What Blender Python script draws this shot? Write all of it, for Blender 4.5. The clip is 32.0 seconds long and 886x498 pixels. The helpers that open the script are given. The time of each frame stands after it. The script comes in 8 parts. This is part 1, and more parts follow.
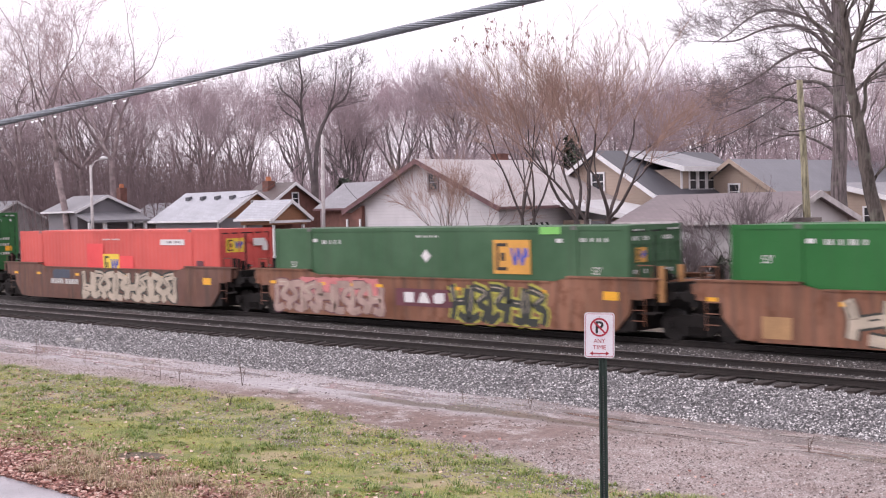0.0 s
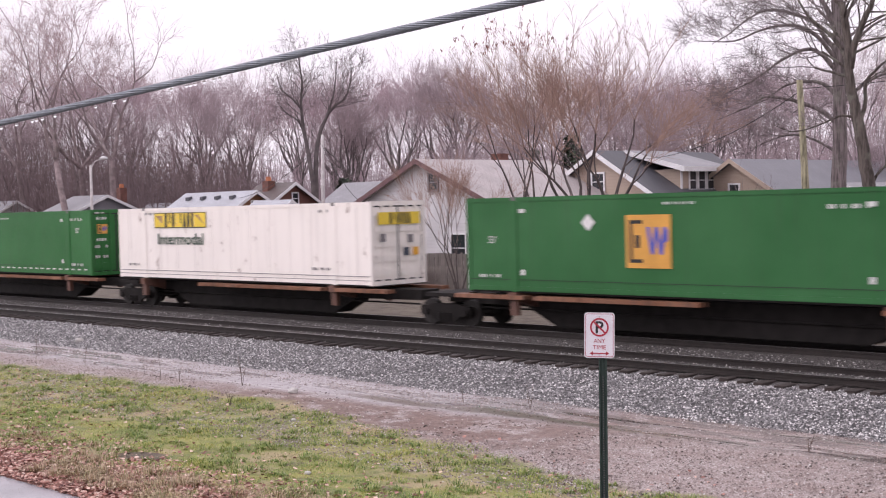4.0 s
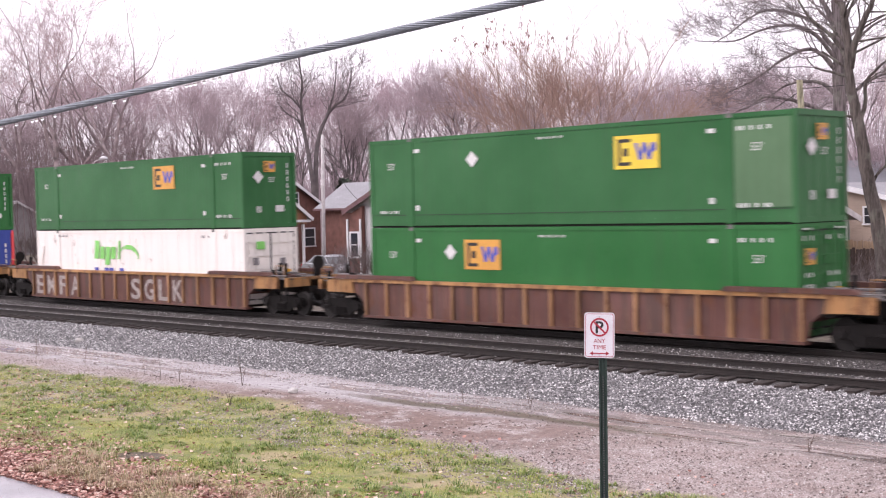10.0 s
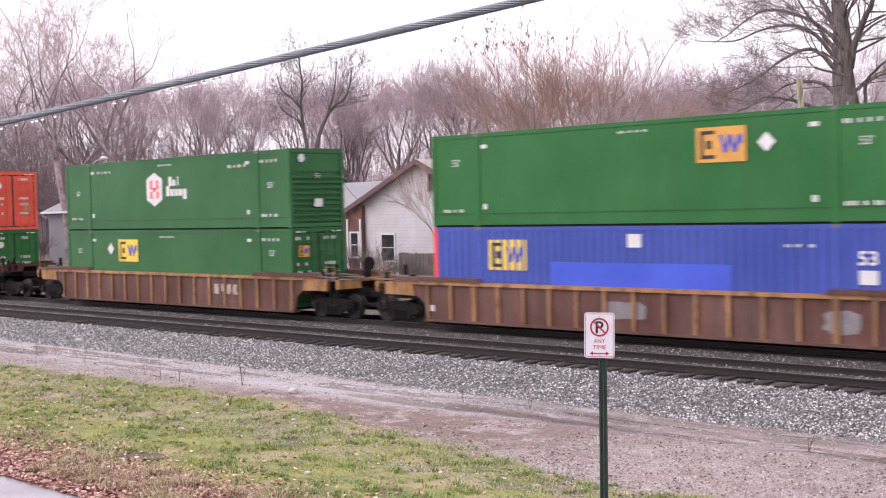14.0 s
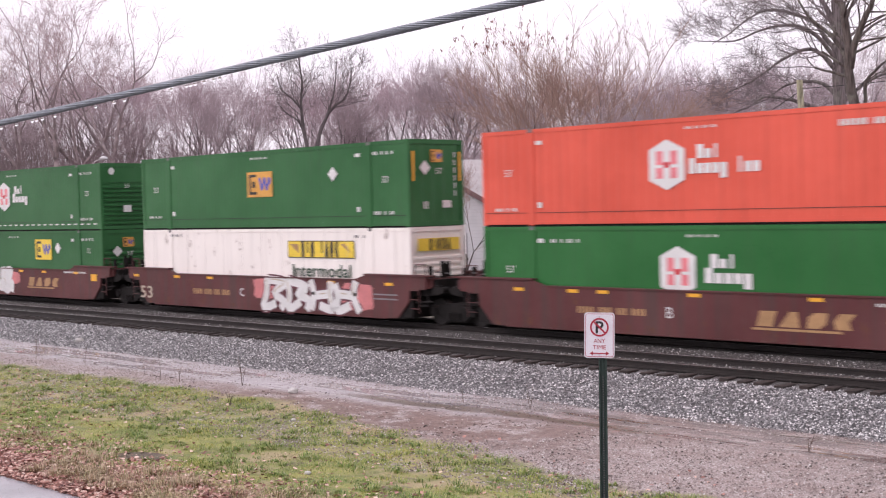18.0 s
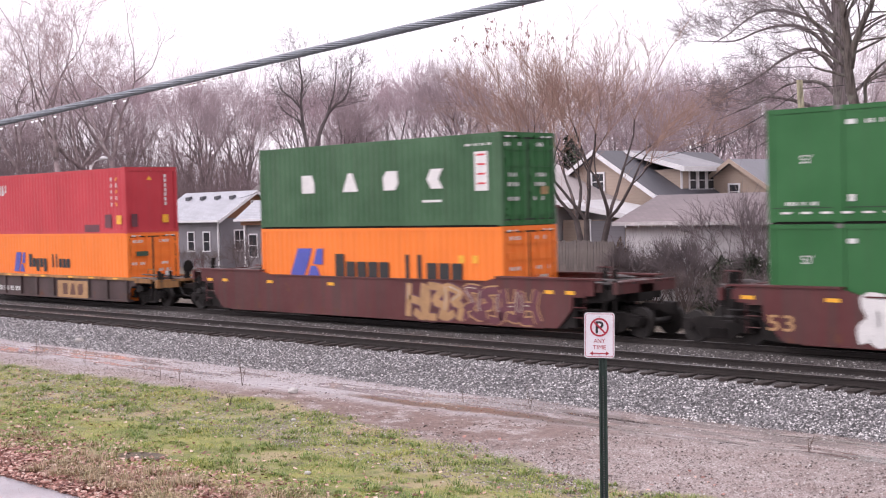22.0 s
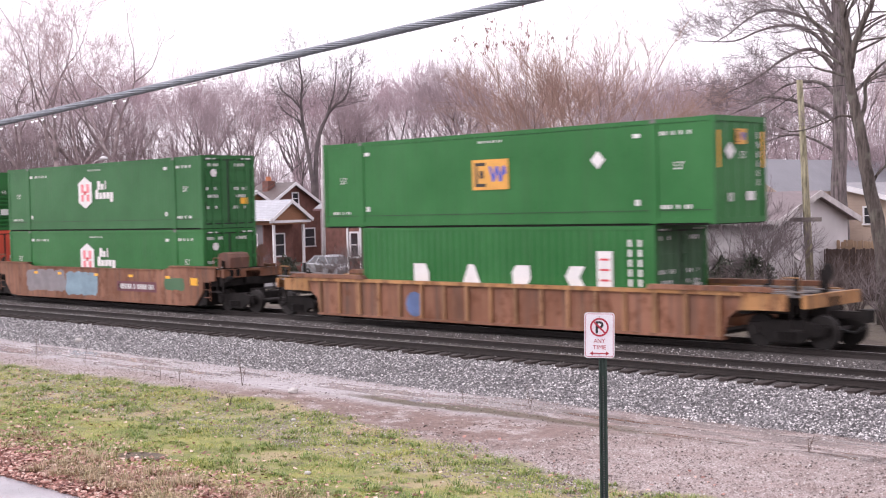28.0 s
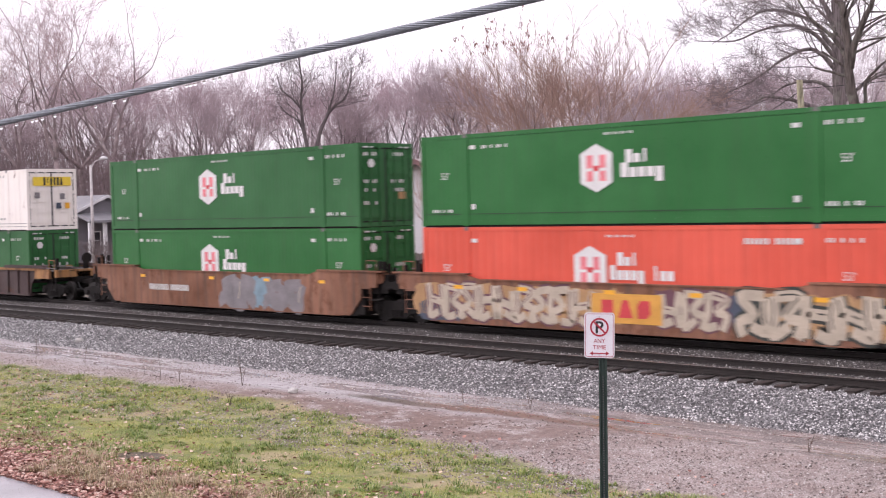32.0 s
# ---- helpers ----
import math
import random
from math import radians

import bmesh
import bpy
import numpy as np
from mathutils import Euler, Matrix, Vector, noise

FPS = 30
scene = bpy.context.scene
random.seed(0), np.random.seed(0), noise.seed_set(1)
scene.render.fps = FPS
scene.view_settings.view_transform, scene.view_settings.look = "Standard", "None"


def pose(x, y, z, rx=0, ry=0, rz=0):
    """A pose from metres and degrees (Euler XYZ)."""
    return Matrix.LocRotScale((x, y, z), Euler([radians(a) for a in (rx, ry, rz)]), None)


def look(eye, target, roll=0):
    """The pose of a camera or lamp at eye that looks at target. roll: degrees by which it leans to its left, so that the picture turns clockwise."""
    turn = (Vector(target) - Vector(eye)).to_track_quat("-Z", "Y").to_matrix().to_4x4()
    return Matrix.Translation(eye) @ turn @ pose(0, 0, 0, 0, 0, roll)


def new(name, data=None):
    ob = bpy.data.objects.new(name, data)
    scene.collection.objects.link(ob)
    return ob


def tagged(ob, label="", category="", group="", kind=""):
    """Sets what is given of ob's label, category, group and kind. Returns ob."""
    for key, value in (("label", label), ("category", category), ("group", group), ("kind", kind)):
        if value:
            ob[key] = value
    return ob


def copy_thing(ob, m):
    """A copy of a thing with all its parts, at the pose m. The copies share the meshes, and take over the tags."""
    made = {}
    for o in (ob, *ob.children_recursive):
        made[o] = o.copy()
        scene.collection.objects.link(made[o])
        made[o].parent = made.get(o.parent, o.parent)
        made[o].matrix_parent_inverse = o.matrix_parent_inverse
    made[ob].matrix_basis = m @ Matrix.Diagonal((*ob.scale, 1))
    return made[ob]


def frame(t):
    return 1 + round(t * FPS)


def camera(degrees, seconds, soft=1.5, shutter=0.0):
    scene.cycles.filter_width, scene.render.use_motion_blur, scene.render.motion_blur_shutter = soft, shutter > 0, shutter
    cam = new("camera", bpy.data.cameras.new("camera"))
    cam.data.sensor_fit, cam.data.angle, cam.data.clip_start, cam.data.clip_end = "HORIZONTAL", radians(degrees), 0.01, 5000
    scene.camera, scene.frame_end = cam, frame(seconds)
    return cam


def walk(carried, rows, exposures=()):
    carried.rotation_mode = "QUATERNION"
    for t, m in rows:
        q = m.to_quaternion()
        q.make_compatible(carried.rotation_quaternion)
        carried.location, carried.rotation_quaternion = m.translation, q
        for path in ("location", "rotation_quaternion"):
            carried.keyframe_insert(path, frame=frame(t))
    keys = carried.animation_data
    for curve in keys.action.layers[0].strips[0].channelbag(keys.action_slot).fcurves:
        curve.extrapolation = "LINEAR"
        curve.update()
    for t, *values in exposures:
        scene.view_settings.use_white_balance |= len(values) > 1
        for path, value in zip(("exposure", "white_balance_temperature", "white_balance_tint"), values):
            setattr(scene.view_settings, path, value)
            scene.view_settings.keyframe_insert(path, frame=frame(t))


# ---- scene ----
# ---- camera: stands still on the near side of a double track; x runs along the rails, z = 0 is the rail top ----
EYE = (0.0, 0.0, 3.897)
cam = camera(37.63, 32.0, soft=1.12, shutter=0.45)
AIM = look(EYE, (-28.245, 28.292, 2.581), -1.44)
# the camera stops down when white boxes fill the picture
LEVELS = [(0, 0.1, 6450, 20.5), (1.5, 0.1, 6450, 20.5), (3, 0.1, 6450, 20.5), (3.5, 0.05, 6450, 20.5), (5.5, -0.36, 6450, 20.5), (6, -0.29, 6450, 20.5), (6.6, 0.1, 6450, 20.5), (7, 0.25, 6450, 20.5), (8, 0.25, 6450, 20.5), (10, 0.32, 6450, 20.5), (10.7, 0.18, 6450, 20.5), (11.5, -0.13, 6450, 20.5), (12.2, -0.13, 6450, 20.5), (13, 0.1, 6450, 20.5), (14.5, 0.3, 6450, 20.5), (16.5, 0.22, 6450, 20.5), (17, 0.13, 6450, 20.5), (18, 0.0, 6450, 20.5), (19, -0.2, 6450, 20.5), (20, -0.1, 6450, 20.5), (21, 0.25, 6450, 20.5), (22, 0.2, 6450, 20.5), (23, 0.1, 6450, 20.5), (24, 0.04, 6450, 20.5), (25, 0.0, 6450, 20.5), (25.5, 0.08, 6450, 20.5), (27.5, 0.32, 6450, 20.5), (28, 0.36, 6450, 20.5), (30, 0.32, 6450, 20.5), (31, 0.23, 6450, 20.5), (32, 0.12, 6450, 20.5)]
walk(cam, [(0.0, AIM), (32.0, AIM)], exposures=LEVELS)

# ---- overcast winter daylight ----
SUN_ELEVATION, SUN_AZIMUTH = radians(42), radians(222)
world = bpy.data.worlds.new("overcast_sky")
scene.world = world
world.use_nodes = True
wn, wl = world.node_tree.nodes, world.node_tree.links
sky = wn.new("ShaderNodeTexSky")
sky.sky_type = "NISHITA"
sky.sun_disc = False
sky.sun_elevation, sky.sun_rotation = SUN_ELEVATION, SUN_AZIMUTH
sky.air_density, sky.dust_density, sky.ozone_density = 1.0, 6.0, 1.0
dull = wn.new("ShaderNodeHueSaturation")
dull.inputs["Saturation"].default_value = 0.06
cloud = wn.new("ShaderNodeMix")
cloud.data_type = "RGBA"
cloud.inputs[0].default_value = 0.72
cloud.inputs[7].default_value = (9.6, 9.3, 9.7, 1.0)
wl.new(sky.outputs[0], dull.inputs["Color"])
wl.new(dull.outputs[0], cloud.inputs[6])
wl.new(cloud.outputs[2], wn["Background"].inputs[0])
wn["Background"].inputs[1].default_value = 0.15

sun_data = bpy.data.lights.new("sun", "SUN")
sun_data.energy, sun_data.angle, sun_data.color = 0.95, radians(40), (1.0, 0.97, 0.95)
sun = new("sun", sun_data)
sun.matrix_world = look((0, 0, 60), (math.sin(SUN_AZIMUTH) * -40, math.cos(SUN_AZIMUTH) * -40, 60 - 36))

# ---- small mesh kit ----
class Shape:
    """Collects faces; every piece keeps its own vertices."""

    def __init__(self):
        self.v, self.f = [], []

    def add(self, verts, faces):
        n = len(self.v)
        self.v += [tuple(p) for p in verts]
        self.f += [tuple(n + i for i in q) for q in faces]
        return self

    def box(self, x0, x1, y0, y1, z0, z1):
        v = [(x, y, z) for z in (z0, z1) for y in (y0, y1) for x in (x0, x1)]
        return self.add(v, [(0, 2, 3, 1), (4, 5, 7, 6), (0, 1, 5, 4), (2, 6, 7, 3), (0, 4, 6, 2), (1, 3, 7, 5)])

    def prism(self, pts, axis, a, b):
        """A flat outline drawn through from a to b along an axis; the outline's two numbers are the other two axes in order."""
        n = len(pts)

        def put(p, d):
            return {"x": (d, p[0], p[1]), "y": (p[0], d, p[1]), "z": (p[0], p[1], d)}[axis]
        v = [put(p, a) for p in pts] + [put(p, b) for p in pts]
        f = [tuple(range(n - 1, -1, -1)), tuple(range(n, 2 * n))]
        f += [(i, (i + 1) % n, n + (i + 1) % n, n + i) for i in range(n)]
        return self.add(v, f)

    def tube(self, path, radii, sides=6, caps=True):
        path = [Vector(p) for p in path]
        v, f = [], []
        side = None
        for i, p in enumerate(path):
            d = (path[min(i + 1, len(path) - 1)] - path[max(i - 1, 0)]).normalized()
            if side is None:
                side = d.cross(Vector((0.31, 0.52, 0.79))).normalized()
            side = (side - d * side.dot(d)).normalized()
            up = d.cross(side)
            r = radii[i] if isinstance(radii, (list, tuple)) else radii
            for k in range(sides):
                a = 2 * math.pi * k / sides
                v.append(p + side * (r * math.cos(a)) + up * (r * math.sin(a)))
        for i in range(len(path) - 1):
            for k in range(sides):
                a, b = i * sides + k, i * sides + (k + 1) % sides
                f.append((a, b, b + sides, a + sides))
        if caps:
            f.append(tuple(range(sides - 1, -1, -1)))
            f.append(tuple(range(len(v) - sides, len(v))))
        return self.add(v, f)

    def cyl(self, axis, c, r, a, b, sides=16, r2=None):
        r2 = r if r2 is None else r2
        pts = [(math.cos(2 * math.pi * k / sides), math.sin(2 * math.pi * k / sides)) for k in range(sides)]

        def put(p, d, q):
            return {"x": (d, c[0] + p[0] * q, c[1] + p[1] * q), "y": (c[0] + p[0] * q, d, c[1] + p[1] * q),
                    "z": (c[0] + p[0] * q, c[1] + p[1] * q, d)}[axis]
        v = [put(p, a, r) for p in pts] + [put(p, b, r2) for p in pts]
        f = [tuple(range(sides - 1, -1, -1)), tuple(range(sides, 2 * sides))]
        f += [(i, (i + 1) % sides, sides + (i + 1) % sides, sides + i) for i in range(sides)]
        return self.add(v, f)

    def mesh(self, name, material=None, smooth=False):
        me = bpy.data.meshes.new(name)
        me.from_pydata(self.v, [], self.f)
        if material:
            me.materials.append(material)
        me.validate()
        bm = bmesh.new()
        bm.from_mesh(me)
        if len(bm.faces) < 20000:
            bmesh.ops.recalc_face_normals(bm, faces=bm.faces)
        bm.to_mesh(me)
        bm.free()
        if smooth:
            me.polygons.foreach_set("use_smooth", [True] * len(me.polygons))
        return me


def part(name, shape, material, parent, label="", smooth=False, bevel=0.0):
    """One mesh object under a thing or under a part."""
    me = shape if isinstance(shape, bpy.types.Mesh) else shape.mesh(name, material, smooth)
    if bevel:
        bm = bmesh.new()
        bm.from_mesh(me)
        bmesh.ops.bevel(bm, geom=[e for e in bm.edges if len(e.link_faces) == 2 and e.calc_face_angle(0) > 0.6],
                        offset=bevel, segments=2, affect="EDGES", profile=0.5)
        bm.to_mesh(me)
        bm.free()
    ob = new(name, me)
    ob.parent = parent
    if label:
        ob["label"] = label
    return ob


def thing(name, m, label, category, group="", kind=""):
    ob = new(name)
    ob.empty_display_size = 0.2
    ob.matrix_world = m
    return tagged(ob, label, category, group, kind)


def solid(name, shape, material, m=None, label="", category="", group="", kind="", smooth=False):
    ob = new(name, shape.mesh(name, material, smooth))
    if m is not None:
        ob.matrix_world = m
    return tagged(ob, label, category, group, kind)


def smoothstep(a, b, x):
    t = min(1.0, max(0.0, (x - a) / (b - a)))
    return t * t * (3 - 2 * t)

# ---- materials ----
def nodes_of(name):
    m = bpy.data.materials.new(name)
    m.use_nodes = True
    return m, m.node_tree.nodes, m.node_tree.links, m.node_tree.nodes["Principled BSDF"]


def ramp(n, l, src, stops):
    r = n.new("ShaderNodeValToRGB")
    while len(r.color_ramp.elements) < len(stops):
        r.color_ramp.elements.new(0.5)
    for e, (p, c) in zip(r.color_ramp.elements, stops):
        e.position = p
        e.color = (*c, 1) if isinstance(c, (tuple, list)) else (c, c, c, 1)
    l.new(src, r.inputs[0])
    return r.outputs[0]


def mix(n, l, fac, a, b, blend="MIX"):
    x = n.new("ShaderNodeMix")
    x.data_type, x.blend_type = "RGBA", blend
    for sock, val in ((x.inputs[0], fac), (x.inputs[6], a), (x.inputs[7], b)):
        if isinstance(val, (int, float)):
            sock.default_value = val
        elif isinstance(val, tuple):
            sock.default_value = (*val[:3], 1)
        else:
            l.new(val, sock)
    return x.outputs[2]


def noise_tex(n, l, scale, detail=4, stretch=None, rough=0.55, seed=0.0):
    co = n.new("ShaderNodeTexCoord")
    mp = n.new("ShaderNodeMapping")
    mp.inputs["Location"].default_value = (seed, seed * 0.7, seed * 1.3)
    if stretch:
        mp.inputs["Scale"].default_value = stretch
    l.new(co.outputs["Object"], mp.inputs[0])
    t = n.new("ShaderNodeTexNoise")
    t.inputs["Scale"].default_value, t.inputs["Detail"].default_value = scale, detail
    t.inputs["Roughness"].default_value = rough
    l.new(mp.outputs[0], t.inputs["Vector"])
    return t.outputs["Fac"]


def bump(n, l, bsdf, h, strength, distance=0.02):
    b = n.new("ShaderNodeBump")
    b.inputs["Strength"].default_value, b.inputs["Distance"].default_value = strength, distance
    l.new(h, b.inputs["Height"])
    l.new(b.outputs[0], bsdf.inputs["Normal"])


def shade(c, k):
    return tuple(min(1.0, x * k) for x in c[:3])


def surface(name, color, rough=0.6, metal=0.0, var=0.25, scale=1.5, fine=30.0, relief=0.15, other=None, seed=0.0):
    """A plain surface with large patches and fine grain."""
    m, n, l, b = nodes_of(name)
    big = noise_tex(n, l, scale, 5, seed=seed)
    small = noise_tex(n, l, fine, 3, seed=seed + 3)
    c = mix(n, l, ramp(n, l, big, [(0.3, 0.0), (0.7, 1.0)]), shade(color, 1 - var), other or shade(color, 1 + var))
    c = mix(n, l, ramp(n, l, small, [(0.35, 0.0), (0.65, 1.0)]), c, mix(n, l, 0.35, c, shade(color, 0.55)))
    l.new(c, b.inputs["Base Color"])
    b.inputs["Roughness"].default_value, b.inputs["Metallic"].default_value = rough, metal
    if relief:
        bump(n, l, b, small, relief, 0.01)
    return m


def paint(name, color, rough=0.42, dirt=0.35, rust=0.0, fade=0.12, seed=0.0):
    """Weathered vehicle paint: faded patches, run-down streaks of dirt, a few rust spots."""
    m, n, l, b = nodes_of(name)
    big = noise_tex(n, l, 0.35, 4, seed=seed)
    streak = noise_tex(n, l, 1.0, 5, stretch=(4.0, 4.0, 0.22), seed=seed + 5)
    fine = noise_tex(n, l, 22.0, 3, seed=seed + 9)
    c = mix(n, l, ramp(n, l, big, [(0.32, 0.0), (0.7, 1.0)]), shade(color, 1 - fade), mix(n, l, fade * 0.25, shade(color, 1 + fade), (0.5, 0.48, 0.46)))
    c = mix(n, l, ramp(n, l, streak, [(0.5, 0.0), (0.85, dirt)] if dirt < 0.5 else [(0.46, 0.0), (0.66, dirt)]), c, (0.06, 0.05, 0.045))
    if dirt >= 0.5:
        runs = noise_tex(n, l, 1.0, 6, stretch=(9.0, 9.0, 0.6), rough=0.65, seed=seed + 21)
        c = mix(n, l, ramp(n, l, runs, [(0.56, 0.0), (0.72, 0.6 if rust > 0.3 else 0.25)]), c, (0.3, 0.17, 0.1) if rust > 0.3 else (0.14, 0.09, 0.085))
    if rust:
        spots = noise_tex(n, l, 2.4, 8, stretch=(1, 1, 0.6), rough=0.7, seed=seed + 13)
        c = mix(n, l, ramp(n, l, spots, [(0.62 - 0.12 * rust, 0.0), (0.72 - 0.1 * rust, 0.85)]), c, (0.13, 0.05, 0.025))
    l.new(c, b.inputs["Base Color"])
    b.inputs["Specular IOR Level"].default_value = 0.22
    r = ramp(n, l, fine, [(0.3, max(0.05, rough - 0.1)), (0.7, min(1, rough + 0.15))])
    l.new(r, b.inputs["Roughness"])
    bump(n, l, b, big, 0.12, 0.02)
    return m


GREEN = paint("green_paint", (0.022, 0.122, 0.036), 0.38, 0.22, seed=1)
GREEN_B = paint("bright_green_paint", (0.018, 0.136, 0.032), 0.36, 0.18, seed=2)
GREEN_D = paint("faded_green_paint", (0.045, 0.118, 0.056), 0.5, 0.3, fade=0.2, seed=3)
GREEN_PATCH = paint("pale_green_patch", (0.085, 0.17, 0.085), 0.6, 0.2, seed=4)
RED = paint("red_paint", (0.62, 0.105, 0.09), 0.42, 0.16, seed=5)
RED_PATCH = paint("fresh_red_paint", (0.8, 0.085, 0.09), 0.35, 0.05, seed=6)
RED_ORANGE = paint("orange_red_paint", (0.68, 0.1, 0.062), 0.42, 0.2, seed=7)
MAROON = paint("maroon_paint", (0.27, 0.05, 0.052), 0.45, 0.22, seed=8)
MAROON_B = paint("dull_red_paint", (0.29, 0.062, 0.07), 0.45, 0.25, seed=9)
CRIMSON = paint("crimson_paint", (0.5, 0.045, 0.06), 0.4, 0.18, seed=10)
ORANGE = paint("orange_paint", (0.86, 0.215, 0.035), 0.4, 0.14, fade=0.06, seed=11)
BLUE = paint("blue_paint", (0.052, 0.085, 0.36), 0.4, 0.18, seed=12)
BLUE_PATCH = paint("bright_blue_patch", (0.06, 0.11, 0.6), 0.4, 0.05, seed=13)
WHITE = paint("white_paint", (0.86, 0.805, 0.762), 0.4, 0.16, rust=0.1, fade=0.03, seed=14)
BROWN = paint("brown_car_paint", (0.215, 0.088, 0.047), 0.6, 0.6, rust=0.75, fade=0.35, seed=15)
BROWN_D = paint("dark_brown_car_paint", (0.145, 0.068, 0.05), 0.55, 0.5, rust=0.5, fade=0.25, seed=16)
# brown darkened in place of the shade between ribs and under the chord
RIBBED = paint("shaded_purple_brown_car_paint", (0.118, 0.047, 0.038), 0.6, 0.6, rust=0.7, fade=0.3, seed=17)
RUST_RIB = paint("rusty_rib_paint", (0.36, 0.185, 0.085), 0.6, 0.5, rust=0.55, fade=0.3, seed=22)
OCHRE = paint("ochre_chord_paint", (0.4, 0.2, 0.075), 0.55, 0.6, rust=0.75, fade=0.25, seed=18)
YELLOW_CAR = paint("yellow_car_paint", (0.41, 0.205, 0.06), 0.5, 0.55, rust=0.45, fade=0.2, seed=19)
OX_RED = paint("oxide_red_car_paint", (0.1, 0.025, 0.026), 0.5, 0.5, rust=0.2, fade=0.2, seed=20)
GREY_CAR = paint("grey_brown_car_paint", (0.07, 0.043, 0.043), 0.55, 0.5, rust=0.3, fade=0.25, seed=21)
GRIME = surface("grimy_steel", (0.018, 0.0155, 0.015), 0.7, 0.1, 0.4, 3, 40)
GRIME.node_tree.nodes["Principled BSDF"].inputs["Specular IOR Level"].default_value = 0.15
GALV = surface("worn_galvanised_steel", (0.2, 0.185, 0.185), 0.5, 0.5, 0.3, 3, 40)
WHEEL = surface("worn_wheel_steel", (0.02, 0.0165, 0.0155), 0.6, 0.3, 0.35, 6, 60)
BLACK = surface("black_decal", (0.015, 0.014, 0.015), 0.5, 0, 0.2, 2, 40, 0)
D_TEXT = surface("small_white_lettering", (0.66, 0.67, 0.65), 0.5, 0, 0.1, 2, 40, 0)
D_WHITE = surface("white_decal", (0.72, 0.71, 0.7), 0.5, 0, 0.08, 2, 40, 0)
D_CREAM = surface("cream_spray_paint", (0.5, 0.42, 0.33), 0.6, 0, 0.2, 2, 20, 0)
D_WORN = surface("worn_white_brush_paint", (0.36, 0.31, 0.29), 0.7, 0, 0.45, 5, 25, 0)
D_GREY = surface("grey_spray_paint", (0.22, 0.2, 0.21), 0.6, 0, 0.2, 2, 20, 0)
D_PINK = surface("pink_spray_paint", (0.6, 0.2, 0.2), 0.6, 0, 0.2, 2, 20, 0)
D_LIME = surface("lime_spray_paint", (0.42, 0.4, 0.06), 0.6, 0, 0.2, 2, 20, 0)
D_DARK = surface("dark_spray_paint", (0.03, 0.035, 0.03), 0.6, 0, 0.2, 2, 20, 0)
D_SKY = surface("pale_blue_spray_paint", (0.2, 0.3, 0.36), 0.6, 0, 0.25, 2, 20, 0)
D_TAN = surface("tan_paint_patch", (0.42, 0.24, 0.11), 0.6, 0, 0.2, 2, 20, 0)
D_YELLOW = surface("yellow_panel_paint", (0.83, 0.6, 0.05), 0.45, 0, 0.08, 2, 30, 0)
D_GOLD = surface("gold_panel_paint", (0.68, 0.34, 0.06), 0.5, 0, 0.12, 2, 30, 0)
D_AMBER = surface("amber_reflector", (0.85, 0.42, 0.03), 0.35, 0, 0.1, 4, 30, 0)
D_BLUE = surface("blue_decal", (0.07, 0.09, 0.42), 0.5, 0, 0.12, 2, 30, 0)
D_RED = surface("red_decal", (0.6, 0.05, 0.06), 0.5, 0, 0.12, 2, 30, 0)
# red turned pink: overexposure put into the colour
D_ROSE = surface("overexposed_red_decal", (0.78, 0.22, 0.25), 0.5, 0, 0.12, 2, 30, 0)
D_SEAM = surface("pale_grey_seam", (0.58, 0.54, 0.51), 0.6, 0, 0.2, 2, 30, 0)
D_GREEN = surface("light_green_decal", (0.22, 0.62, 0.14), 0.5, 0, 0.15, 2, 30, 0)
D_INK = surface("dark_green_decal", (0.035, 0.075, 0.045), 0.5, 0, 0.15, 2, 30, 0)
D_SMUDGE = surface("dark_patch_paint", (0.13, 0.035, 0.05), 0.6, 0, 0.2, 2, 30, 0)
D_CLAY = surface("faded_clay_spray_paint", (0.4, 0.28, 0.24), 0.65, 0, 0.3, 2, 20, 0)
PLUM = surface("plum_spray_paint", (0.13, 0.05, 0.07), 0.6, 0, 0.2, 2, 20, 0)
D_SPOT = surface("blue_spray_paint", (0.085, 0.135, 0.28), 0.6, 0, 0.35, 2, 20, 0)
NAVY = surface("slate_spray_paint", (0.06, 0.075, 0.11), 0.6, 0, 0.2, 2, 20, 0)
RAIL = surface("rusty_rail_side", (0.022, 0.016, 0.0145), 0.7, 0.2, 0.35, 4, 50)
RAIL_TOP = surface("worn_rail_head", (0.34, 0.32, 0.32), 0.3, 0.9, 0.2, 4, 50, 0)
TIE = surface("weathered_timber_tie", (0.036, 0.025, 0.022), 0.85, 0, 0.45, 3, 25, 0.4)
BARK_M = surface("wet_grey_bark", (0.15, 0.125, 0.127), 0.9, 0, 0.35, 2, 14, 0.5)
TWIG_U = surface("purple_brown_brush", (0.215, 0.16, 0.165), 0.9, 0, 0.3, 0.5, 10, 0)
BARK_D = surface("dark_wet_bark", (0.105, 0.085, 0.082), 0.9, 0, 0.35, 2, 14, 0.5)


def furrowed(name, color, seed):
    """Bark with long upright ridges, dark cracks and pale lichen."""
    m, n, l, b = nodes_of(name)
    ridge = noise_tex(n, l, 1.0, 5, stretch=(11.0, 11.0, 1.3), rough=0.65, seed=seed)
    patch = noise_tex(n, l, 1.6, 4, seed=seed + 4)
    c = mix(n, l, ramp(n, l, ridge, [(0.36, 0.0), (0.62, 1.0)]), shade(color, 0.35), shade(color, 1.25))
    c = mix(n, l, ramp(n, l, patch, [(0.52, 0.0), (0.7, 0.45)]), c, (0.3, 0.3, 0.25))
    l.new(c, b.inputs["Base Color"])
    b.inputs["Roughness"].default_value = 0.9
    bump(n, l, b, ridge, 1.0, 0.05)
    return m


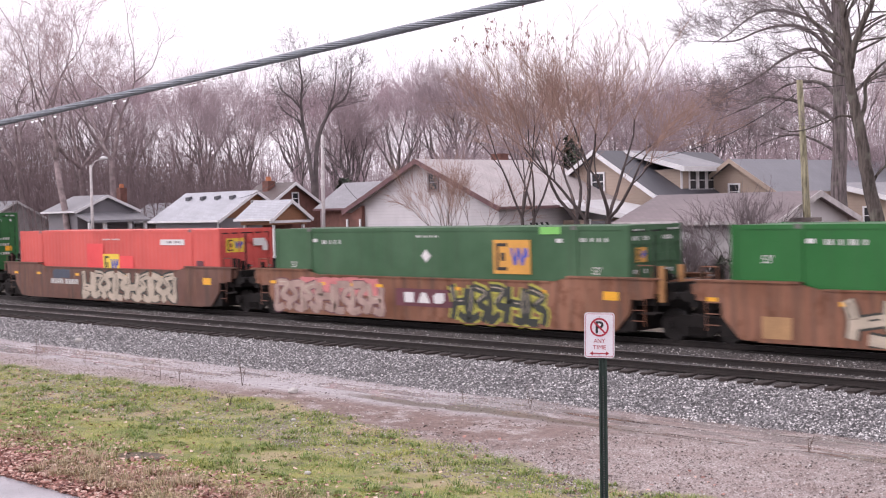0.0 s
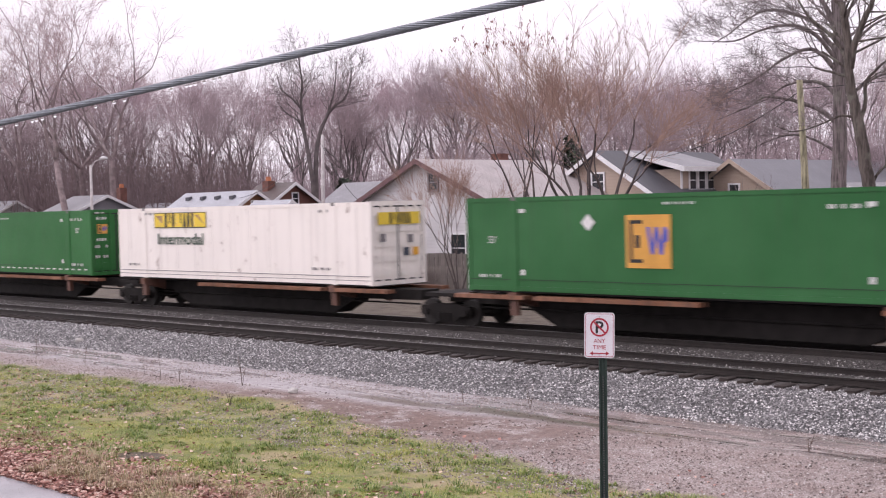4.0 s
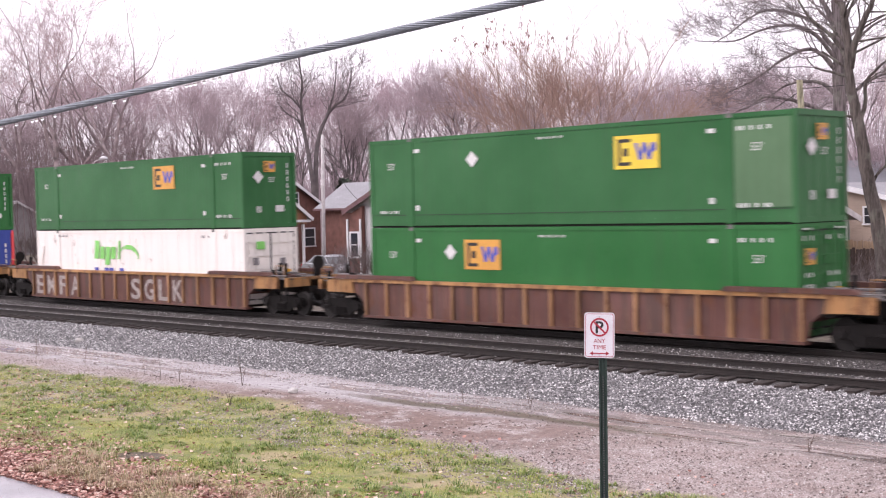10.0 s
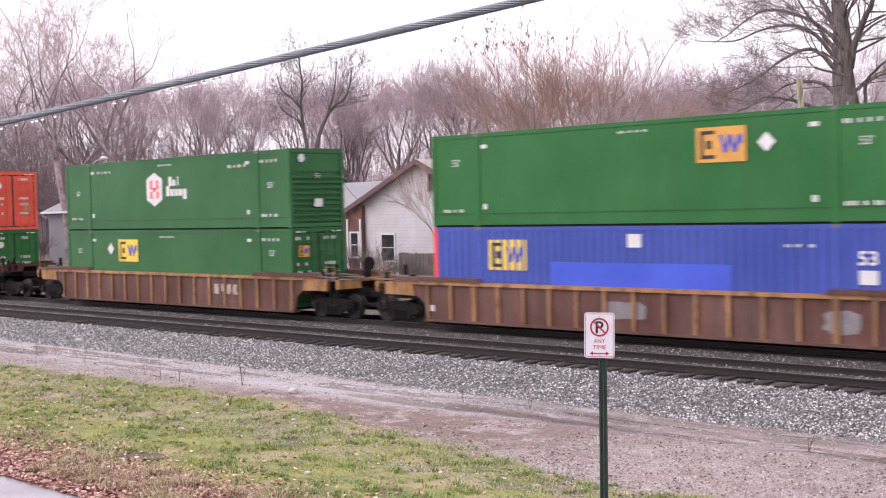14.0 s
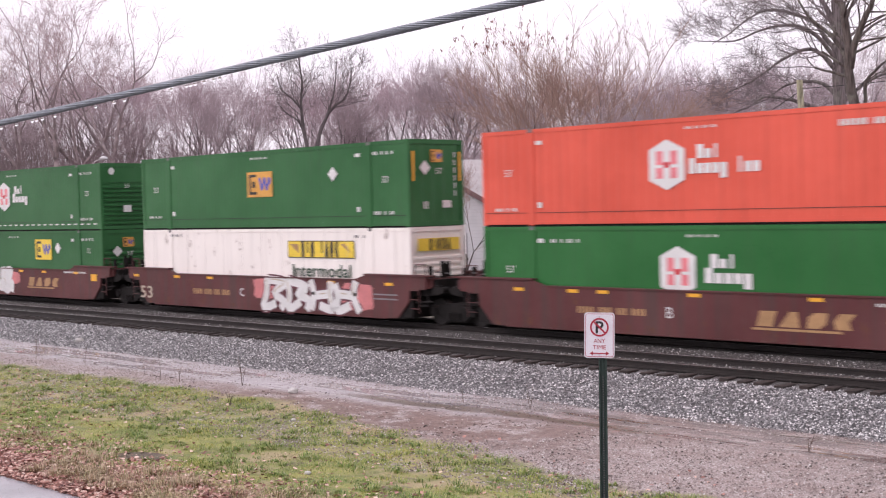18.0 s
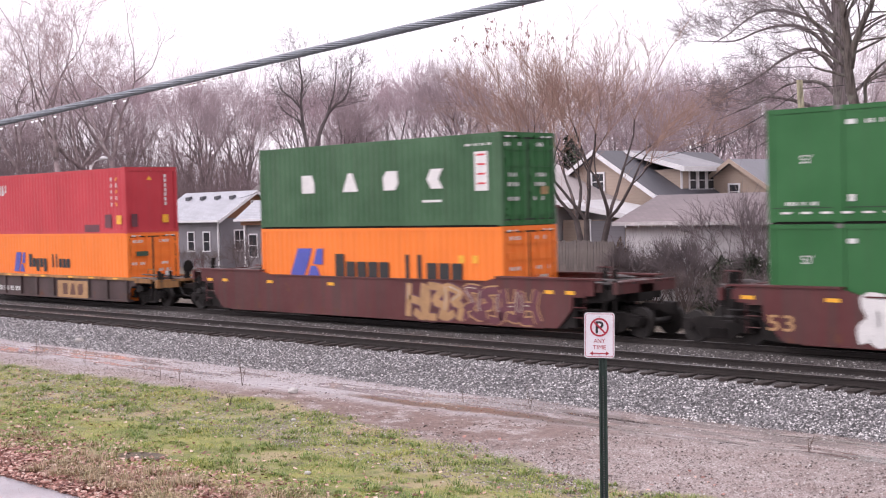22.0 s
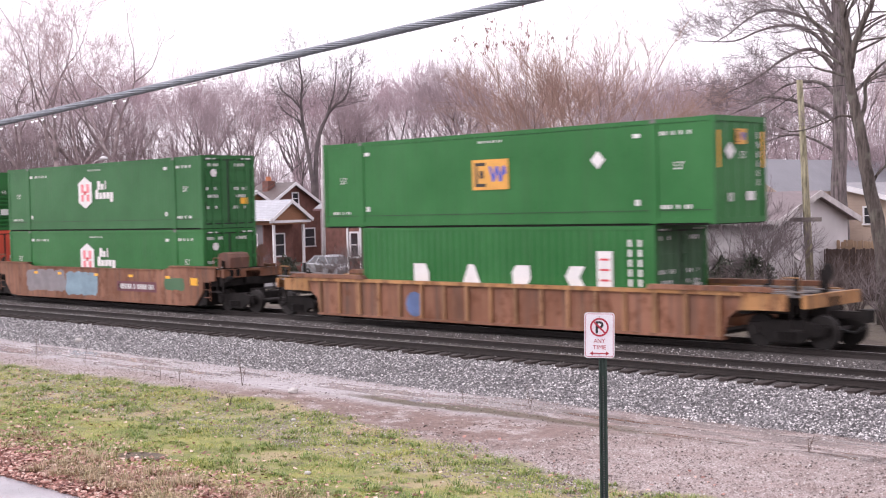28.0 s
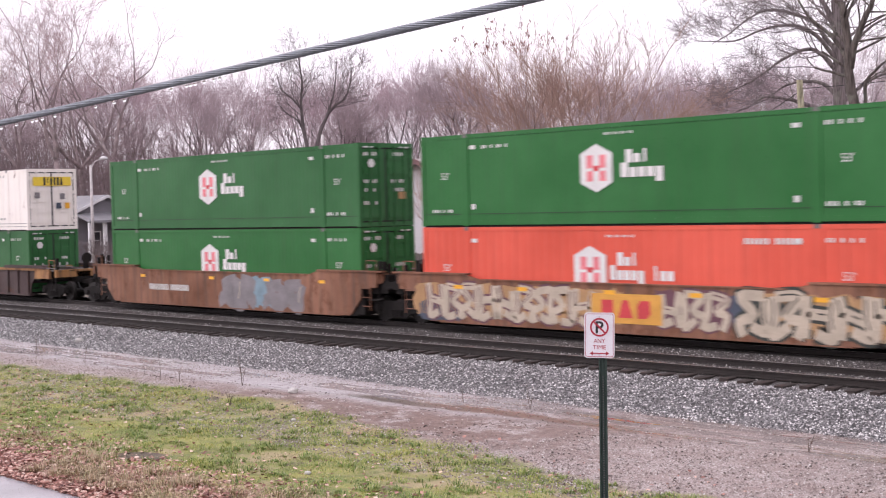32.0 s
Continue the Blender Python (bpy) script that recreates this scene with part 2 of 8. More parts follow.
BARK_N = furrowed("grey_furrowed_bark", (0.2, 0.165, 0.165), 3)
BARK_W = furrowed("dark_wet_furrowed_bark", (0.12, 0.098, 0.088), 8)
# distance haze is mixed into these two colours: paler than wet twigs
TWIG_P = surface("hazed_purple_grey_twigs", (0.47, 0.355, 0.39), 0.9, 0, 0.3, 0.5, 10, 0)
TWIG_F = surface("hazed_purple_grey_brush", (0.43, 0.335, 0.365), 0.9, 0, 0.3, 0.5, 10, 0)
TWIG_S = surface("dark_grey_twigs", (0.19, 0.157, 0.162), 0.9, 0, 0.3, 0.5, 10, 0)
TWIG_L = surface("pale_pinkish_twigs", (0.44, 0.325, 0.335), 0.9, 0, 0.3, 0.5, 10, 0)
# lifted towards the pale of distance haze over the woods
TWIG = surface("hazed_grey_brown_twigs", (0.4, 0.318, 0.338), 0.9, 0, 0.3, 0.5, 10, 0)
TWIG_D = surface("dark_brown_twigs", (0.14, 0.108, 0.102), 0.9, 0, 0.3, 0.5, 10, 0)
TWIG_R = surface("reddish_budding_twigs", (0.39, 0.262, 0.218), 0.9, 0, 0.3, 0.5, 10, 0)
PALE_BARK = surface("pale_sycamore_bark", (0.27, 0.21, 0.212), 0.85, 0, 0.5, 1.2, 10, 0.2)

# ---- ground: one sheet from the road to the horizon ----
NEAR_C, FAR_C = 26.5, 30.96          # centre lines of the two tracks


def ground_z(x, y):
    if y < 10.0:
        z = -0.36
    elif y < 22.3:
        z = -0.36 - 0.24 * smoothstep(10.0, 17.0, y)
    elif y < 25.0:
        z = -0.6 + 0.345 * smoothstep(22.2, 25.0, y)
    elif y < 32.4:
        z = -0.255 + 0.087 * smoothstep(25.55, 25.8, y) - 0.04 * smoothstep(27.8, 28.7, y) * (1 - smoothstep(28.8, 29.6, y))
    elif y < 35.5:
        z = -0.22 - 0.33 * smoothstep(32.4, 35.5, y)
    else:
        z = -0.55 + 0.12 * smoothstep(36, 60, y) + 11.0 * smoothstep(150, 260, y)
    if 10.2 < y < 24.5:
        z += 0.05 * noise.noise((x * 0.35, y * 0.35, 0.3)) * smoothstep(10.2, 12, y) + 0.025 * noise.noise((x * 1.6, y * 1.6, 4.1))
    return z


def spread(lo, hi, fine_lo, fine_hi, step, far):
    out, v = [], fine_lo
    while v <= fine_hi:
        out.append(v)
        v += step
    d = step
    v = out[-1]
    while v < hi:
        d *= far
        v += d
        out.append(min(v, hi))
    d, v = step, out[0]
    low = []
    while v > lo:
        d *= far
        v -= d
        low.append(max(v, lo))
    return low[::-1] + out


def ground_material():
    m, n, l, b = nodes_of("trackside_ground")
    co = n.new("ShaderNodeTexCoord")
    sep = n.new("ShaderNodeSeparateXYZ")
    l.new(co.outputs["Object"], sep.inputs[0])

    def math_node(op, a, c):
        k = n.new("ShaderNodeMath")
        k.operation = op
        for s, v in zip(k.inputs, (a, c)):
            if isinstance(v, (int, float)):
                s.default_value = v
            else:
                l.new(v, s)
        return k.outputs[0]

    def step(v, lo, hi):
        k = n.new("ShaderNodeMapRange")
        k.interpolation_type = "SMOOTHSTEP"
        k.inputs[1].default_value, k.inputs[2].default_value = lo, hi
        l.new(v, k.inputs[0])
        return k.outputs[0]

    wob = noise_tex(n, l, 0.5, 6, rough=0.65)
    fine = noise_tex(n, l, 9.0, 5, seed=4)
    grit = noise_tex(n, l, 34.0, 3, seed=7)
    mid = noise_tex(n, l, 1.7, 5, seed=2)
    y = math_node("ADD", sep.outputs[1], math_node("MULTIPLY", math_node("SUBTRACT", wob, 0.5), 2.2))
    # dirt
    dirt = mix(n, l, ramp(n, l, fine, [(0.3, 0.0), (0.7, 1.0)]), (0.2, 0.155, 0.147), (0.4, 0.335, 0.322))
    dirt = mix(n, l, ramp(n, l, grit, [(0.55, 0.0), (0.64, 1.0)]), dirt, (0.64, 0.59, 0.58))
    dirt = mix(n, l, ramp(n, l, mid, [(0.42, 0.0), (0.62, 0.4)]), dirt, (0.24, 0.165, 0.145))
    # grass: matted green, yellow, straw, bare soil
    gr = mix(n, l, ramp(n, l, mid, [(0.35, 0.0), (0.65, 1.0)]), (0.135, 0.165, 0.045), (0.29, 0.285, 0.08))
    gr = mix(n, l, ramp(n, l, fine, [(0.52, 0.0), (0.75, 0.7)]), gr, (0.38, 0.28, 0.2))
    dry = noise_tex(n, l, 0.55, 5, seed=17)
    gr = mix(n, l, ramp(n, l, dry, [(0.53, 0.0), (0.62, 0.85)]), gr, (0.38, 0.3, 0.18))
    soil = noise_tex(n, l, 0.75, 4, seed=23)
    gr = mix(n, l, ramp(n, l, soil, [(0.62, 0.0), (0.68, 0.85)]), gr, (0.13, 0.095, 0.085))
    # one bare patch of dark wet soil in the grass
    bare = math_node("ADD", math_node("POWER", math_node("ABSOLUTE", math_node("ADD", sep.outputs[0], 20.2), 0.0), 2.0), math_node("POWER", math_node("ABSOLUTE", math_node("MULTIPLY", math_node("SUBTRACT", sep.outputs[1], 12.45), 1.4), 0.0), 2.0))
    gr = mix(n, l, math_node("MULTIPLY", step(math_node("ADD", bare, math_node("MULTIPLY", math_node("SUBTRACT", fine, 0.5), 0.5)), 0.45, 0.2), 0.85), gr, (0.075, 0.052, 0.05))
    # a strip of wet red-brown mud between the grass and the shelf
    strip = math_node("MULTIPLY", step(sep.outputs[0], -30.0, -25.0), step(sep.outputs[0], -13.0, -17.5))
    strip = math_node("MULTIPLY", strip, math_node("MULTIPLY", step(y, 17.0, 18.2), step(mid, 0.36, 0.5)))
    dirt = mix(n, l, math_node("MULTIPLY", strip, 0.8), dirt, mix(n, l, ramp(n, l, fine, [(0.3, 0.0), (0.7, 1.0)]), (0.115, 0.07, 0.06), (0.24, 0.155, 0.13)))
    edge = math_node("ADD", y, math_node("MULTIPLY", step(sep.outputs[0], -25.5, -12.0), 2.35))
    is_dirt = step(edge, 18.35, 19.0)
    base = mix(n, l, is_dirt, gr, dirt)
    # wet gravel shelf and ballast
    stone = mix(n, l, ramp(n, l, grit, [(0.38, 0.0), (0.62, 1.0)]), (0.035, 0.033, 0.036), (0.26, 0.245, 0.25))
    wet = mix(n, l, ramp(n, l, fine, [(0.3, 0.0), (0.7, 1.0)]), (0.29, 0.26, 0.27), (0.49, 0.455, 0.47))
    wet = mix(n, l, ramp(n, l, grit, [(0.55, 0.0), (0.64, 0.8)]), wet, (0.55, 0.52, 0.53))
    # dark soaked streaks along the shelf
    soaked = math_node("MULTIPLY", step(noise_tex(n, l, 1.0, 5, stretch=(0.22, 1.3, 1.0), rough=0.65, seed=31), 0.42, 0.52), step(sep.outputs[0], -26.0, -16.0))
    y2 = math_node("ADD", sep.outputs[1], math_node("MULTIPLY", math_node("SUBTRACT", wob, 0.5), 1.1))
    base = mix(n, l, math_node("MULTIPLY", step(y2, 19.5, 20.5), step(math_node("ADD", sep.outputs[0], math_node("MULTIPLY", math_node("SUBTRACT", wob, 0.5), 6.0)), -15.5, -19.5)), base, wet)
    base = mix(n, l, math_node("MULTIPLY", math_node("MULTIPLY", soaked, 0.75), step(y2, 19.9, 20.6)), base, mix(n, l, ramp(n, l, grit, [(0.4, 0.0), (0.65, 1.0)]), (0.09, 0.076, 0.072), (0.25, 0.215, 0.205)))
    base = mix(n, l, step(y2, 22.1, 22.6), base, stone)
    oily = mix(n, l, ramp(n, l, grit, [(0.4, 0.0), (0.64, 1.0)]), (0.016, 0.013, 0.012), (0.1, 0.084, 0.078))
    base = mix(n, l, math_node("MULTIPLY", step(y2, 25.1, 25.7), 0.85), base, oily)
    # beyond the tracks: dead grass and leaf litter
    far = mix(n, l, ramp(n, l, mid, [(0.35, 0.0), (0.65, 1.0)]), (0.085, 0.066, 0.055), (0.16, 0.135, 0.1))
    base = mix(n, l, step(y, 34.8, 36.4), base, far)
    # road side: leaf litter
    leaf = mix(n, l, ramp(n, l, fine, [(0.35, 0.0), (0.65, 1.0)]), (0.15, 0.06, 0.05), (0.36, 0.17, 0.14))
    base = mix(n, l, step(y, 12.4, 11.0), base, leaf)
    base = mix(n, l, step(y, 9.0, 6.0), base, far)
    # puddles lie in the shelf: shallow clear ones, and one long muddy one
    pool = math_node("MULTIPLY", step(sep.outputs[1], 19.9, 20.5), step(sep.outputs[1], 22.3, 21.8))
    pool = math_node("MULTIPLY", pool, step(noise_tex(n, l, 1.0, 3, stretch=(0.2, 1.5, 1.0), seed=11), 0.46, 0.52))
    line = math_node("ABSOLUTE", math_node("SUBTRACT", math_node("ADD", sep.outputs[1], math_node("MULTIPLY", math_node("SUBTRACT", mid, 0.5), 0.5)), 20.55), 0.0)
    mud = math_node("MULTIPLY", math_node("MULTIPLY", step(line, 0.3, 0.2), step(fine, 0.25, 0.4)), math_node("MULTIPLY", step(sep.outputs[0], -24.5, -23.0), step(sep.outputs[0], -13.5, -16.5)))
    base = mix(n, l, mud, base, (0.15, 0.115, 0.1))
    pool = math_node("MAXIMUM", pool, mud)
    rough = math_node("SUBTRACT", 0.8, math_node("SUBTRACT", math_node("MULTIPLY", pool, 0.72), math_node("MULTIPLY", mud, 0.2)))
    l.new(base, b.inputs["Base Color"])
    l.new(rough, b.inputs["Roughness"])
    hgt = math_node("MULTIPLY", math_node("ADD", grit, fine), math_node("SUBTRACT", 1.0, pool))
    bump(n, l, b, hgt, 0.8, 0.03)
    return m


xs = spread(-2600, 900, -64, 2, 0.8, 1.35)
ys = spread(-900, 2600, 9.6, 37, 0.35, 1.3)
gs = Shape()
gs.v = [(x, y, ground_z(x, y)) for y in ys for x in xs]
w = len(xs)
gs.f = [(j * w + i, j * w + i + 1, (j + 1) * w + i + 1, (j + 1) * w + i) for j in range(len(ys) - 1) for i in range(w - 1)]
solid("ground", gs, ground_material(), label="wet trackside ground of grass, dirt, puddles and gravel", category="ground", kind="structure", smooth=True)

# base colour paled for the sky mirrored in the wet road
ROAD = surface("sky_paled_wet_asphalt", (0.36, 0.35, 0.38), 0.18, 0, 0.2, 0.8, 60, 0.3)
rs = Shape().prism([(-300, 3.2), (200, 3.2), (200, 9.75), (-300, 9.75)], "z", -0.5, -0.31)
solid("road", rs, ROAD, label="wet grey asphalt road beside the grass verge", category="road", kind="structure")
STREET = surface("side_street_asphalt", (0.09, 0.088, 0.09), 0.5, 0, 0.2, 0.8, 60, 0.3)
solid("street", Shape().prism([(-64.5, 44), (-58.5, 44), (-62.5, 130), (-68.5, 130)], "z", -0.6, -0.36), STREET,
      label="narrow asphalt side street between the houses", category="street", kind="structure")


# ---- tracks ----
RAIL_PROFILE = [(-0.07, -0.17), (0.07, -0.17), (0.07, -0.155), (0.012, -0.135), (0.01, -0.045), (0.036, -0.035), (0.036, -0.004), (0.028, 0.0),
                (-0.028, 0.0), (-0.036, -0.004), (-0.036, -0.035), (-0.01, -0.045), (-0.012, -0.135), (-0.07, -0.155)]
rng = random.Random(11)
TIE_MESH = [Shape().prism([(-0.11, -0.36), (0.11, -0.36), (0.115, -0.19), (0.1, -0.178), (-0.1, -0.178), (-0.115, -0.19)], "y", -1.3 + d, 1.3 + d).mesh("tie", TIE)
            for d in (-0.05, 0.0, 0.06)]
for centre, label in ((NEAR_C, "empty ballasted near track with worn steel rails"), (FAR_C, "far track of rusty rails carrying the freight train")):
    track = thing("railway_track", pose(0, centre, 0), label, "railway track", kind="structure")
    for side in (-0.7535, 0.7535):
        r = part("rail", Shape().prism([(side + a, b) for a, b in RAIL_PROFILE], "x", -420, 140), RAIL, track, "rust-brown steel rail")
        part("rail_head", Shape().box(-420, 140, side - 0.026, side + 0.026, -0.001, 0.003), RAIL_TOP, r, "polished rail head")
    rest = Shape()
    x = -160.0
    while x < 20:
        if centre == NEAR_C and -70 < x < -8:
            t = part("tie", TIE_MESH[rng.randrange(3)], None, track)
            t.location, t.rotation_euler = (x, rng.uniform(-0.13, 0.1), rng.uniform(-0.02, 0.008)), (0, 0, rng.uniform(-0.03, 0.03))
        else:
            rest.box(x - 0.11, x + 0.11, -1.3, 1.3, -0.36, -0.182)
        x += 0.53
    tagged(part("ties", rest, TIE, track, "timber ties further along the track"), kind="stuff")


def scatter_stones(name, count, where, size, material, label, seed, sink=0.3):
    """Loose stones as one piece of stuff; where(r) gives x, y."""
    r = random.Random(seed)
    v, f = [], []
    for _ in range(count):
        x, y = where(r)
        s = size * r.uniform(0.55, 1.35)
        z = ground_z(x, y) + s * (0.5 - sink)
        a = r.uniform(0, 6.28)
        ca, sa = math.cos(a), math.sin(a)
        n = len(v)
        for px, py, pz in ((0.9, 0.1, -0.1), (-0.15, 0.8, 0.1), (-0.85, -0.1, -0.15), (0.1, -0.75, 0.05), (r.uniform(-0.3, 0.3), r.uniform(-0.3, 0.3), 0.62)):
            px, py, pz = px * s * r.uniform(0.7, 1.2), py * s * r.uniform(0.7, 1.2), pz * s * r.uniform(0.8, 1.2)
            v.append((x + px * ca - py * sa, y + px * sa + py * ca, z + pz))
        f += [(n, n + 1, n + 4), (n + 1, n + 2, n + 4), (n + 2, n + 3, n + 4), (n + 3, n, n + 4)]
    me = bpy.data.meshes.new(name)
    me.from_pydata(v, [], f)
    me.materials.append(material)
    return tagged(new(name, me), label, "gravel", kind="stuff")


def island_material(name, stops, rough=0.7, gloss=None):
    m, n, l, b = nodes_of(name)
    g = n.new("ShaderNodeNewGeometry")
    c = ramp(n, l, g.outputs["Random Per Island"], stops)
    t = noise_tex(n, l, 60, 2)
    l.new(mix(n, l, ramp(n, l, t, [(0.3, 0.0), (0.7, 0.5)]), c, mix(n, l, 0.4, c, (0.03, 0.03, 0.03))), b.inputs["Base Color"])
    b.inputs["Roughness"].default_value = rough
    return m


STONE = island_material("ballast_stone", [(0.0, (0.022, 0.021, 0.023)), (0.35, (0.1, 0.095, 0.098)), (0.62, (0.25, 0.24, 0.243)), (0.88, (0.5, 0.48, 0.48)), (1.0, (0.85, 0.83, 0.83))], 0.55)
PEBBLE = island_material("pale_pebbles", [(0.0, (0.1, 0.075, 0.065)), (0.4, (0.27, 0.21, 0.195)), (0.85, (0.44, 0.38, 0.36)), (1.0, (0.66, 0.63, 0.62))], 0.7)


def view_x(y, r, lo=0.46, hi=2.1):
    """An x inside the wedge of ground that lies open in front of the camera."""
    return -y * (lo + (hi - lo) * r.random() ** 1.25)


def on_ballast(r):
    while True:
        y = r.uniform(22.25, 25.5)
        x = view_x(y, r)
        if not (y < 25.7 and abs(y - NEAR_C) < 1.33 and min((x + 160) % 0.53, 0.53 - (x + 160) % 0.53) < 0.13):
            return x, y


scatter_stones("ballast", 46000, on_ballast, 0.037, STONE, "loose grey crushed-stone railway ballast", 1)
OILY = island_material("oily_ballast_stone", [(0.0, (0.014, 0.012, 0.011)), (0.45, (0.05, 0.043, 0.04)), (0.8, (0.16, 0.145, 0.14)), (1.0, (0.55, 0.53, 0.52))], 0.55)


def in_track(r):
    y = r.uniform(25.3, 29.7)
    return view_x(y, r), y


scatter_stones("track_bed", 22000, in_track, 0.034, OILY, "oily brown crushed stone between the rails", 6)


def on_dirt(r):
    while True:
        y = r.uniform(15.0, 22.3)
        x = view_x(y, r)
        if not (-29 < x < -16 and 18.0 < y < 20.9 and r.random() < 0.8) and not (x > -18 and 20.2 < y < 22.0 and r.random() < 0.75):
            return x, y


scatter_stones("pebbles", 30000, on_dirt, 0.024, PEBBLE, "pale pebbles and grit on the muddy shelf", 2)
CLOD = island_material("dark_mud_clods", [(0.0, (0.035, 0.026, 0.024)), (0.6, (0.1, 0.072, 0.062)), (1.0, (0.2, 0.14, 0.12))], 0.8)


def on_verge(r):
    while True:
        y = r.uniform(14.8, 20.4)
        x = view_x(y, r)
        if y > 18.0 - 2.6 * smoothstep(-25.5, -12.0, x) and noise.noise((x * 0.9, y * 0.9, 2.0)) > 0.12:
            return x, y


scatter_stones("mud_clods", 900, on_verge, 0.03, CLOD, "dark clods and crumbs of wet soil on the dirt", 3)


def on_patch(r):
    while True:
        x, y = r.gauss(-13.4, 1.1), r.gauss(15.7, 0.55)
        if abs(y - 15.7) < 1.2 and noise.noise((x * 1.2, y * 1.2, 6.0)) > -0.15:
            return x, y


scatter_stones("gravel_patch", 900, on_patch, 0.024, PEBBLE, "pale loose gravel strewn over the grass", 4)

# ---- grass, leaves, weeds ----
def grass_edge(x):
    return 18.4 - 2.25 * smoothstep(-25.5, -12.0, x)


def blades():
    r = random.Random(21)
    v, f = [], []
    count = 0
    while count < 95000:
        y = r.uniform(9.9, 19.6)
        x = view_x(y, r, 0.4, 2.15)
        if y > grass_edge(x) + 0.9 * noise.noise((x * 0.6, y * 0.6, 1.0)) + 0.3 * r.random():
            continue
        if (x + 20.2) ** 2 + (1.4 * (y - 12.45)) ** 2 < 0.3:
            continue
        thick = noise.noise((x * 0.9, y * 0.9, 7.0))
        if thick < -0.18 and r.random() < 0.8:
            continue
        if y < 12.0 and r.random() < 0.95 * min(1.0, (12.0 - y) / 1.3) and noise.noise((x * 0.7, y * 0.7, 9.0)) > -0.25:
            continue
        count += 1
        tall = max(0.2, 0.7 + 0.9 * thick)
        h = r.uniform(0.025, 0.07) * tall
        if noise.noise((x * 1.3, y * 1.3, 3.0)) > 0.33 or (y < 11.6 and noise.noise((x * 0.8, y, 5.0)) > 0.1):
            h *= 2.3
        wd = r.uniform(0.004, 0.008)
        a, lean = r.uniform(0, 6.28), r.uniform(0.5, 1.8)
        dx, dy = math.cos(a), math.sin(a)
        z = ground_z(x, y) - 0.01
        n = len(v)
        v += [(x - dy * wd, y + dx * wd, z), (x + dy * wd, y - dx * wd, z),
              (x + dx * h * lean * 0.35 + dy * wd * 0.7, y + dy * h * lean * 0.35 - dx * wd * 0.7, z + h * 0.65),
              (x + dx * h * lean * 0.35 - dy * wd * 0.7, y + dy * h * lean * 0.35 + dx * wd * 0.7, z + h * 0.65),
              (x + dx * h * lean, y + dy * h * lean, z + h * (1.05 - 0.3 * lean))]
        f += [(n, n + 1, n + 2, n + 3), (n + 3, n + 2, n + 4)]
    me = bpy.data.meshes.new("grass")
    me.from_pydata(v, [], f)
    m, n, l, b = nodes_of("grass_blades")
    g = n.new("ShaderNodeNewGeometry")
    green = ramp(n, l, g.outputs["Random Per Island"], [(0.0, (0.085, 0.16, 0.035)), (0.5, (0.22, 0.31, 0.065)), (0.85, (0.38, 0.41, 0.11)), (1.0, (0.56, 0.44, 0.27))])
    gold = ramp(n, l, g.outputs["Random Per Island"], [(0.0, (0.23, 0.29, 0.05)), (0.5, (0.41, 0.42, 0.085)), (1.0, (0.56, 0.48, 0.19))])
    straw = ramp(n, l, g.outputs["Random Per Island"], [(0.0, (0.26, 0.19, 0.1)), (0.5, (0.52, 0.38, 0.26)), (1.0, (0.74, 0.58, 0.44))])
    c = mix(n, l, ramp(n, l, noise_tex(n, l, 0.6, 4, seed=3), [(0.46, 0.0), (0.58, 0.85)]), green, gold)
    c = mix(n, l, ramp(n, l, noise_tex(n, l, 0.55, 5, seed=17), [(0.6, 0.0), (0.7, 0.75)]), c, straw)
    ed = n.new("ShaderNodeSeparateXYZ")
    tc = n.new("ShaderNodeTexCoord")
    l.new(tc.outputs["Object"], ed.inputs[0])
    mr = n.new("ShaderNodeMapRange")
    mr.inputs[1].default_value, mr.inputs[2].default_value, mr.inputs[3].default_value, mr.inputs[4].default_value = 10.4, 12.6, 0.6, 0.0
    l.new(ed.outputs[1], mr.inputs[0])
    c = mix(n, l, mr.outputs[0], c, straw)
    l.new(c, b.inputs["Base Color"])
    b.inputs["Roughness"].default_value = 0.55
    me.materials.append(m)
    tagged(new("grass", me), "patchy winter lawn of green and straw-coloured blades", "grass", kind="stuff")


blades()


def tufts(name, label, count, seed, where, low, high, spread, stops):
    """Clumps of longer blades."""
    r = random.Random(seed)
    v, f = [], []
    for k in range(count):
        cx, cy = where(r)
        big = r.uniform(0.55, 1.3)
        lean_x, lean_y = r.uniform(-0.3, 0.3), r.uniform(-0.3, 0.3)
        for j in range(r.randrange(22, 46)):
            a, q = r.uniform(0, 6.28), abs(r.gauss(0, spread)) * big
            x, y = cx + math.cos(a) * q, cy + math.sin(a) * q
            h, wd, lean = r.uniform(low, high) * big, r.uniform(0.004, 0.009), r.uniform(0.4, 1.5)
            a += r.uniform(-0.6, 0.6)
            dx, dy = math.cos(a) + lean_x, math.sin(a) + lean_y
            z = ground_z(x, y) - 0.01
            n = len(v)
            v += [(x - dy * wd, y + dx * wd, z), (x + dy * wd, y - dx * wd, z), (x + dx * h * lean * 0.4 + dy * wd * 0.7, y + dy * h * lean * 0.4 - dx * wd * 0.7, z + h * 0.7),
                  (x + dx * h * lean * 0.4 - dy * wd * 0.7, y + dy * h * lean * 0.4 + dx * wd * 0.7, z + h * 0.7), (x + dx * h * lean, y + dy * h * lean, z + h * (1.05 - 0.35 * lean))]
            f += [(n, n + 1, n + 2, n + 3), (n + 3, n + 2, n + 4)]
    me = bpy.data.meshes.new(name)
    me.from_pydata(v, [], f)
    me.materials.append(island_material(name + "_blades", stops, 0.55))
    tagged(new(name, me), label, "grass", kind="stuff")


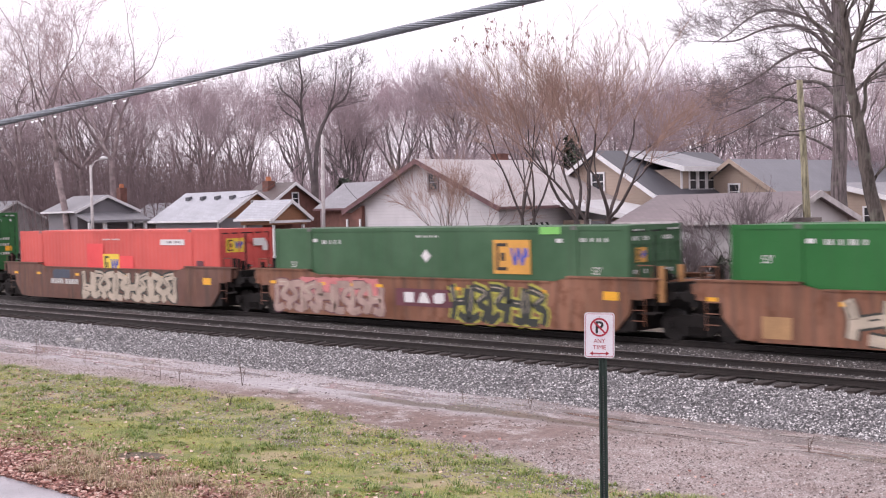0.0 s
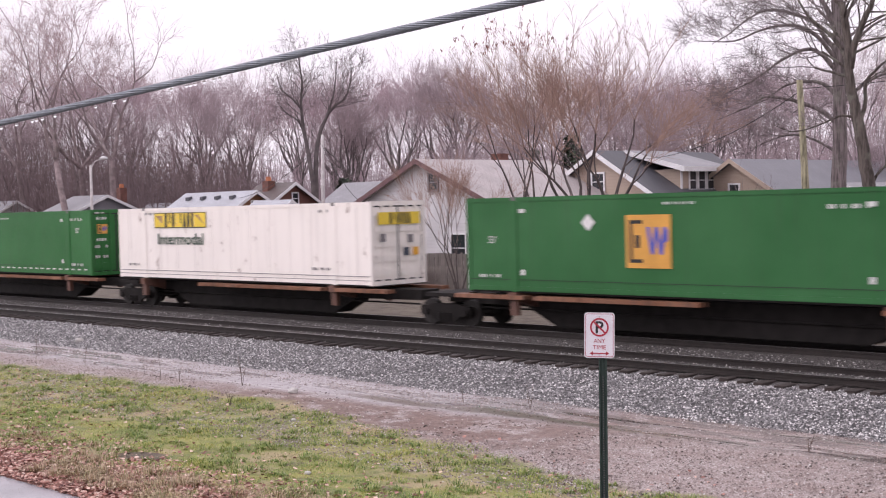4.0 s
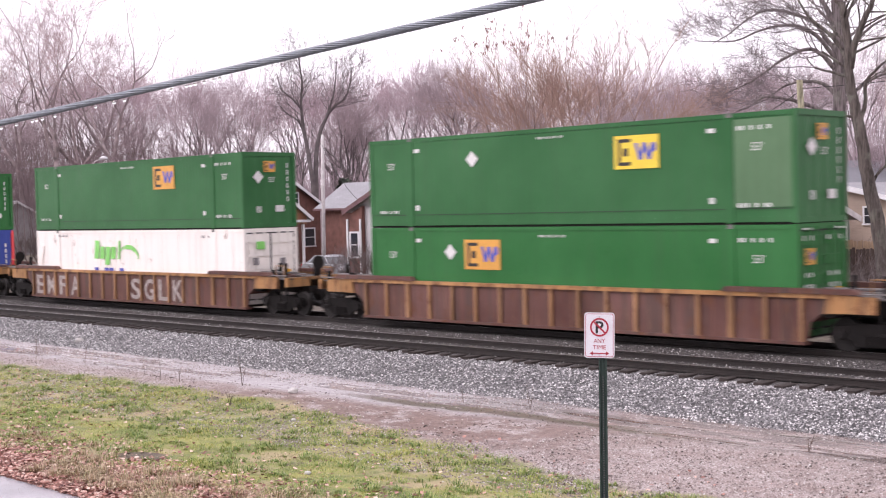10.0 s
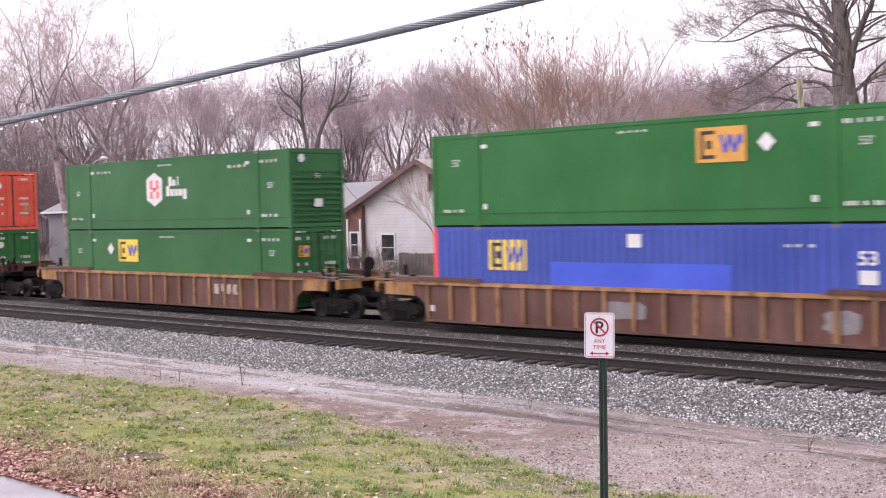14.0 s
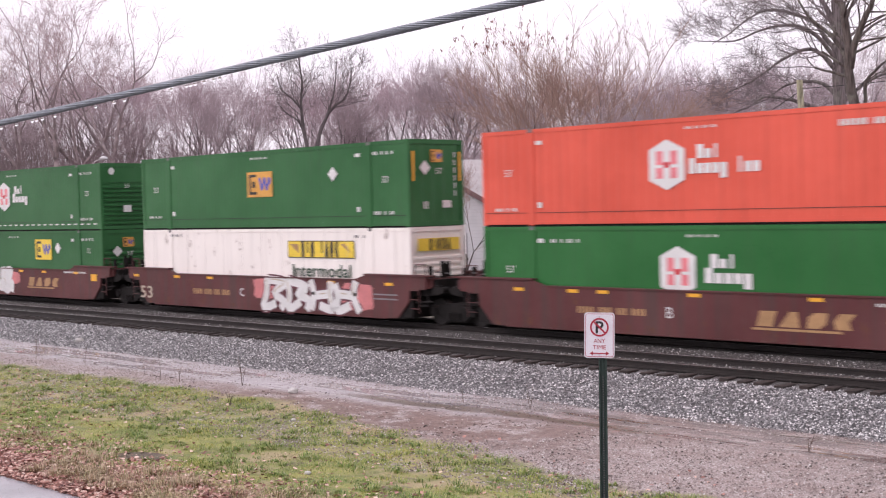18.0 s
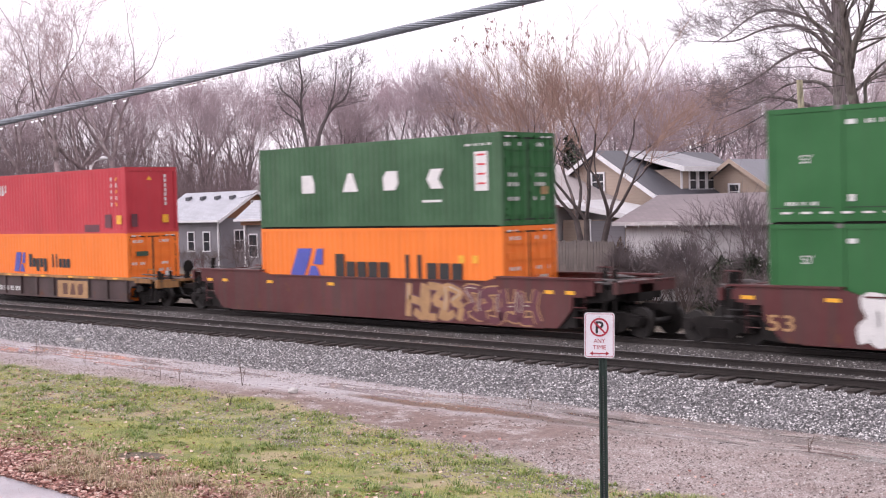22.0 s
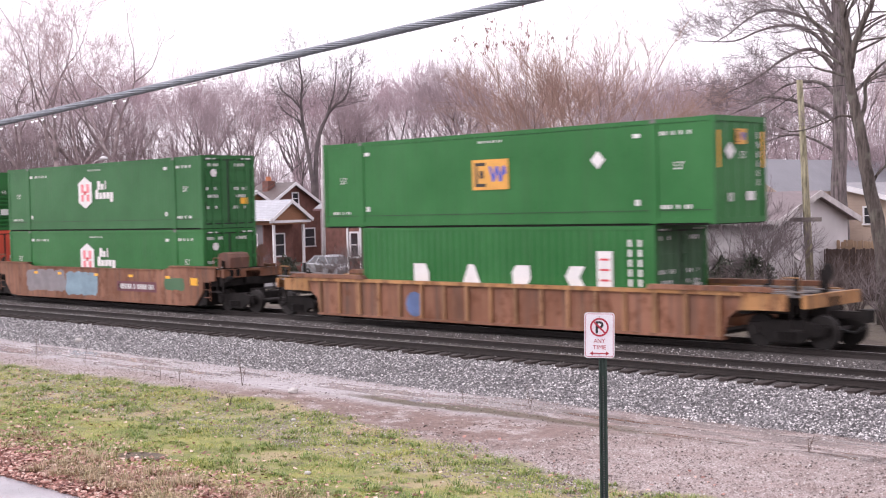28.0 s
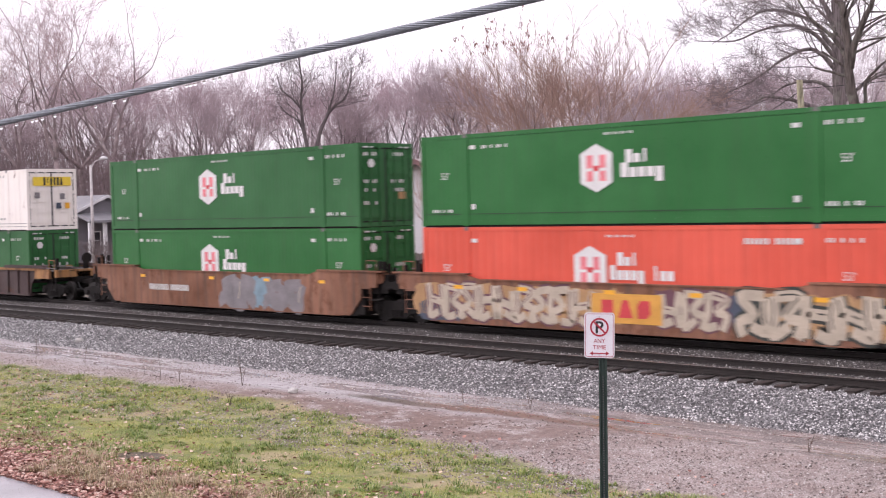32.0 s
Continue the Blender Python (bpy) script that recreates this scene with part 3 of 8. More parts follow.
def in_lawn(r):
    while True:
        y = r.uniform(10.9, 18.6)
        x = view_x(y, r, 0.42, 2.1)
        if y < grass_edge(x) + 0.3 and noise.noise((x * 0.55, y * 0.55, 12.0)) > r.uniform(-0.5, 0.25) and (x + 20.2) ** 2 + (1.4 * (y - 12.45)) ** 2 > 0.4:
            return x, y


def in_verge(r):
    while True:
        y = 10.3 + abs(r.gauss(0, 0.95))
        x = view_x(y, r, 0.5, 2.0)
        if noise.noise((x * 0.7, y * 0.7, 15.0)) > -0.1 and (x > -20.5 or y > 11.6):
            return x, y


tufts("grass_tufts", "darker green tussocks standing in the winter lawn", 1000, 41, in_lawn, 0.04, 0.12, 0.085, [(0.0, (0.08, 0.155, 0.032)), (0.5, (0.2, 0.295, 0.06)), (0.85, (0.34, 0.39, 0.1)), (1.0, (0.55, 0.46, 0.28))])
tufts("dry_grass", "straw-coloured tussocks along the road edge", 420, 42, in_verge, 0.08, 0.22, 0.11, [(0.0, (0.2, 0.15, 0.07)), (0.45, (0.42, 0.31, 0.19)), (0.8, (0.6, 0.46, 0.32)), (1.0, (0.2, 0.24, 0.06))])
LEAF = island_material("fallen_leaves", [(0.0, (0.12, 0.045, 0.036)), (0.3, (0.33, 0.14, 0.11)), (0.65, (0.52, 0.27, 0.22)), (1.0, (0.78, 0.6, 0.5))], 0.6)


def leaves():
    r = random.Random(5)
    v, f = [], []
    for _ in range(32000):
        y = 9.72 + abs(r.gauss(0, 1.15)) if r.random() < 0.85 else r.uniform(10, 18)
        x = view_x(max(y, 10), r, 0.5, 2.2)
        if y > 13.5 and x > -24 and r.random() < 0.75:
            continue
        if y < 12.5 and x > -14 and r.random() < 0.5:
            continue
        z = ground_z(x, y) + r.uniform(0.005, 0.05) + (0.05 if y < 9.9 else 0)
        s, a, t = r.uniform(0.02, 0.052), r.uniform(0, 6.28), r.uniform(-0.8, 0.8)
        c, q = math.cos(a) * s, math.sin(a) * s
        n = len(v)
        v += [(x - c, y - q, z), (x + q * 0.6, y - c * 0.6, z + t * s), (x + c, y + q, z + abs(t) * s * 0.6), (x - q * 0.6, y + c * 0.6, z - t * s * 0.4 + 0.01)]
        f += [(n, n + 1, n + 2), (n, n + 2, n + 3)]
    me = bpy.data.meshes.new("fallen_leaves")
    me.from_pydata(v, [], f)
    me.materials.append(LEAF)
    tagged(new("fallen_leaves", me), "reddish brown fallen leaves along the road edge", "leaves", kind="stuff")


leaves()
WEED = surface("dry_weed_stalk", (0.12, 0.085, 0.07), 0.9, 0, 0.3, 4, 30, 0)


def weed(x, y, h, seed):
    r = random.Random(seed)
    s = Shape()
    for _ in range(r.choice((1, 2, 3))):
        top = Vector((r.uniform(-0.12, 0.12), r.uniform(-0.12, 0.12), h * r.uniform(0.7, 1.0)))
        path = [Vector((0, 0, -0.03)), top * 0.5 + Vector((r.uniform(-.03, .03), 0, 0)), top]
        s.tube(path, [0.008, 0.006, 0.003], 5)
        for k in range(6):
            p = top * r.uniform(0.3, 0.95)
            s.tube([p, p + Vector((r.uniform(-0.14, 0.14), r.uniform(-0.14, 0.14), r.uniform(0.04, 0.16)))], [0.004, 0.002], 3)
    solid("weed_stalk", s, WEED, pose(x, y, ground_z(x, y)), "dry leafless weed stalk standing in the mud", "weed", "weed stalks")


for k, (x, y, h) in enumerate(((-38.2, 19.9, 0.8), (-35.2, 19.9, 0.75), (-31.4, 19.6, 0.6), (-30.6, 19.6, 0.85), (-29.4, 19.4, 0.45), (-27.3, 19.9, 0.8), (-24.9, 17.8, 0.35), (-18.7, 21.3, 0.7), (-20.6, 21.2, 0.3), (-11.6, 20.6, 0.35))):
    weed(x, y, h, k)
ROCK = surface("pale_rock", (0.5, 0.48, 0.46), 0.8, 0, 0.2, 6, 40, 0.4)
for x, y, s in ((-41.0, 23.0, 0.16), (-25.2, 19.9, 0.13), (-21.8, 17.2, 0.06), (-16.9, 13.6, 0.06)):
    bm = bmesh.new()
    bmesh.ops.create_icosphere(bm, subdivisions=2, radius=s)
    for q in bm.verts:
        q.co *= 1 + 0.35 * noise.noise(q.co * 6 / s * 0.2 + Vector((x, y, 0)))
        q.co.z *= 0.65
    me = bpy.data.meshes.new("rock")
    bm.to_mesh(me)
    bm.free()
    me.materials.append(ROCK)
    ob = tagged(new("rock", me), "pale rough rock lying on the gravel", "rock", "pale rocks")
    ob.matrix_world = pose(x, y, ground_z(x, y) + s * 0.35)


# ---- parking sign on its channel post ----
SIGN_WHITE = surface("reflective_white_sheeting", (0.78, 0.76, 0.8), 0.4, 0, 0.03, 3, 80, 0)
SIGN_RED = surface("sign_red", (0.42, 0.02, 0.045), 0.45, 0, 0.08, 5, 60, 0)
POST = surface("dark_green_steel_post", (0.028, 0.05, 0.04), 0.5, 0.3, 0.3, 5, 60, 0.1)
SIGN_BACK = surface("aluminium_sheet", (0.5, 0.5, 0.5), 0.4, 0.9, 0.1, 5, 60, 0)
TEXTS = {}


def text_mesh(word, height, material, width=None, bold=0.0):
    """Flat lettering with its middle at the origin, x to the right and y up."""
    key = (word, height, material.name, width, bold)
    if key not in TEXTS:
        cu = bpy.data.curves.new("lettering", "FONT")
        cu.body, cu.align_x, cu.align_y, cu.offset = word, "CENTER", "CENTER", bold
        cu.resolution_u = 3
        tmp = bpy.data.objects.new("lettering", cu)
        me = bpy.data.meshes.new_from_object(tmp)
        bpy.data.objects.remove(tmp)
        xs_ = [q.co.x for q in me.vertices]
        ys_ = [q.co.y for q in me.vertices]
        sy = height / (max(ys_) - min(ys_))
        sx = width / (max(xs_) - min(xs_)) if width else sy
        cx, cy = (max(xs_) + min(xs_)) / 2, (max(ys_) + min(ys_)) / 2
        for q in me.vertices:
            q.co = ((q.co.x - cx) * sx, (q.co.y - cy) * sy, 0)
        me.materials.clear()
        me.materials.append(material)
        TEXTS[key] = me
    return TEXTS[key]


def rounded(w, h, r, n=5):
    out = []
    for cx, cy, a0 in ((w / 2 - r, h / 2 - r, 0), (-w / 2 + r, h / 2 - r, 90), (-w / 2 + r, -h / 2 + r, 180), (w / 2 - r, -h / 2 + r, 270)):
        out += [(cx + r * math.cos(radians(a0 + 90 * k / n)), cy + r * math.sin(radians(a0 + 90 * k / n))) for k in range(n + 1)]
    return out


def ring(outer, inner, z):
    s = Shape()
    n = len(outer)
    s.add([(*p, z) for p in outer] + [(*p, z) for p in inner], [(i, (i + 1) % n, n + (i + 1) % n, n + i) for i in range(n)])
    return s


def parking_sign():
    # local frame: x to the right, y up the sign, z towards the viewer
    base_m = pose(-8.27, 10.52, 2.535) @ pose(0, 0, 0, 90, 0, 35.5)
    root = thing("parking_sign", pose(-8.27, 10.52, -0.42), "white and red no parking sign on a green post", "road sign")
    turn = pose(-8.27, 10.52, -0.42).inverted() @ base_m @ pose(0, 0, 0, 0, 0, -1.2)
    W, H = 0.308, 0.466
    plate = part("sign_plate", Shape().prism(rounded(W, H, 0.03), "z", -0.003, 0.0), SIGN_WHITE, root, "white reflective sign plate")
    plate.matrix_local = turn
    part("border", ring(rounded(W - 0.022, H - 0.022, 0.022), rounded(W - 0.032, H - 0.032, 0.018), 0.002), SIGN_RED, plate, "thin dark red border line")
    circ = [(math.cos(2 * math.pi * k / 40), math.sin(2 * math.pi * k / 40)) for k in range(40)]
    part("prohibition_ring", ring([(x * 0.096, 0.082 + y * 0.096) for x, y in circ], [(x * 0.078, 0.082 + y * 0.078) for x, y in circ], 0.003), SIGN_RED, plate, "red prohibition ring")
    t = part("letter_p", text_mesh("P", 0.125, BLACK, None, 0.02), None, plate, "black capital letter P")
    t.location = (0.002, 0.082, 0.0025)
    slash = Shape().add([(-0.066, 0.082 + 0.054, 0.0035), (-0.054, 0.082 + 0.066, 0.0035), (0.066, 0.082 - 0.054, 0.0035), (0.054, 0.082 - 0.066, 0.0035)], [(0, 3, 2, 1)])
    part("slash", slash, SIGN_RED, plate, "red diagonal bar")
    for word, yy, ww in (("ANY", -0.058, 0.115), ("TIME", -0.123, 0.135)):
        t = part("lettering", text_mesh(word, 0.043, SIGN_RED, ww, 0.0), None, plate, "dark red capital letters " + word)
        t.location = (0, yy, 0.0025)
    arrow = Shape().add([(-0.1, -0.186, 0.003), (-0.066, -0.164, 0.003), (-0.066, -0.18, 0.003), (0.066, -0.18, 0.003), (0.066, -0.164, 0.003), (0.1, -0.186, 0.003),
                         (0.066, -0.208, 0.003), (0.066, -0.192, 0.003), (-0.066, -0.192, 0.003), (-0.066, -0.208, 0.003)],
                        [(0, 9, 1), (2, 8, 7, 3), (4, 6, 5)])
    part("arrow", arrow, SIGN_RED, plate, "red double-headed arrow")
    for yy in (0.19, -0.2):
        part("bolt", Shape().cyl("z", (0, yy), 0.008, 0.0, 0.008, 8), SIGN_BACK, plate)
    # channel post, a U section with punched holes
    prof = [(-0.042, 0.0), (-0.026, 0.0), (-0.02, 0.028), (0.02, 0.028), (0.026, 0.0), (0.042, 0.0), (0.042, 0.004), (0.03, 0.004), (0.024, 0.034), (-0.024, 0.034), (-0.03, 0.004), (-0.042, 0.004)]
    post = part("post", Shape().prism([(a, b + 0.006) for a, b in prof], "z", -0.25, 3.1), POST, root, "dark green punched channel post")
    post.matrix_local = pose(0, 0, 0, -0.35, 0.6, 35.5)
    holes = Shape()
    for k in range(96):
        z = 0.1 + k * 0.0254
        holes.add([(-0.005, 0.0325, z), (0.005, 0.0325, z), (0.005, 0.0325, z + 0.01), (-0.005, 0.0325, z + 0.01)], [(0, 1, 2, 3)])
        holes.add([(-0.005, 0.0335, z), (0.005, 0.0335, z), (0.005, 0.0335, z + 0.01), (-0.005, 0.0335, z + 0.01)], [(0, 1, 2, 3)])
    tagged(part("bolt_hole", holes, GALV, post, "row of pale punched holes"), kind="stuff")


parking_sign()


# ---- twisted service cable close overhead ----
CABLE = surface("black_cable_sheath", (0.12, 0.13, 0.145), 0.4, 0, 0.2, 8, 90, 0.1)
STRAND = surface("bare_aluminium_strand", (0.2, 0.22, 0.25), 0.42, 0.4, 0.2, 30, 200, 0.1)
DROP = bpy.data.materials.new("water_drop")
DROP.use_nodes = True
DROP.node_tree.nodes["Principled BSDF"].inputs["Transmission Weight"].default_value = 1.0
DROP.node_tree.nodes["Principled BSDF"].inputs["Roughness"].default_value = 0.02
DROP.node_tree.nodes["Principled BSDF"].inputs["IOR"].default_value = 1.33
DROP.node_tree.nodes["Principled BSDF"].inputs["Base Color"].default_value = (0.97, 0.97, 0.98, 1)


def cable_at(x):
    return Vector((x, 2.18 + 0.1453 * (x + 4.389), 4.231 + 0.0803 * (x + 4.389) + 0.0014 * (x + 4.389) * (x + 3.019) ))


def cable():
    root = thing("overhead_cable", pose(-3.2, 2.35, 4.3), "twisted black and bare metal service cable hung with raindrops", "cable")
    inv = pose(-3.2, 2.35, 4.3).inverted()
    n = 10
    for k in range(n):
        path = []
        x = -16.0
        while x < 7.0:
            c = cable_at(x)
            a = x * 2 * math.pi / 0.3 + k * 2 * math.pi / n
            path.append(inv @ (c + Vector((-0.03, 0.0085 * math.cos(a), 0.0085 * math.sin(a)))))
            x += 0.026 if -6 < x < -1 else 0.1
        part("strand", Shape().tube(path, 0.0031, 6), STRAND, root, "twisted metal strand", smooth=True)
    part("core", Shape().tube([inv @ (cable_at(-16 + 0.5 * k) + Vector((-0.03, 0, 0))) for k in range(47)], 0.0066, 8), CABLE, root, "dark cable core", smooth=True)
    end = cable_at(-16.0)
    pole = thing("cable_pole", pose(end.x - 0.25, end.y, -0.4), "plain wooden pole holding the service cable", "utility pole")
    part("pole", Shape().tube([(0, 0, -0.1), (0, 0, end.z + 0.9)], [0.16, 0.13], 10), TIE, pole, smooth=True)
    part("bracket", Shape().box(0.1, 0.3, -0.03, 0.03, end.z + 0.36, end.z + 0.44), GALV, pole)
    for x in (-4.359, -4.27, -4.18, -4.158, -4.123, -4.054, -3.839, -3.745, -3.694, -3.47, -3.401, -3.383, -3.363, -3.322, -3.28, -3.253):
        c = inv @ (cable_at(x) + Vector((-0.03, 0, -0.019)))
        bm = bmesh.new()
        bmesh.ops.create_icosphere(bm, subdivisions=2, radius=0.0064)
        bmesh.ops.translate(bm, verts=bm.verts, vec=c)
        me = bpy.data.meshes.new("raindrop")
        bm.to_mesh(me)
        bm.free()
        me.materials.append(DROP)
        me.polygons.foreach_set("use_smooth", [True] * len(me.polygons))
        part("raindrop", me, None, root, "clear hanging raindrop")


cable()

# ---- houses beyond the tracks ----
def siding(name, color, pitch=0.18, vertical=False):
    m, n, l, b = nodes_of(name)
    co = n.new("ShaderNodeTexCoord")
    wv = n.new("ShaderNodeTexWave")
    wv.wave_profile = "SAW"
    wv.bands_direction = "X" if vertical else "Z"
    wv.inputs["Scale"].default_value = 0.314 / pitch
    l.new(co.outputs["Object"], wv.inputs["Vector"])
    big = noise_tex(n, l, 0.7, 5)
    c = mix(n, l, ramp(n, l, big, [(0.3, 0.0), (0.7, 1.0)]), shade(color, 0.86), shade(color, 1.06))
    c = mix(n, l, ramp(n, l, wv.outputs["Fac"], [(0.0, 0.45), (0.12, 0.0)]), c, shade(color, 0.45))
    l.new(c, b.inputs["Base Color"])
    b.inputs["Roughness"].default_value = 0.6
    bump(n, l, b, wv.outputs["Fac"], 0.5, 0.02)
    return m


def shingles(name, color, seed=0.0):
    m, n, l, b = nodes_of(name)
    co = n.new("ShaderNodeTexCoord")
    br = n.new("ShaderNodeTexBrick")
    br.inputs["Scale"].default_value = 1.0
    br.inputs["Mortar Size"].default_value = 0.02
    br.inputs["Brick Width"].default_value, br.inputs["Row Height"].default_value = 0.35, 0.16
    br.inputs["Color1"].default_value, br.inputs["Color2"].default_value = (*shade(color, 0.92), 1), (*shade(color, 1.08), 1)
    br.inputs["Mortar"].default_value = (*shade(color, 0.75), 1)
    l.new(co.outputs["Object"], br.inputs["Vector"])
    big = noise_tex(n, l, 0.6, 6, seed=seed)
    c = mix(n, l, ramp(n, l, big, [(0.35, 0.0), (0.7, 0.5)]), br.outputs["Color"], shade(color, 0.6))
    l.new(c, b.inputs["Base Color"])
    b.inputs["Roughness"].default_value = 0.5
    return m


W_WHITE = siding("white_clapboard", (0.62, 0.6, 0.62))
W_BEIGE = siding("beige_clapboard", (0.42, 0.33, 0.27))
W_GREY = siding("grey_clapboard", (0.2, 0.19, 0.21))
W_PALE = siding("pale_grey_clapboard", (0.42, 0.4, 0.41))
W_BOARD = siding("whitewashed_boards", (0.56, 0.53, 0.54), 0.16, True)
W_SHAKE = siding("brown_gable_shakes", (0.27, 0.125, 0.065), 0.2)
R_GREY = shingles("grey_shingles", (0.27, 0.265, 0.285))
R_BLUE = shingles("pale_grey_wet_shingles", (0.42, 0.43, 0.47), 3)
R_DARK = shingles("charcoal_shingles", (0.085, 0.085, 0.1), 5)
R_BROWN = shingles("purple_brown_shingles", (0.25, 0.2, 0.21), 7)
R_UMBER = shingles("dark_umber_shingles", (0.1, 0.074, 0.072), 13)
R_SLATE = shingles("slate_grey_shingles", (0.19, 0.19, 0.215), 11)
R_TAN = shingles("worn_pinkish_grey_shingles", (0.46, 0.41, 0.41), 9)
R_METAL = surface("white_roof_sheet", (0.62, 0.62, 0.64), 0.35, 0.1, 0.1, 0.7, 20, 0)
TRIM = surface("white_trim_paint", (0.75, 0.74, 0.76), 0.5, 0, 0.06, 2, 30, 0)
TRIM_R = surface("red_brown_trim_paint", (0.16, 0.08, 0.085), 0.55, 0, 0.2, 2, 30, 0)
BRICK = surface("red_brown_brickwork", (0.17, 0.075, 0.06), 0.8, 0, 0.3, 2, 18, 0.3)
CHIM = surface("orange_clay_flue", (0.55, 0.2, 0.1), 0.7, 0, 0.2, 4, 30, 0)
POLE_P = surface("pale_pole", (0.56, 0.52, 0.52), 0.8, 0, 0.25, 2, 25, 0.2)
GLASS = bpy.data.materials.new("window_glass")
GLASS.use_nodes = True
GLASS.node_tree.nodes["Principled BSDF"].inputs["Base Color"].default_value = (0.035, 0.037, 0.042, 1)
GLASS.node_tree.nodes["Principled BSDF"].inputs["Roughness"].default_value = 0.06
GRADE = -0.45


def window(house, side, pos, a, z, w, h, bars=1, trim=None):
    """A framed sash window set on a wall: side "f" faces the track, "r" faces along it."""
    t = trim or TRIM

    def box(a0, a1, z0, z1, d0, d1):
        return Shape().box(a0, a1, pos - d1, pos - d0, z0, z1) if side == "f" else Shape().box(pos + d0, pos + d1, a0, a1, z0, z1)
    win = part("window", box(a - w / 2, a + w / 2, z, z + h, 0.003, 0.02), GLASS, house, "dark glazed sash window")
    for a0, a1, z0, z1 in ((a - w / 2 - 0.1, a - w / 2, z - 0.05, z + h + 0.1), (a + w / 2, a + w / 2 + 0.1, z - 0.05, z + h + 0.1), (a - w / 2, a + w / 2, z + h, z + h + 0.1)):
        part("window_frame", box(a0, a1, z0, z1, 0.0, 0.06), t, win, "painted window casing")
    part("window_sill", box(a - w / 2 - 0.14, a + w / 2 + 0.14, z - 0.1, z - 0.0, 0.0, 0.1), t, win)
    part("sash_bar", box(a - w / 2, a + w / 2, z + h * 0.5 - 0.025, z + h * 0.5 + 0.025, 0.02, 0.045), t, win)
    for k in range(1, bars):
        x = a - w / 2 + w * k / bars
        part("sash_bar", box(x - 0.02, x + 0.02, z, z + h, 0.02, 0.04), t, win)
    return win


def gable_house(label, x0, x1, y0, y1, eave, ridge, axis, wall, gable, roof, trim, over=0.45, thick=0.14, name="house", category="house", base=GRADE):
    """Walls with gables, two roof slabs, fascia boards along rakes and eaves. axis: the way the ridge runs."""
    h = thing(name, pose(0, 0, base), label, category)
    dz = -base

    def put(s):
        s.v = [(a, b, c + dz) for a, b, c in s.v]
        return s
    if axis == "y":
        c, half = (x0 + x1) / 2, (x1 - x0) / 2
        pit = (ridge - eave) / (half + over)
        wt = ridge - pit * half
        for y in (y0, y1):
            ya, yb = (y, y + 0.18) if y == y0 else (y - 0.18, y)
            part("wall", put(Shape().box(x0, x1, ya, yb, base, wt)), wall, h)
            part("gable", put(Shape().prism([(x0, wt), (x1, wt), (c, ridge - 0.02)], "y", ya, yb)), gable, h)
        for xa, xb in ((x0, x0 + 0.18), (x1 - 0.18, x1)):
            part("wall", put(Shape().box(xa, xb, y0 + 0.18, y1 - 0.18, base, wt)), wall, h)
        for s in (-1, 1):
            e = c + s * (half + over)
            part("roof", put(Shape().prism([(c, ridge), (e, eave), (e, eave + thick), (c, ridge + thick)], "y", y0 - over, y1 + over)), roof, h)
            part("fascia", put(Shape().prism([(c, ridge - 0.12), (e, eave - 0.12), (e, eave + thick + 0.01), (c, ridge + thick + 0.01)], "y", y0 - over - 0.05, y0 - over)), trim, h, "painted rake board")
            part("gutter", put(Shape().box(*sorted((e, e + s * 0.1)), y0 - over, y1 + over, eave - 0.02, eave + thick)), trim, h)
    else:
        c, half = (y0 + y1) / 2, (y1 - y0) / 2
        pit = (ridge - eave) / (half + over)
        wt = ridge - pit * half
        for x in (x0, x1):
            xa, xb = (x, x + 0.18) if x == x0 else (x - 0.18, x)
            part("wall", put(Shape().box(xa, xb, y0, y1, base, wt)), wall, h)
            part("gable", put(Shape().prism([(y0, wt), (y1, wt), (c, ridge - 0.02)], "x", xa, xb)), gable, h)
        for ya, yb in ((y0, y0 + 0.18), (y1 - 0.18, y1)):
            part("wall", put(Shape().box(x0 + 0.18, x1 - 0.18, ya, yb, base, wt)), wall, h)
        for s in (-1, 1):
            e = c + s * (half + over)
            part("roof", put(Shape().prism([(c, ridge), (e, eave), (e, eave + thick), (c, ridge + thick)], "x", x0 - over, x1 + over)), roof, h)
            part("fascia", put(Shape().prism([(c, ridge - 0.12), (e, eave - 0.12), (e, eave + thick + 0.01), (c, ridge + thick + 0.01)], "x", x1 + over, x1 + over + 0.05)), trim, h, "painted rake board")
            part("gutter", put(Shape().box(x0 - over, x1 + over, *sorted((e, e + s * 0.1)), eave - 0.02, eave + thick)), trim, h)
    return h


def chimney(house, x, y, z0, z1, w=0.6, base=GRADE):
    c = part("chimney", Shape().box(x - w / 2, x + w / 2, y - w / 2, y + w / 2, z0 - base, z1 - base), BRICK, house, "brick chimney stack")
    part("flue", Shape().cyl("z", (x, y), w * 0.32, z1 - base, z1 - base + 0.35, 10), CHIM, c, "orange clay chimney pot")


def dz(z):
    return z - GRADE


# white house with its gable to the track
hw_ = gable_house("white clapboard house with red-brown eaves and grey roof", -55.4, -44.3, 48.45, 58.6, 3.66, 6.3, "y", W_WHITE, W_WHITE, R_TAN, TRIM_R)
window(hw_, "f", 48.45, -48.95, dz(4.75), 0.6, 0.85, 1, W_GREY)
window(hw_, "f", 48.45, -52.6, dz(1.0), 1.0, 1.4)
window(hw_, "f", 48.45, -47.2, dz(1.0), 1.0, 1.4)
window(hw_, "r", -44.3, 51.8, dz(1.0), 1.3, 1.3)
part("side_porch", Shape().prism([(-55.75, 0), (-54.45, 0), (-54.45, dz(4.02)), (-55.75, dz(3.45))], "y", 48.2, 48.42), BRICK, hw_, "brown enclosed side porch")
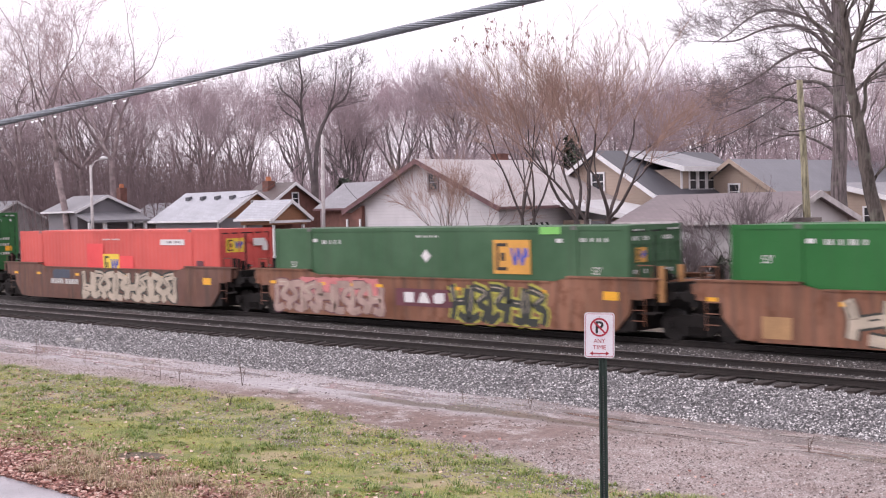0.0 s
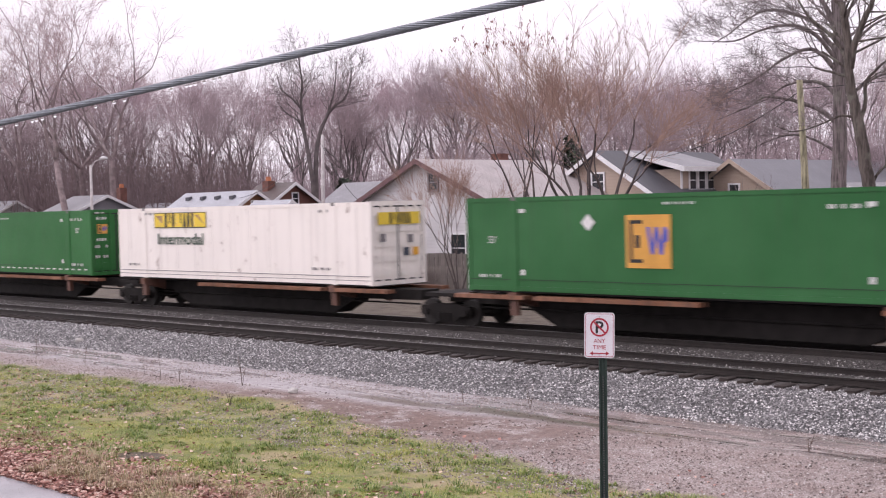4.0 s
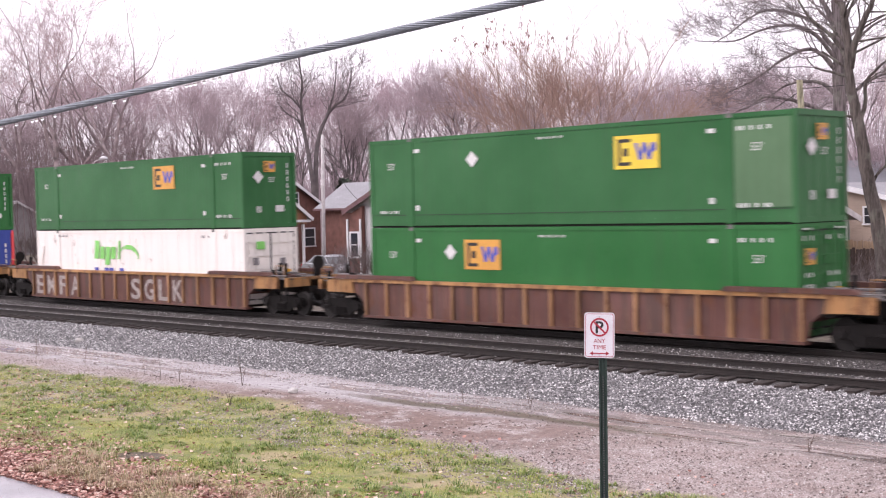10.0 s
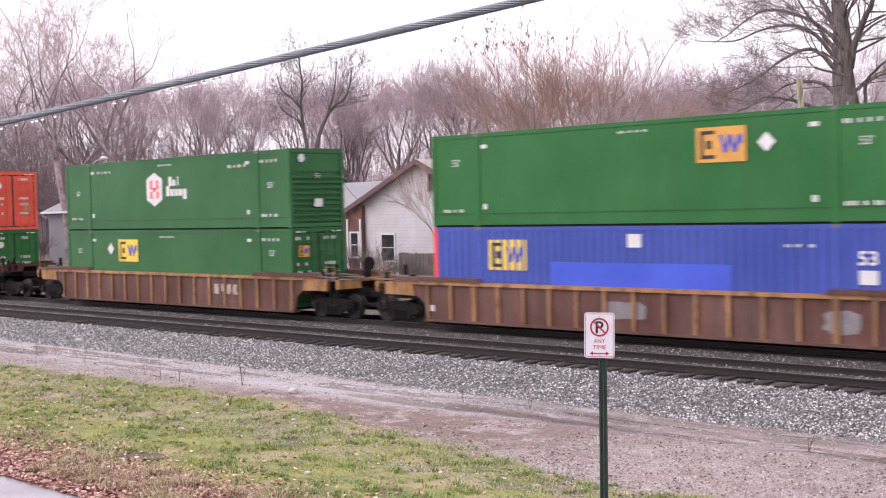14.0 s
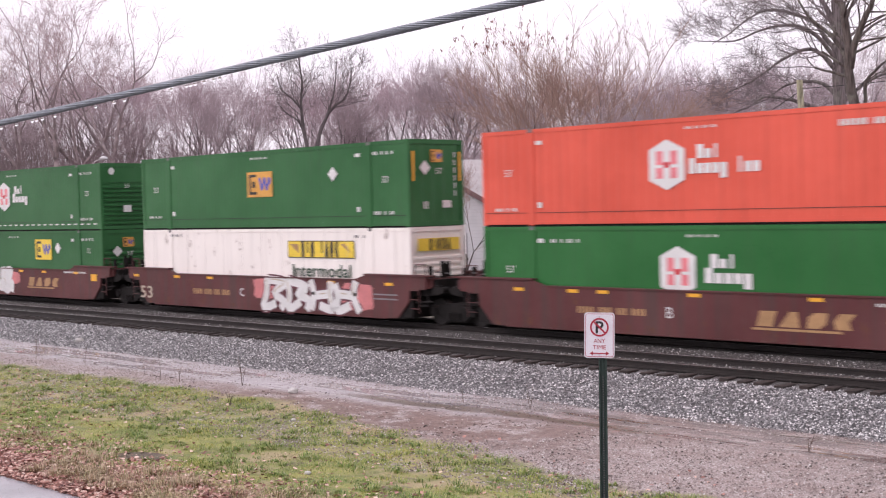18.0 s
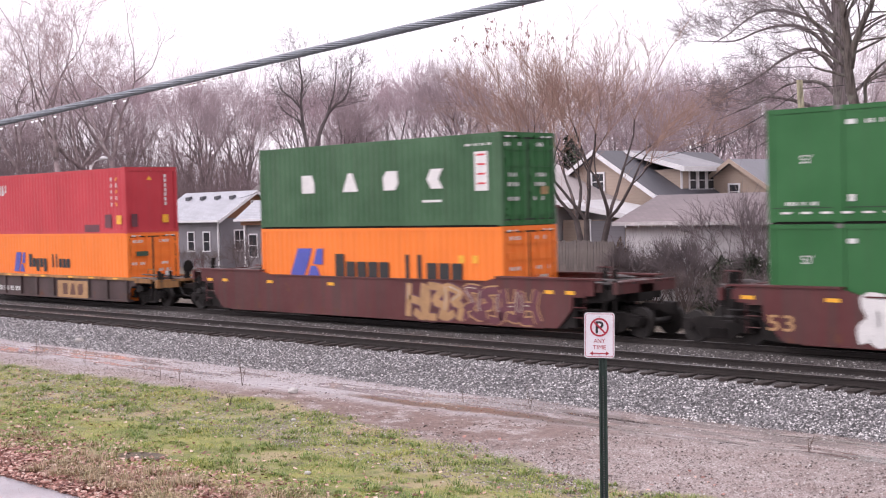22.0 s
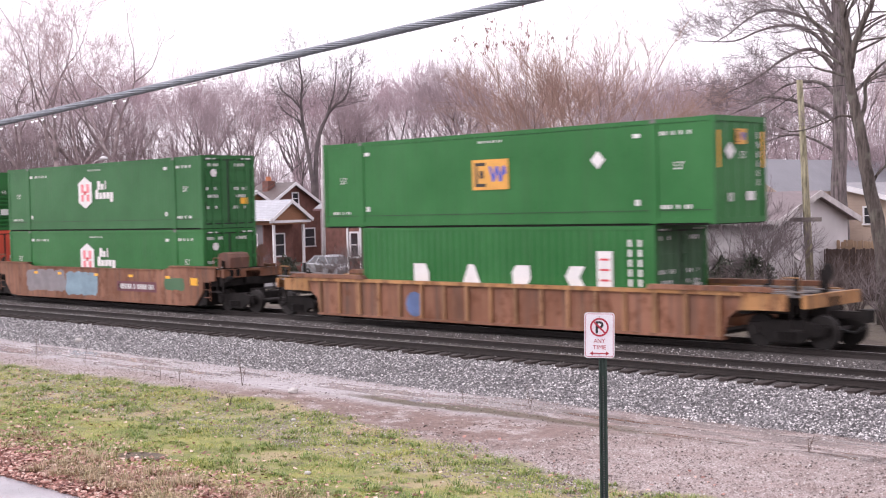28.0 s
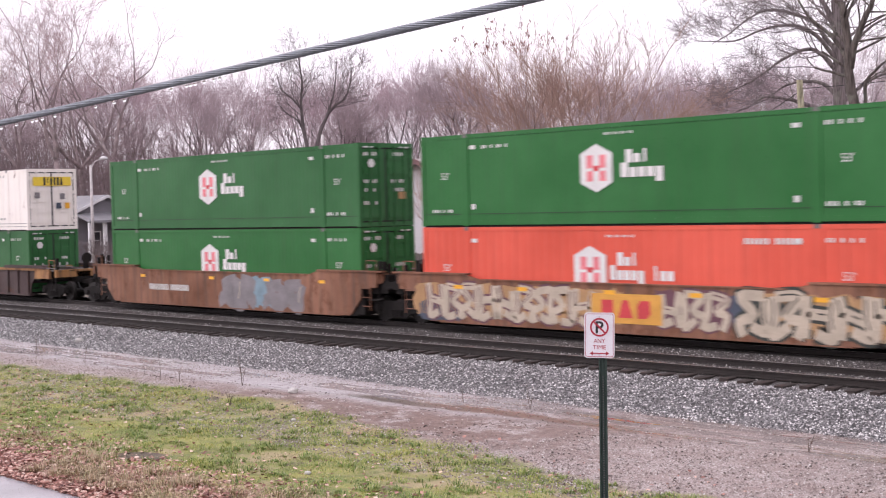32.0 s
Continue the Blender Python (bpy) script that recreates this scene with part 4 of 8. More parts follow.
for x in (-55.72, -54.62):
    part("porch_post", Shape().box(x, x + 0.12, 48.12, 48.19, 0, dz(3.3)), TRIM, hw_, "white porch post")
window(hw_, "f", 48.2, -55.1, dz(1.2), 0.6, 1.3)
AWN_W = surface("white_awning_canvas", (0.7, 0.69, 0.7), 0.7, 0, 0.08, 4, 40, 0)
AWN_B = surface("black_awning_canvas", (0.02, 0.02, 0.022), 0.7, 0, 0.1, 4, 40, 0)
for k in range(9):
    y = 50.5 + k * 0.21
    part("awning_stripe", Shape().prism([(-44.28, dz(2.93)), (-43.9, dz(2.42)), (-43.9, dz(2.24)), (-43.95, dz(2.24)), (-43.95, dz(2.4)), (-44.28, dz(2.87))], "y", y, y + 0.21), AWN_B if k % 2 else AWN_W, hw_, "striped awning strip")
part("chimney", Shape().box(-50.95, -50.25, 55.15, 55.85, dz(5.9), dz(6.75)).box(-51.0, -50.2, 55.1, 55.9, dz(6.75), dz(6.83)), BRICK, hw_, "low brick chimney stack")

# low beige annexe with a white sheet roof
an = thing("annexe", pose(0, 0, GRADE), "low beige annexe with a white sheet roof", "outbuilding")
part("wall", Shape().box(-44.1, -39.2, 53.2, 53.4, 0, dz(3.0)), W_BEIGE, an)
part("wall", Shape().box(-39.4, -39.2, 53.4, 57.6, 0, dz(2.9)), W_BEIGE, an)
part("wall", Shape().box(-44.1, -39.4, 57.4, 57.6, 0, dz(3.0)), W_BEIGE, an)
part("roof", Shape().prism([(-44.2, dz(3.95)), (-38.4, dz(2.98)), (-38.4, dz(3.08)), (-44.2, dz(4.05))], "y", 52.6, 57.4), R_METAL, an, "white sloping roof sheet")
part("fascia", Shape().prism([(-44.2, dz(3.8)), (-38.4, dz(2.84)), (-38.4, dz(3.1)), (-44.2, dz(4.07))], "y", 52.54, 52.6), TRIM, an)
# grey panel added for the shade that falls on this wall
part("porch_screen", Shape().box(-42.15, -40.0, 53.13, 53.17, 0, dz(2.95)), W_GREY, an, "dull grey panel standing in for porch shade")
part("porch_post", Shape().box(-42.27, -42.15, 53.1, 53.19, 0, dz(3.05)), TRIM, an, "white painted porch post")

# bungalow with a shed dormer
bh = gable_house("beige bungalow with charcoal roof and white trim", -49.6, -42.0, 58.45, 69.5, 4.07, 6.7, "y", W_BEIGE, W_BEIGE, R_DARK, TRIM)
part("dormer_wall", Shape().box(-44.6, -42.1, 61.2, 65.3, dz(4.3), dz(5.66)), W_BEIGE, bh, "beige dormer wall")
part("dormer_roof", Shape().prism([(-45.7, dz(6.72)), (-41.6, dz(5.62)), (-41.6, dz(5.76)), (-45.7, dz(6.86))], "y", 60.8, 65.7), R_GREY, bh, "grey shingled dormer roof")
part("dormer_fascia", Shape().prism([(-45.7, dz(6.62)), (-41.6, dz(5.5)), (-41.6, dz(5.78)), (-45.7, dz(6.88))], "y", 60.74, 60.8), TRIM, bh)
part("dormer_fascia", Shape().box(-41.6, -41.53, 60.74, 65.7, dz(5.5), dz(5.78)), TRIM, bh)
part("corner_board", Shape().box(-42.12, -42.06, 61.18, 61.34, dz(4.3), dz(5.6)), TRIM, bh)
for y in (62.35, 63.25, 64.15):
    window(bh, "r", -42.1, y, dz(4.52), 0.62, 1.0)
window(bh, "f", 58.45, -45.8, dz(4.6), 0.8, 0.9)

# garage in front of it, eaves to the track
gh = gable_house("pale garage with a purple-brown shingle roof", -34.95, -27.55, 46.5, 52.6, 2.86, 4.02, "x", W_BOARD, W_BOARD, R_BROWN, POLE_P, 0.4, name="garage", category="garage")
window(gh, "r", -27.55, 49.0, dz(2.35), 0.6, 0.8)
part("garage_door", Shape().box(-33.9, -31.7, 46.44, 46.49, 0.02, 2.2), TRIM, gh, "pale panelled garage door")
for k in range(10):
    part("eave_light", Shape().cyl("z", (-34.6 + k * 0.7, 46.02), 0.03, dz(2.76), dz(2.86), 6), TRIM, gh, "small hanging eave light")

# large grey-roofed house and neighbours
rh = gable_house("beige house with a broad grey shingle roof", -43.35, -38.1, 64.45, 84.0, 4.06, 6.05, "y", W_BEIGE, W_BEIGE, R_SLATE, W_BEIGE)
window(rh, "f", 64.45, -40.7, dz(3.9), 0.6, 0.8)
fr = thing("house", pose(0, 0, GRADE), "cream house end with a pale sloping roof", "house")
part("wall", Shape().prism([(-37.2, 0), (-30.2, 0), (-30.2, dz(2.7)), (-37.2, dz(4.45))], "y", 70.0, 70.2), W_BEIGE, fr)
part("wall", Shape().box(-30.4, -30.2, 70.2, 80.0, 0, dz(2.7)), W_BEIGE, fr)
part("wall", Shape().box(-37.2, -37.0, 70.2, 80.0, 0, dz(4.3)), W_BEIGE, fr)
part("roof", Shape().prism([(-37.4, dz(4.55)), (-29.6, dz(2.62)), (-29.6, dz(2.76)), (-37.4, dz(4.7))], "y", 69.6, 80.2), R_GREY, fr)
part("fascia", Shape().prism([(-37.4, dz(4.42)), (-29.6, dz(2.5)), (-29.6, dz(2.78)), (-37.4, dz(4.72))], "y", 69.54, 69.6), TRIM, fr)
window(fr, "f", 70.0, -35.3, dz(2.3), 0.6, 0.9)

# grey house, brick house with porch, and those behind
g2 = gable_house("grey house with pale wet roof and brown shake gable", -91.2, -82.35, 58.45, 64.9, 3.13, 5.37, "x", W_GREY, W_SHAKE, R_BLUE, TRIM)
window(g2, "r", -82.35, 61.7, dz(4.1), 0.55, 0.55)
window(g2, "r", -82.35, 60.2, dz(0.9), 0.9, 1.5, 2)
window(g2, "r", -82.35, 63.0, dz(0.9), 0.9, 1.5, 2)
for x in (-84.2, -86.3, -88.6):
    window(g2, "f", 58.45, x, dz(0.9), 0.8, 1.4)
part("downspout", Shape().box(-82.6, -82.48, 58.3, 58.42, 0.1, dz(3.1)), TRIM, g2, "white downspout")
for k in range(4):
    part("roof_vent", Shape().prism([(60.5, dz(4.86)), (60.85, dz(5.02)), (60.85, dz(5.2)), (60.5, dz(5.12))], "x", -90.0 + k * 2.0, -89.55 + k * 2.0), R_DARK, g2, "dark roof vent")
b2 = gable_house("red brick house with white-trimmed gable", -88.0, -84.1, 64.1, 69.8, 3.95, 6.05, "x", BRICK, BRICK, R_UMBER, TRIM)
window(b2, "r", -84.1, 67.2, dz(4.4), 0.55, 0.85)
window(b2, "r", -84.1, 68.6, dz(0.9), 1.0, 1.4)
chimney(b2, -86.3, 66.2, 5.2, 6.35, 0.75)
ph = gable_house("brick porch with a white-edged gable roof", -75.35, -71.6, 55.2, 58.2, 3.2, 4.5, "x", W_SHAKE, W_SHAKE, R_BLUE, TRIM, 0.3, name="porch", category="porch", base=2.9)
for x, y in ((-71.8, 55.4), (-71.8, 58.0), (-75.1, 55.4)):
    part("porch_post", Shape().box(x - 0.08, x + 0.08, y - 0.08, y + 0.08, GRADE - 2.9, 0.0), TRIM, ph, "white porch post")
part("porch_wall", Shape().box(-73.2, -73.08, 55.5, 58.1, GRADE - 2.9, 0.2), BRICK, ph, "brick wall under the porch roof")
part("porch_wall", Shape().box(-75.2, -73.2, 55.5, 55.62, GRADE - 2.9, 0.2), W_GREY, ph, "grey wall under the porch roof")
window(ph, "r", -73.08, 56.8, -2.2, 0.9, 1.5)
window(ph, "f", 55.5, -74.3, -2.2, 0.9, 1.5)
part("tie_beam", Shape().box(-71.62, -71.5, 54.9, 58.5, 0.12, 0.3), TRIM, ph, "white beam across the porch gable")
part("porch_floor", Shape().box(-75.4, -71.5, 55.1, 58.3, GRADE - 2.9, GRADE - 2.5), BRICK, ph, "brick porch floor")
h10 = gable_house("low brown brick house behind with a grey roof", -79.8, -67.0, 66.4, 72.0, 3.8, 5.85, "x", BRICK, BRICK, R_GREY, TRIM_R)
chimney(h10, -71.5, 68.8, 5.4, 6.8)
l1 = gable_house("grey house with a white-columned porch", -112.6, -107.3, 60.4, 66.3, 4.15, 5.6, "x", W_GREY, W_GREY, R_GREY, TRIM)
window(l1, "r", -107.3, 62.2, dz(0.8), 0.9, 1.5)
for y in (60.5, 62.0, 64.6, 66.2):
    part("porch_post", Shape().box(-105.4, -105.1, y - 0.15, y + 0.15, 0, dz(3.2)), TRIM, l1, "white porch column")
part("porch_roof", Shape().prism([(-107.3, dz(3.9)), (-104.8, dz(3.2)), (-104.8, dz(3.4)), (-107.3, dz(4.1))], "y", 60.2, 66.6), R_GREY, l1)
chimney(l1, -108.8, 66.0, 4.6, 6.4, 0.7)
l2 = gable_house("small house with a plain grey roof", -112.0, -103.4, 68.5, 74.0, 3.0, 4.75, "x", W_PALE, W_PALE, R_GREY, TRIM)
window(l2, "r", -103.4, 71.0, dz(0.9), 0.9, 1.3)
l3 = gable_house("pale house among the bare trees of the street", -150.0, -138.0, 66.0, 74.0, 3.2, 5.6, "x", W_PALE, W_PALE, R_GREY, TRIM)

# ---- board fences ----
BOARD = [surface("weathered_grey_board", (0.17, 0.145, 0.135), 0.85, 0, 0.35, 1.5, 20, 0.3, seed=k) for k in range(2)]
BOARD_D = surface("dark_brown_board", (0.075, 0.05, 0.042), 0.85, 0, 0.35, 1.5, 20, 0.3)
BOARD_T = surface("new_tan_board", (0.42, 0.29, 0.19), 0.8, 0, 0.2, 1.5, 20, 0.3)


def board_fence(label, a, b, top, mats, seed):
    r = random.Random(seed)
    a, b = Vector((*a, 0)), Vector((*b, 0))
    n = int((b - a).length / 0.155)
    ang = math.degrees(math.atan2(b.y - a.y, b.x - a.x))
    f = thing("board_fence", pose(a.x, a.y, GRADE, 0, 0, ang), label, "fence")
    meshes = [Shape().prism([(0, 0), (0.145, 0), (0.145, top - GRADE - 0.04), (0.11, top - GRADE), (0.035, top - GRADE), (0, top - GRADE - 0.04)], "y", 0, 0.025).mesh("board", m) for m in mats]
    for k in range(n):
        q = part("board", r.choice(meshes), None, f)
        q.location = (k * 0.155, r.uniform(-0.01, 0.01), r.uniform(-0.06, 0.03))
        q.rotation_euler = (0, r.uniform(-0.01, 0.01), 0)
    for z in (0.4, 1.3, top - GRADE - 0.35):
        part("fence_rail", Shape().box(0, n * 0.155, 0.03, 0.08, z, z + 0.09), mats[0], f)
    for k in range(0, n, 15):
        part("fence_post", Shape().box(k * 0.155, k * 0.155 + 0.1, 0.03, 0.13, -0.1, top - GRADE - 0.05), mats[0], f)


board_fence("weathered grey board fence behind the tracks", (-39.6, 43.6), (-33.37, 43.6), 2.285, BOARD, 3)
board_fence("dark brown board fence in the undergrowth", (-29.2, 50.5), (-23.5, 50.5), 1.72, [BOARD_D], 4)
board_fence("new tan boards above an older fence", (-28.3, 51.6), (-24.6, 51.6), 2.0, [BOARD_T], 5)
board_fence("low grey board fence beside the white house", (-49.5, 46.3), (-44.5, 46.3), 1.55, BOARD, 6)

# ---- poles and thin wires ----
POLE = furrowed("weathered_utility_pole", (0.33, 0.3, 0.2), 5)
WIRE = surface("black_wire", (0.02, 0.02, 0.02), 0.6, 0, 0.1, 2, 25, 0)
up = thing("utility_pole", pose(-27.0, 47.9, GRADE), "weathered wooden utility pole with a short crossarm", "utility pole")
part("pole", Shape().tube([(0.28, 0, -0.1), (0.1, 0, 4.5), (-0.1, 0, 9.1)], [0.17, 0.15, 0.125], 10), POLE, up, smooth=True)
sd = thing("satellite_dish", pose(-26.5, 46.35, GRADE), "small grey satellite dish on a short mast", "satellite dish")
part("mast", Shape().tube([(0, 0, -0.05), (0, 0, 1.75)], 0.03, 6), GALV, sd)
part("dish", Shape().tube([(0.0, 0.0, 1.95), (0.04, 0.0, 1.97), (0.12, -0.02, 2.04)], [0.03, 0.17, 0.24], 14, False), POLE_P, sd, "round pale grey reflector")
part("feed_arm", Shape().tube([(0, -0.03, 1.65), (0.2, -0.5, 1.8)], 0.02, 5), GALV, sd)
part("crossarm", Shape().box(-0.75, 0.85, -0.2, -0.1, 3.35, 3.52), BOARD[0], up, "grey timber crossarm")
p2 = thing("utility_pole", pose(-65.25, 54.45, GRADE), "pale slender pole beside the side street", "utility pole")
part("pole", Shape().tube([(-0.1, 0, -0.1), (0.0, 0, 5.0), (0.1, 0, 9.15)], [0.125, 0.115, 0.1], 10), POLE_P, p2, smooth=True)
sl = thing("street_lamp", pose(-99.6, 57.5, GRADE), "street lamp with a bent arm on a grey pole", "street lamp")
part("pole", Shape().tube([(0, 0, -0.1), (0, 0, 8.6)], [0.14, 0.11], 8), POLE_P, sl, smooth=True)
part("arm", Shape().tube([(0, 0, 8.3), (0.2, 0.3, 8.9), (0.5, 0.8, 9.15)], 0.05, 6), POLE_P, sl)
part("lamp_head", Shape().tube([(0.4, 0.65, 9.14), (0.55, 0.9, 9.2), (0.75, 1.2, 9.17)], [0.08, 0.17, 0.1], 8), TRIM, sl, "pale cobra lamp head", smooth=True)
for name, a, b, sag in (("service_wire", (-27.1, 47.9, 8.2), (-43.2, 58.2, 6.2), 0.7), ("service_wire", (-27.1, 47.9, 8.3), (-8.0, 47.0, 9.5), 0.4), ("service_wire", (-65.2, 54.4, 8.1), (-55.0, 49.0, 4.0), 0.5), ("service_wire", (-65.2, 54.4, 8.2), (-82.0, 60.0, 4.9), 0.6)):
    a, b = Vector(a), Vector(b)
    pts = [a.lerp(b, k / 12) - Vector((0, 0, 4 * sag * (k / 12) * (1 - k / 12))) for k in range(13)]
    o = pts[0].copy()
    solid(name, Shape().tube([p - o for p in pts], 0.018, 4), WIRE, pose(*o), "thin black overhead service wire", "wire", "service wires")

# ---- parked car ----
CAR = surface("silver_car_paint", (0.4, 0.41, 0.43), 0.25, 0.6, 0.06, 2, 30, 0)
TYRE = surface("black_tyre", (0.02, 0.02, 0.02), 0.8, 0, 0.1, 8, 40, 0)
LAMP_R = surface("red_lamp_glass", (0.35, 0.02, 0.02), 0.2, 0, 0.1, 8, 40, 0)


def parked_car(x, y, rz, label, paint_):
    c = thing("parked_car", pose(x, y, -0.36, 0, 0, rz), label, "car")
    s = Shape()
    prof = [(-2.25, 0.3), (2.2, 0.3), (2.3, 0.55), (2.2, 0.76), (1.9, 0.84), (1.15, 0.93), (-1.6, 0.97), (-2.15, 0.93), (-2.28, 0.7)]
    s.prism(prof, "y", -0.9, 0.9)
    part("body", s, paint_, c, bevel=0.06)
    part("cabin", Shape().add([(-1.75, -0.84, 0.95), (1.2, -0.84, 0.91), (0.3, -0.64, 1.36), (-1.05, -0.64, 1.38), (-1.75, 0.84, 0.95), (1.2, 0.84, 0.91), (0.3, 0.64, 1.36), (-1.05, 0.64, 1.38)],
                             [(0, 1, 2, 3), (4, 7, 6, 5), (0, 4, 5, 1), (3, 2, 6, 7), (1, 5, 6, 2), (0, 3, 7, 4)]), GLASS, c, "dark glazed cabin")
    part("roof", Shape().prism([(-1.1, 1.36), (0.36, 1.34), (0.2, 1.42), (-0.4, 1.45), (-1.0, 1.43)], "y", -0.66, 0.66), paint_, c)
    for sg in (-1, 1):
        for xx in (-1.5, -0.55, 0.55):
            part("pillar", Shape().add([(xx - 0.05 + (0.5 if xx > 0 else 0.0), sg * 0.85, 0.93), (xx + 0.05 + (0.5 if xx > 0 else 0.0), sg * 0.85, 0.93), (xx * 0.62 + 0.05, sg * 0.655, 1.38), (xx * 0.62 - 0.05, sg * 0.655, 1.38)], [(0, 1, 2, 3)]), paint_, c)
        for xx in (-1.4, 1.4):
            w = part("wheel", Shape().cyl("y", (xx, 0.33), 0.33, sg * 0.74, sg * 0.92, 18), TYRE, c)
            part("rim", Shape().cyl("y", (xx, 0.33), 0.2, *sorted((sg * 0.92, sg * 0.93)), 12), GALV, w)
        part("tail_lamp", Shape().box(-2.3, -2.22, *sorted((sg * 0.6, sg * 0.88)), 0.7, 0.88), LAMP_R, c)
        part("headlamp", Shape().box(2.18, 2.28, *sorted((sg * 0.55, sg * 0.85)), 0.58, 0.72), TRIM, c)


parked_car(-61.2, 51.6, -10, "silver saloon car parked beside the side street", CAR)
parked_car(-63.0, 57.5, -92, "dark car parked further along the side street", NAVY)


# ---- bare winter trees ----
def turned(d, angle, r):
    """d swung away by an angle in a random direction."""
    k = d.cross(Vector((r.uniform(-1, 1), r.uniform(-1, 1), r.uniform(-1, 1)))).normalized()
    return (d * math.cos(angle) + k * math.sin(angle)).normalized()


def spike(shape, p, e, rad):
    """A three-sided twig that tapers to a point."""
    d = (e - p).normalized()
    s = d.cross(Vector((0.31, 0.52, 0.79))).normalized() * rad
    u = d.cross(s)
    shape.add((p + s, p - s * 0.5 + u * 0.87, p - s * 0.5 - u * 0.87, e), ((0, 1, 3), (1, 2, 3), (2, 0, 3)))


def shoots(r, twigs, path, count, size, spec):
    """Fine twigs with side twigs, along a branch."""
    tip, near = spec["tip"], spec.get("near")
    for j in range(count):
        f = (j + r.random()) / count * (len(path) - 1)
        i = min(len(path) - 2, int(f))
        q, dd = path[i].lerp(path[i + 1], f - i), (path[i + 1] - path[i]).normalized()
        d = turned(dd, radians(r.uniform(*spec["shoot_angle"])), r) + Vector((0, 0, spec["rise"]))
        d = d.normalized()
        ln = size * r.uniform(0.5, 1.25)
        e = q + d * ln
        if near:
            mid = q.lerp(e, 0.5) + Vector((r.uniform(-1, 1), r.uniform(-1, 1), r.uniform(-1, 1))) * ln * 0.06
            twigs.tube([q, mid, e], [tip * 1.25, tip, tip * 0.5], 3, False)
        else:
            spike(twigs, q, e, tip * 1.5)
        for k in range(spec["sub"]):
            g = q.lerp(e, r.uniform(0.2, 0.9))
            spike(twigs, g, g + (turned(d, radians(r.uniform(22, 55)), r) + Vector((0, 0, spec["rise"]))) * ln * r.uniform(0.3, 0.6), tip * 1.1)


def fork(r, wood, twigs, p, d, length, rad, level, spec):
    """A branch that bends, throws fine shoots and splits in two or three at its end. wood: the trunk and the boughs."""
    n = 4 if level < 2 else (3 if level < 4 else 2)
    path, radii = [p.copy()], [rad]
    wig, lift = spec["wig"] * (0.45 if level == 0 else 1.0), spec["lift"]
    for k in range(n):
        d = (d + Vector((r.uniform(-wig, wig), r.uniform(-wig, wig), r.uniform(-wig, wig) + lift))).normalized()
        p = p + d * (length / n)
        path.append(p.copy())
        radii.append(max(spec["tip"], rad * (1 - 0.28 * (k + 1) / n)))
    sides = (8, 6, 5, 4, 3)[min(level, 4)] if spec.get("near") else (6, 4, 3, 3, 3)[min(level, 4)]
    (wood[min(level, 1)] if level <= spec["wood"] else twigs).tube(path, radii, sides, False)
    count = spec["shoots"][min(level, len(spec["shoots"]) - 1)]
    if count:
        shoots(r, twigs, path, count, spec["shoot"], spec)
    if level >= spec["depth"]:
        return
    kids = spec["first"] if level == 0 else (3 if r.random() < 0.3 else 2)
    turn = r.uniform(0, 6.28)
    side = d.cross(Vector((0.31, 0.52, 0.79))).normalized()
    up = d.cross(side)
    for k in range(kids):
        wide = k > 0 or level == 0
        ang = radians(r.uniform(*spec["wide"]) if wide else r.uniform(*spec["narrow"]))
        a = turn + 6.283 * (k + r.uniform(-0.2, 0.2)) / kids
        nd = d * math.cos(ang) + (side * math.cos(a) + up * math.sin(a)) * math.sin(ang)
        if nd.z < -0.05:
            nd.z *= -0.5
        ln = length * spec["ratio"] * (r.uniform(0.7, 1.0) if wide else r.uniform(0.9, 1.15)) * (spec["limb"] if level == 0 else 1.0)
        fork(r, wood, twigs, p, nd.normalized(), ln, max(spec["tip"], radii[-1] * (0.66 if wide else 0.84)), level + 1, spec)


FOREST = dict(depth=6, first=3, wig=0.17, lift=0.05, tip=0.0085, wood=3, narrow=(6, 18), wide=(20, 40), ratio=0.82, limb=0.62, shoots=(0, 1, 2, 2, 2, 2, 3), shoot=1.9, shoot_angle=(20, 55), rise=0.15, sub=1)
YARD = dict(near=True, depth=5, first=3, wig=0.13, lift=0.045, tip=0.0056, wood=2, narrow=(5, 15), wide=(15, 30), ratio=0.82, limb=0.85, shoots=(0, 2, 2, 4, 4, 4), shoot=1.15, shoot_angle=(16, 45), rise=0.2, sub=1)
SYC = dict(depth=6, first=3, wig=0.28, lift=0.06, tip=0.0095, wood=3, narrow=(8, 24), wide=(22, 44), ratio=0.82, limb=0.75, shoots=(0, 0, 1, 1, 2, 2, 2), shoot=1.7, shoot_angle=(25, 60), rise=0.12, sub=1)
OAK = dict(depth=3, first=2, wig=0.22, lift=0.0, tip=0.0048, wood=0, narrow=(8, 24), wide=(22, 48), ratio=0.8, limb=1.0, shoots=(1, 1, 2, 2), shoot=0.7, shoot_angle=(25, 60), rise=0.05, sub=1)
CROOK = dict(depth=2, first=2, wig=0.22, lift=0.04, tip=0.009, wood=1, narrow=(8, 22), wide=(24, 48), ratio=0.78, limb=1.0, shoots=(1, 2, 2), shoot=1.1, shoot_angle=(25, 60), rise=0.12, sub=1)
BUSH = dict(depth=2, first=3, wig=0.2, lift=0.05, tip=0.005, wood=0, narrow=(8, 22), wide=(18, 42), ratio=0.76, limb=0.9, shoots=(1, 2, 3), shoot=0.65, shoot_angle=(20, 60), rise=0.2, sub=1)


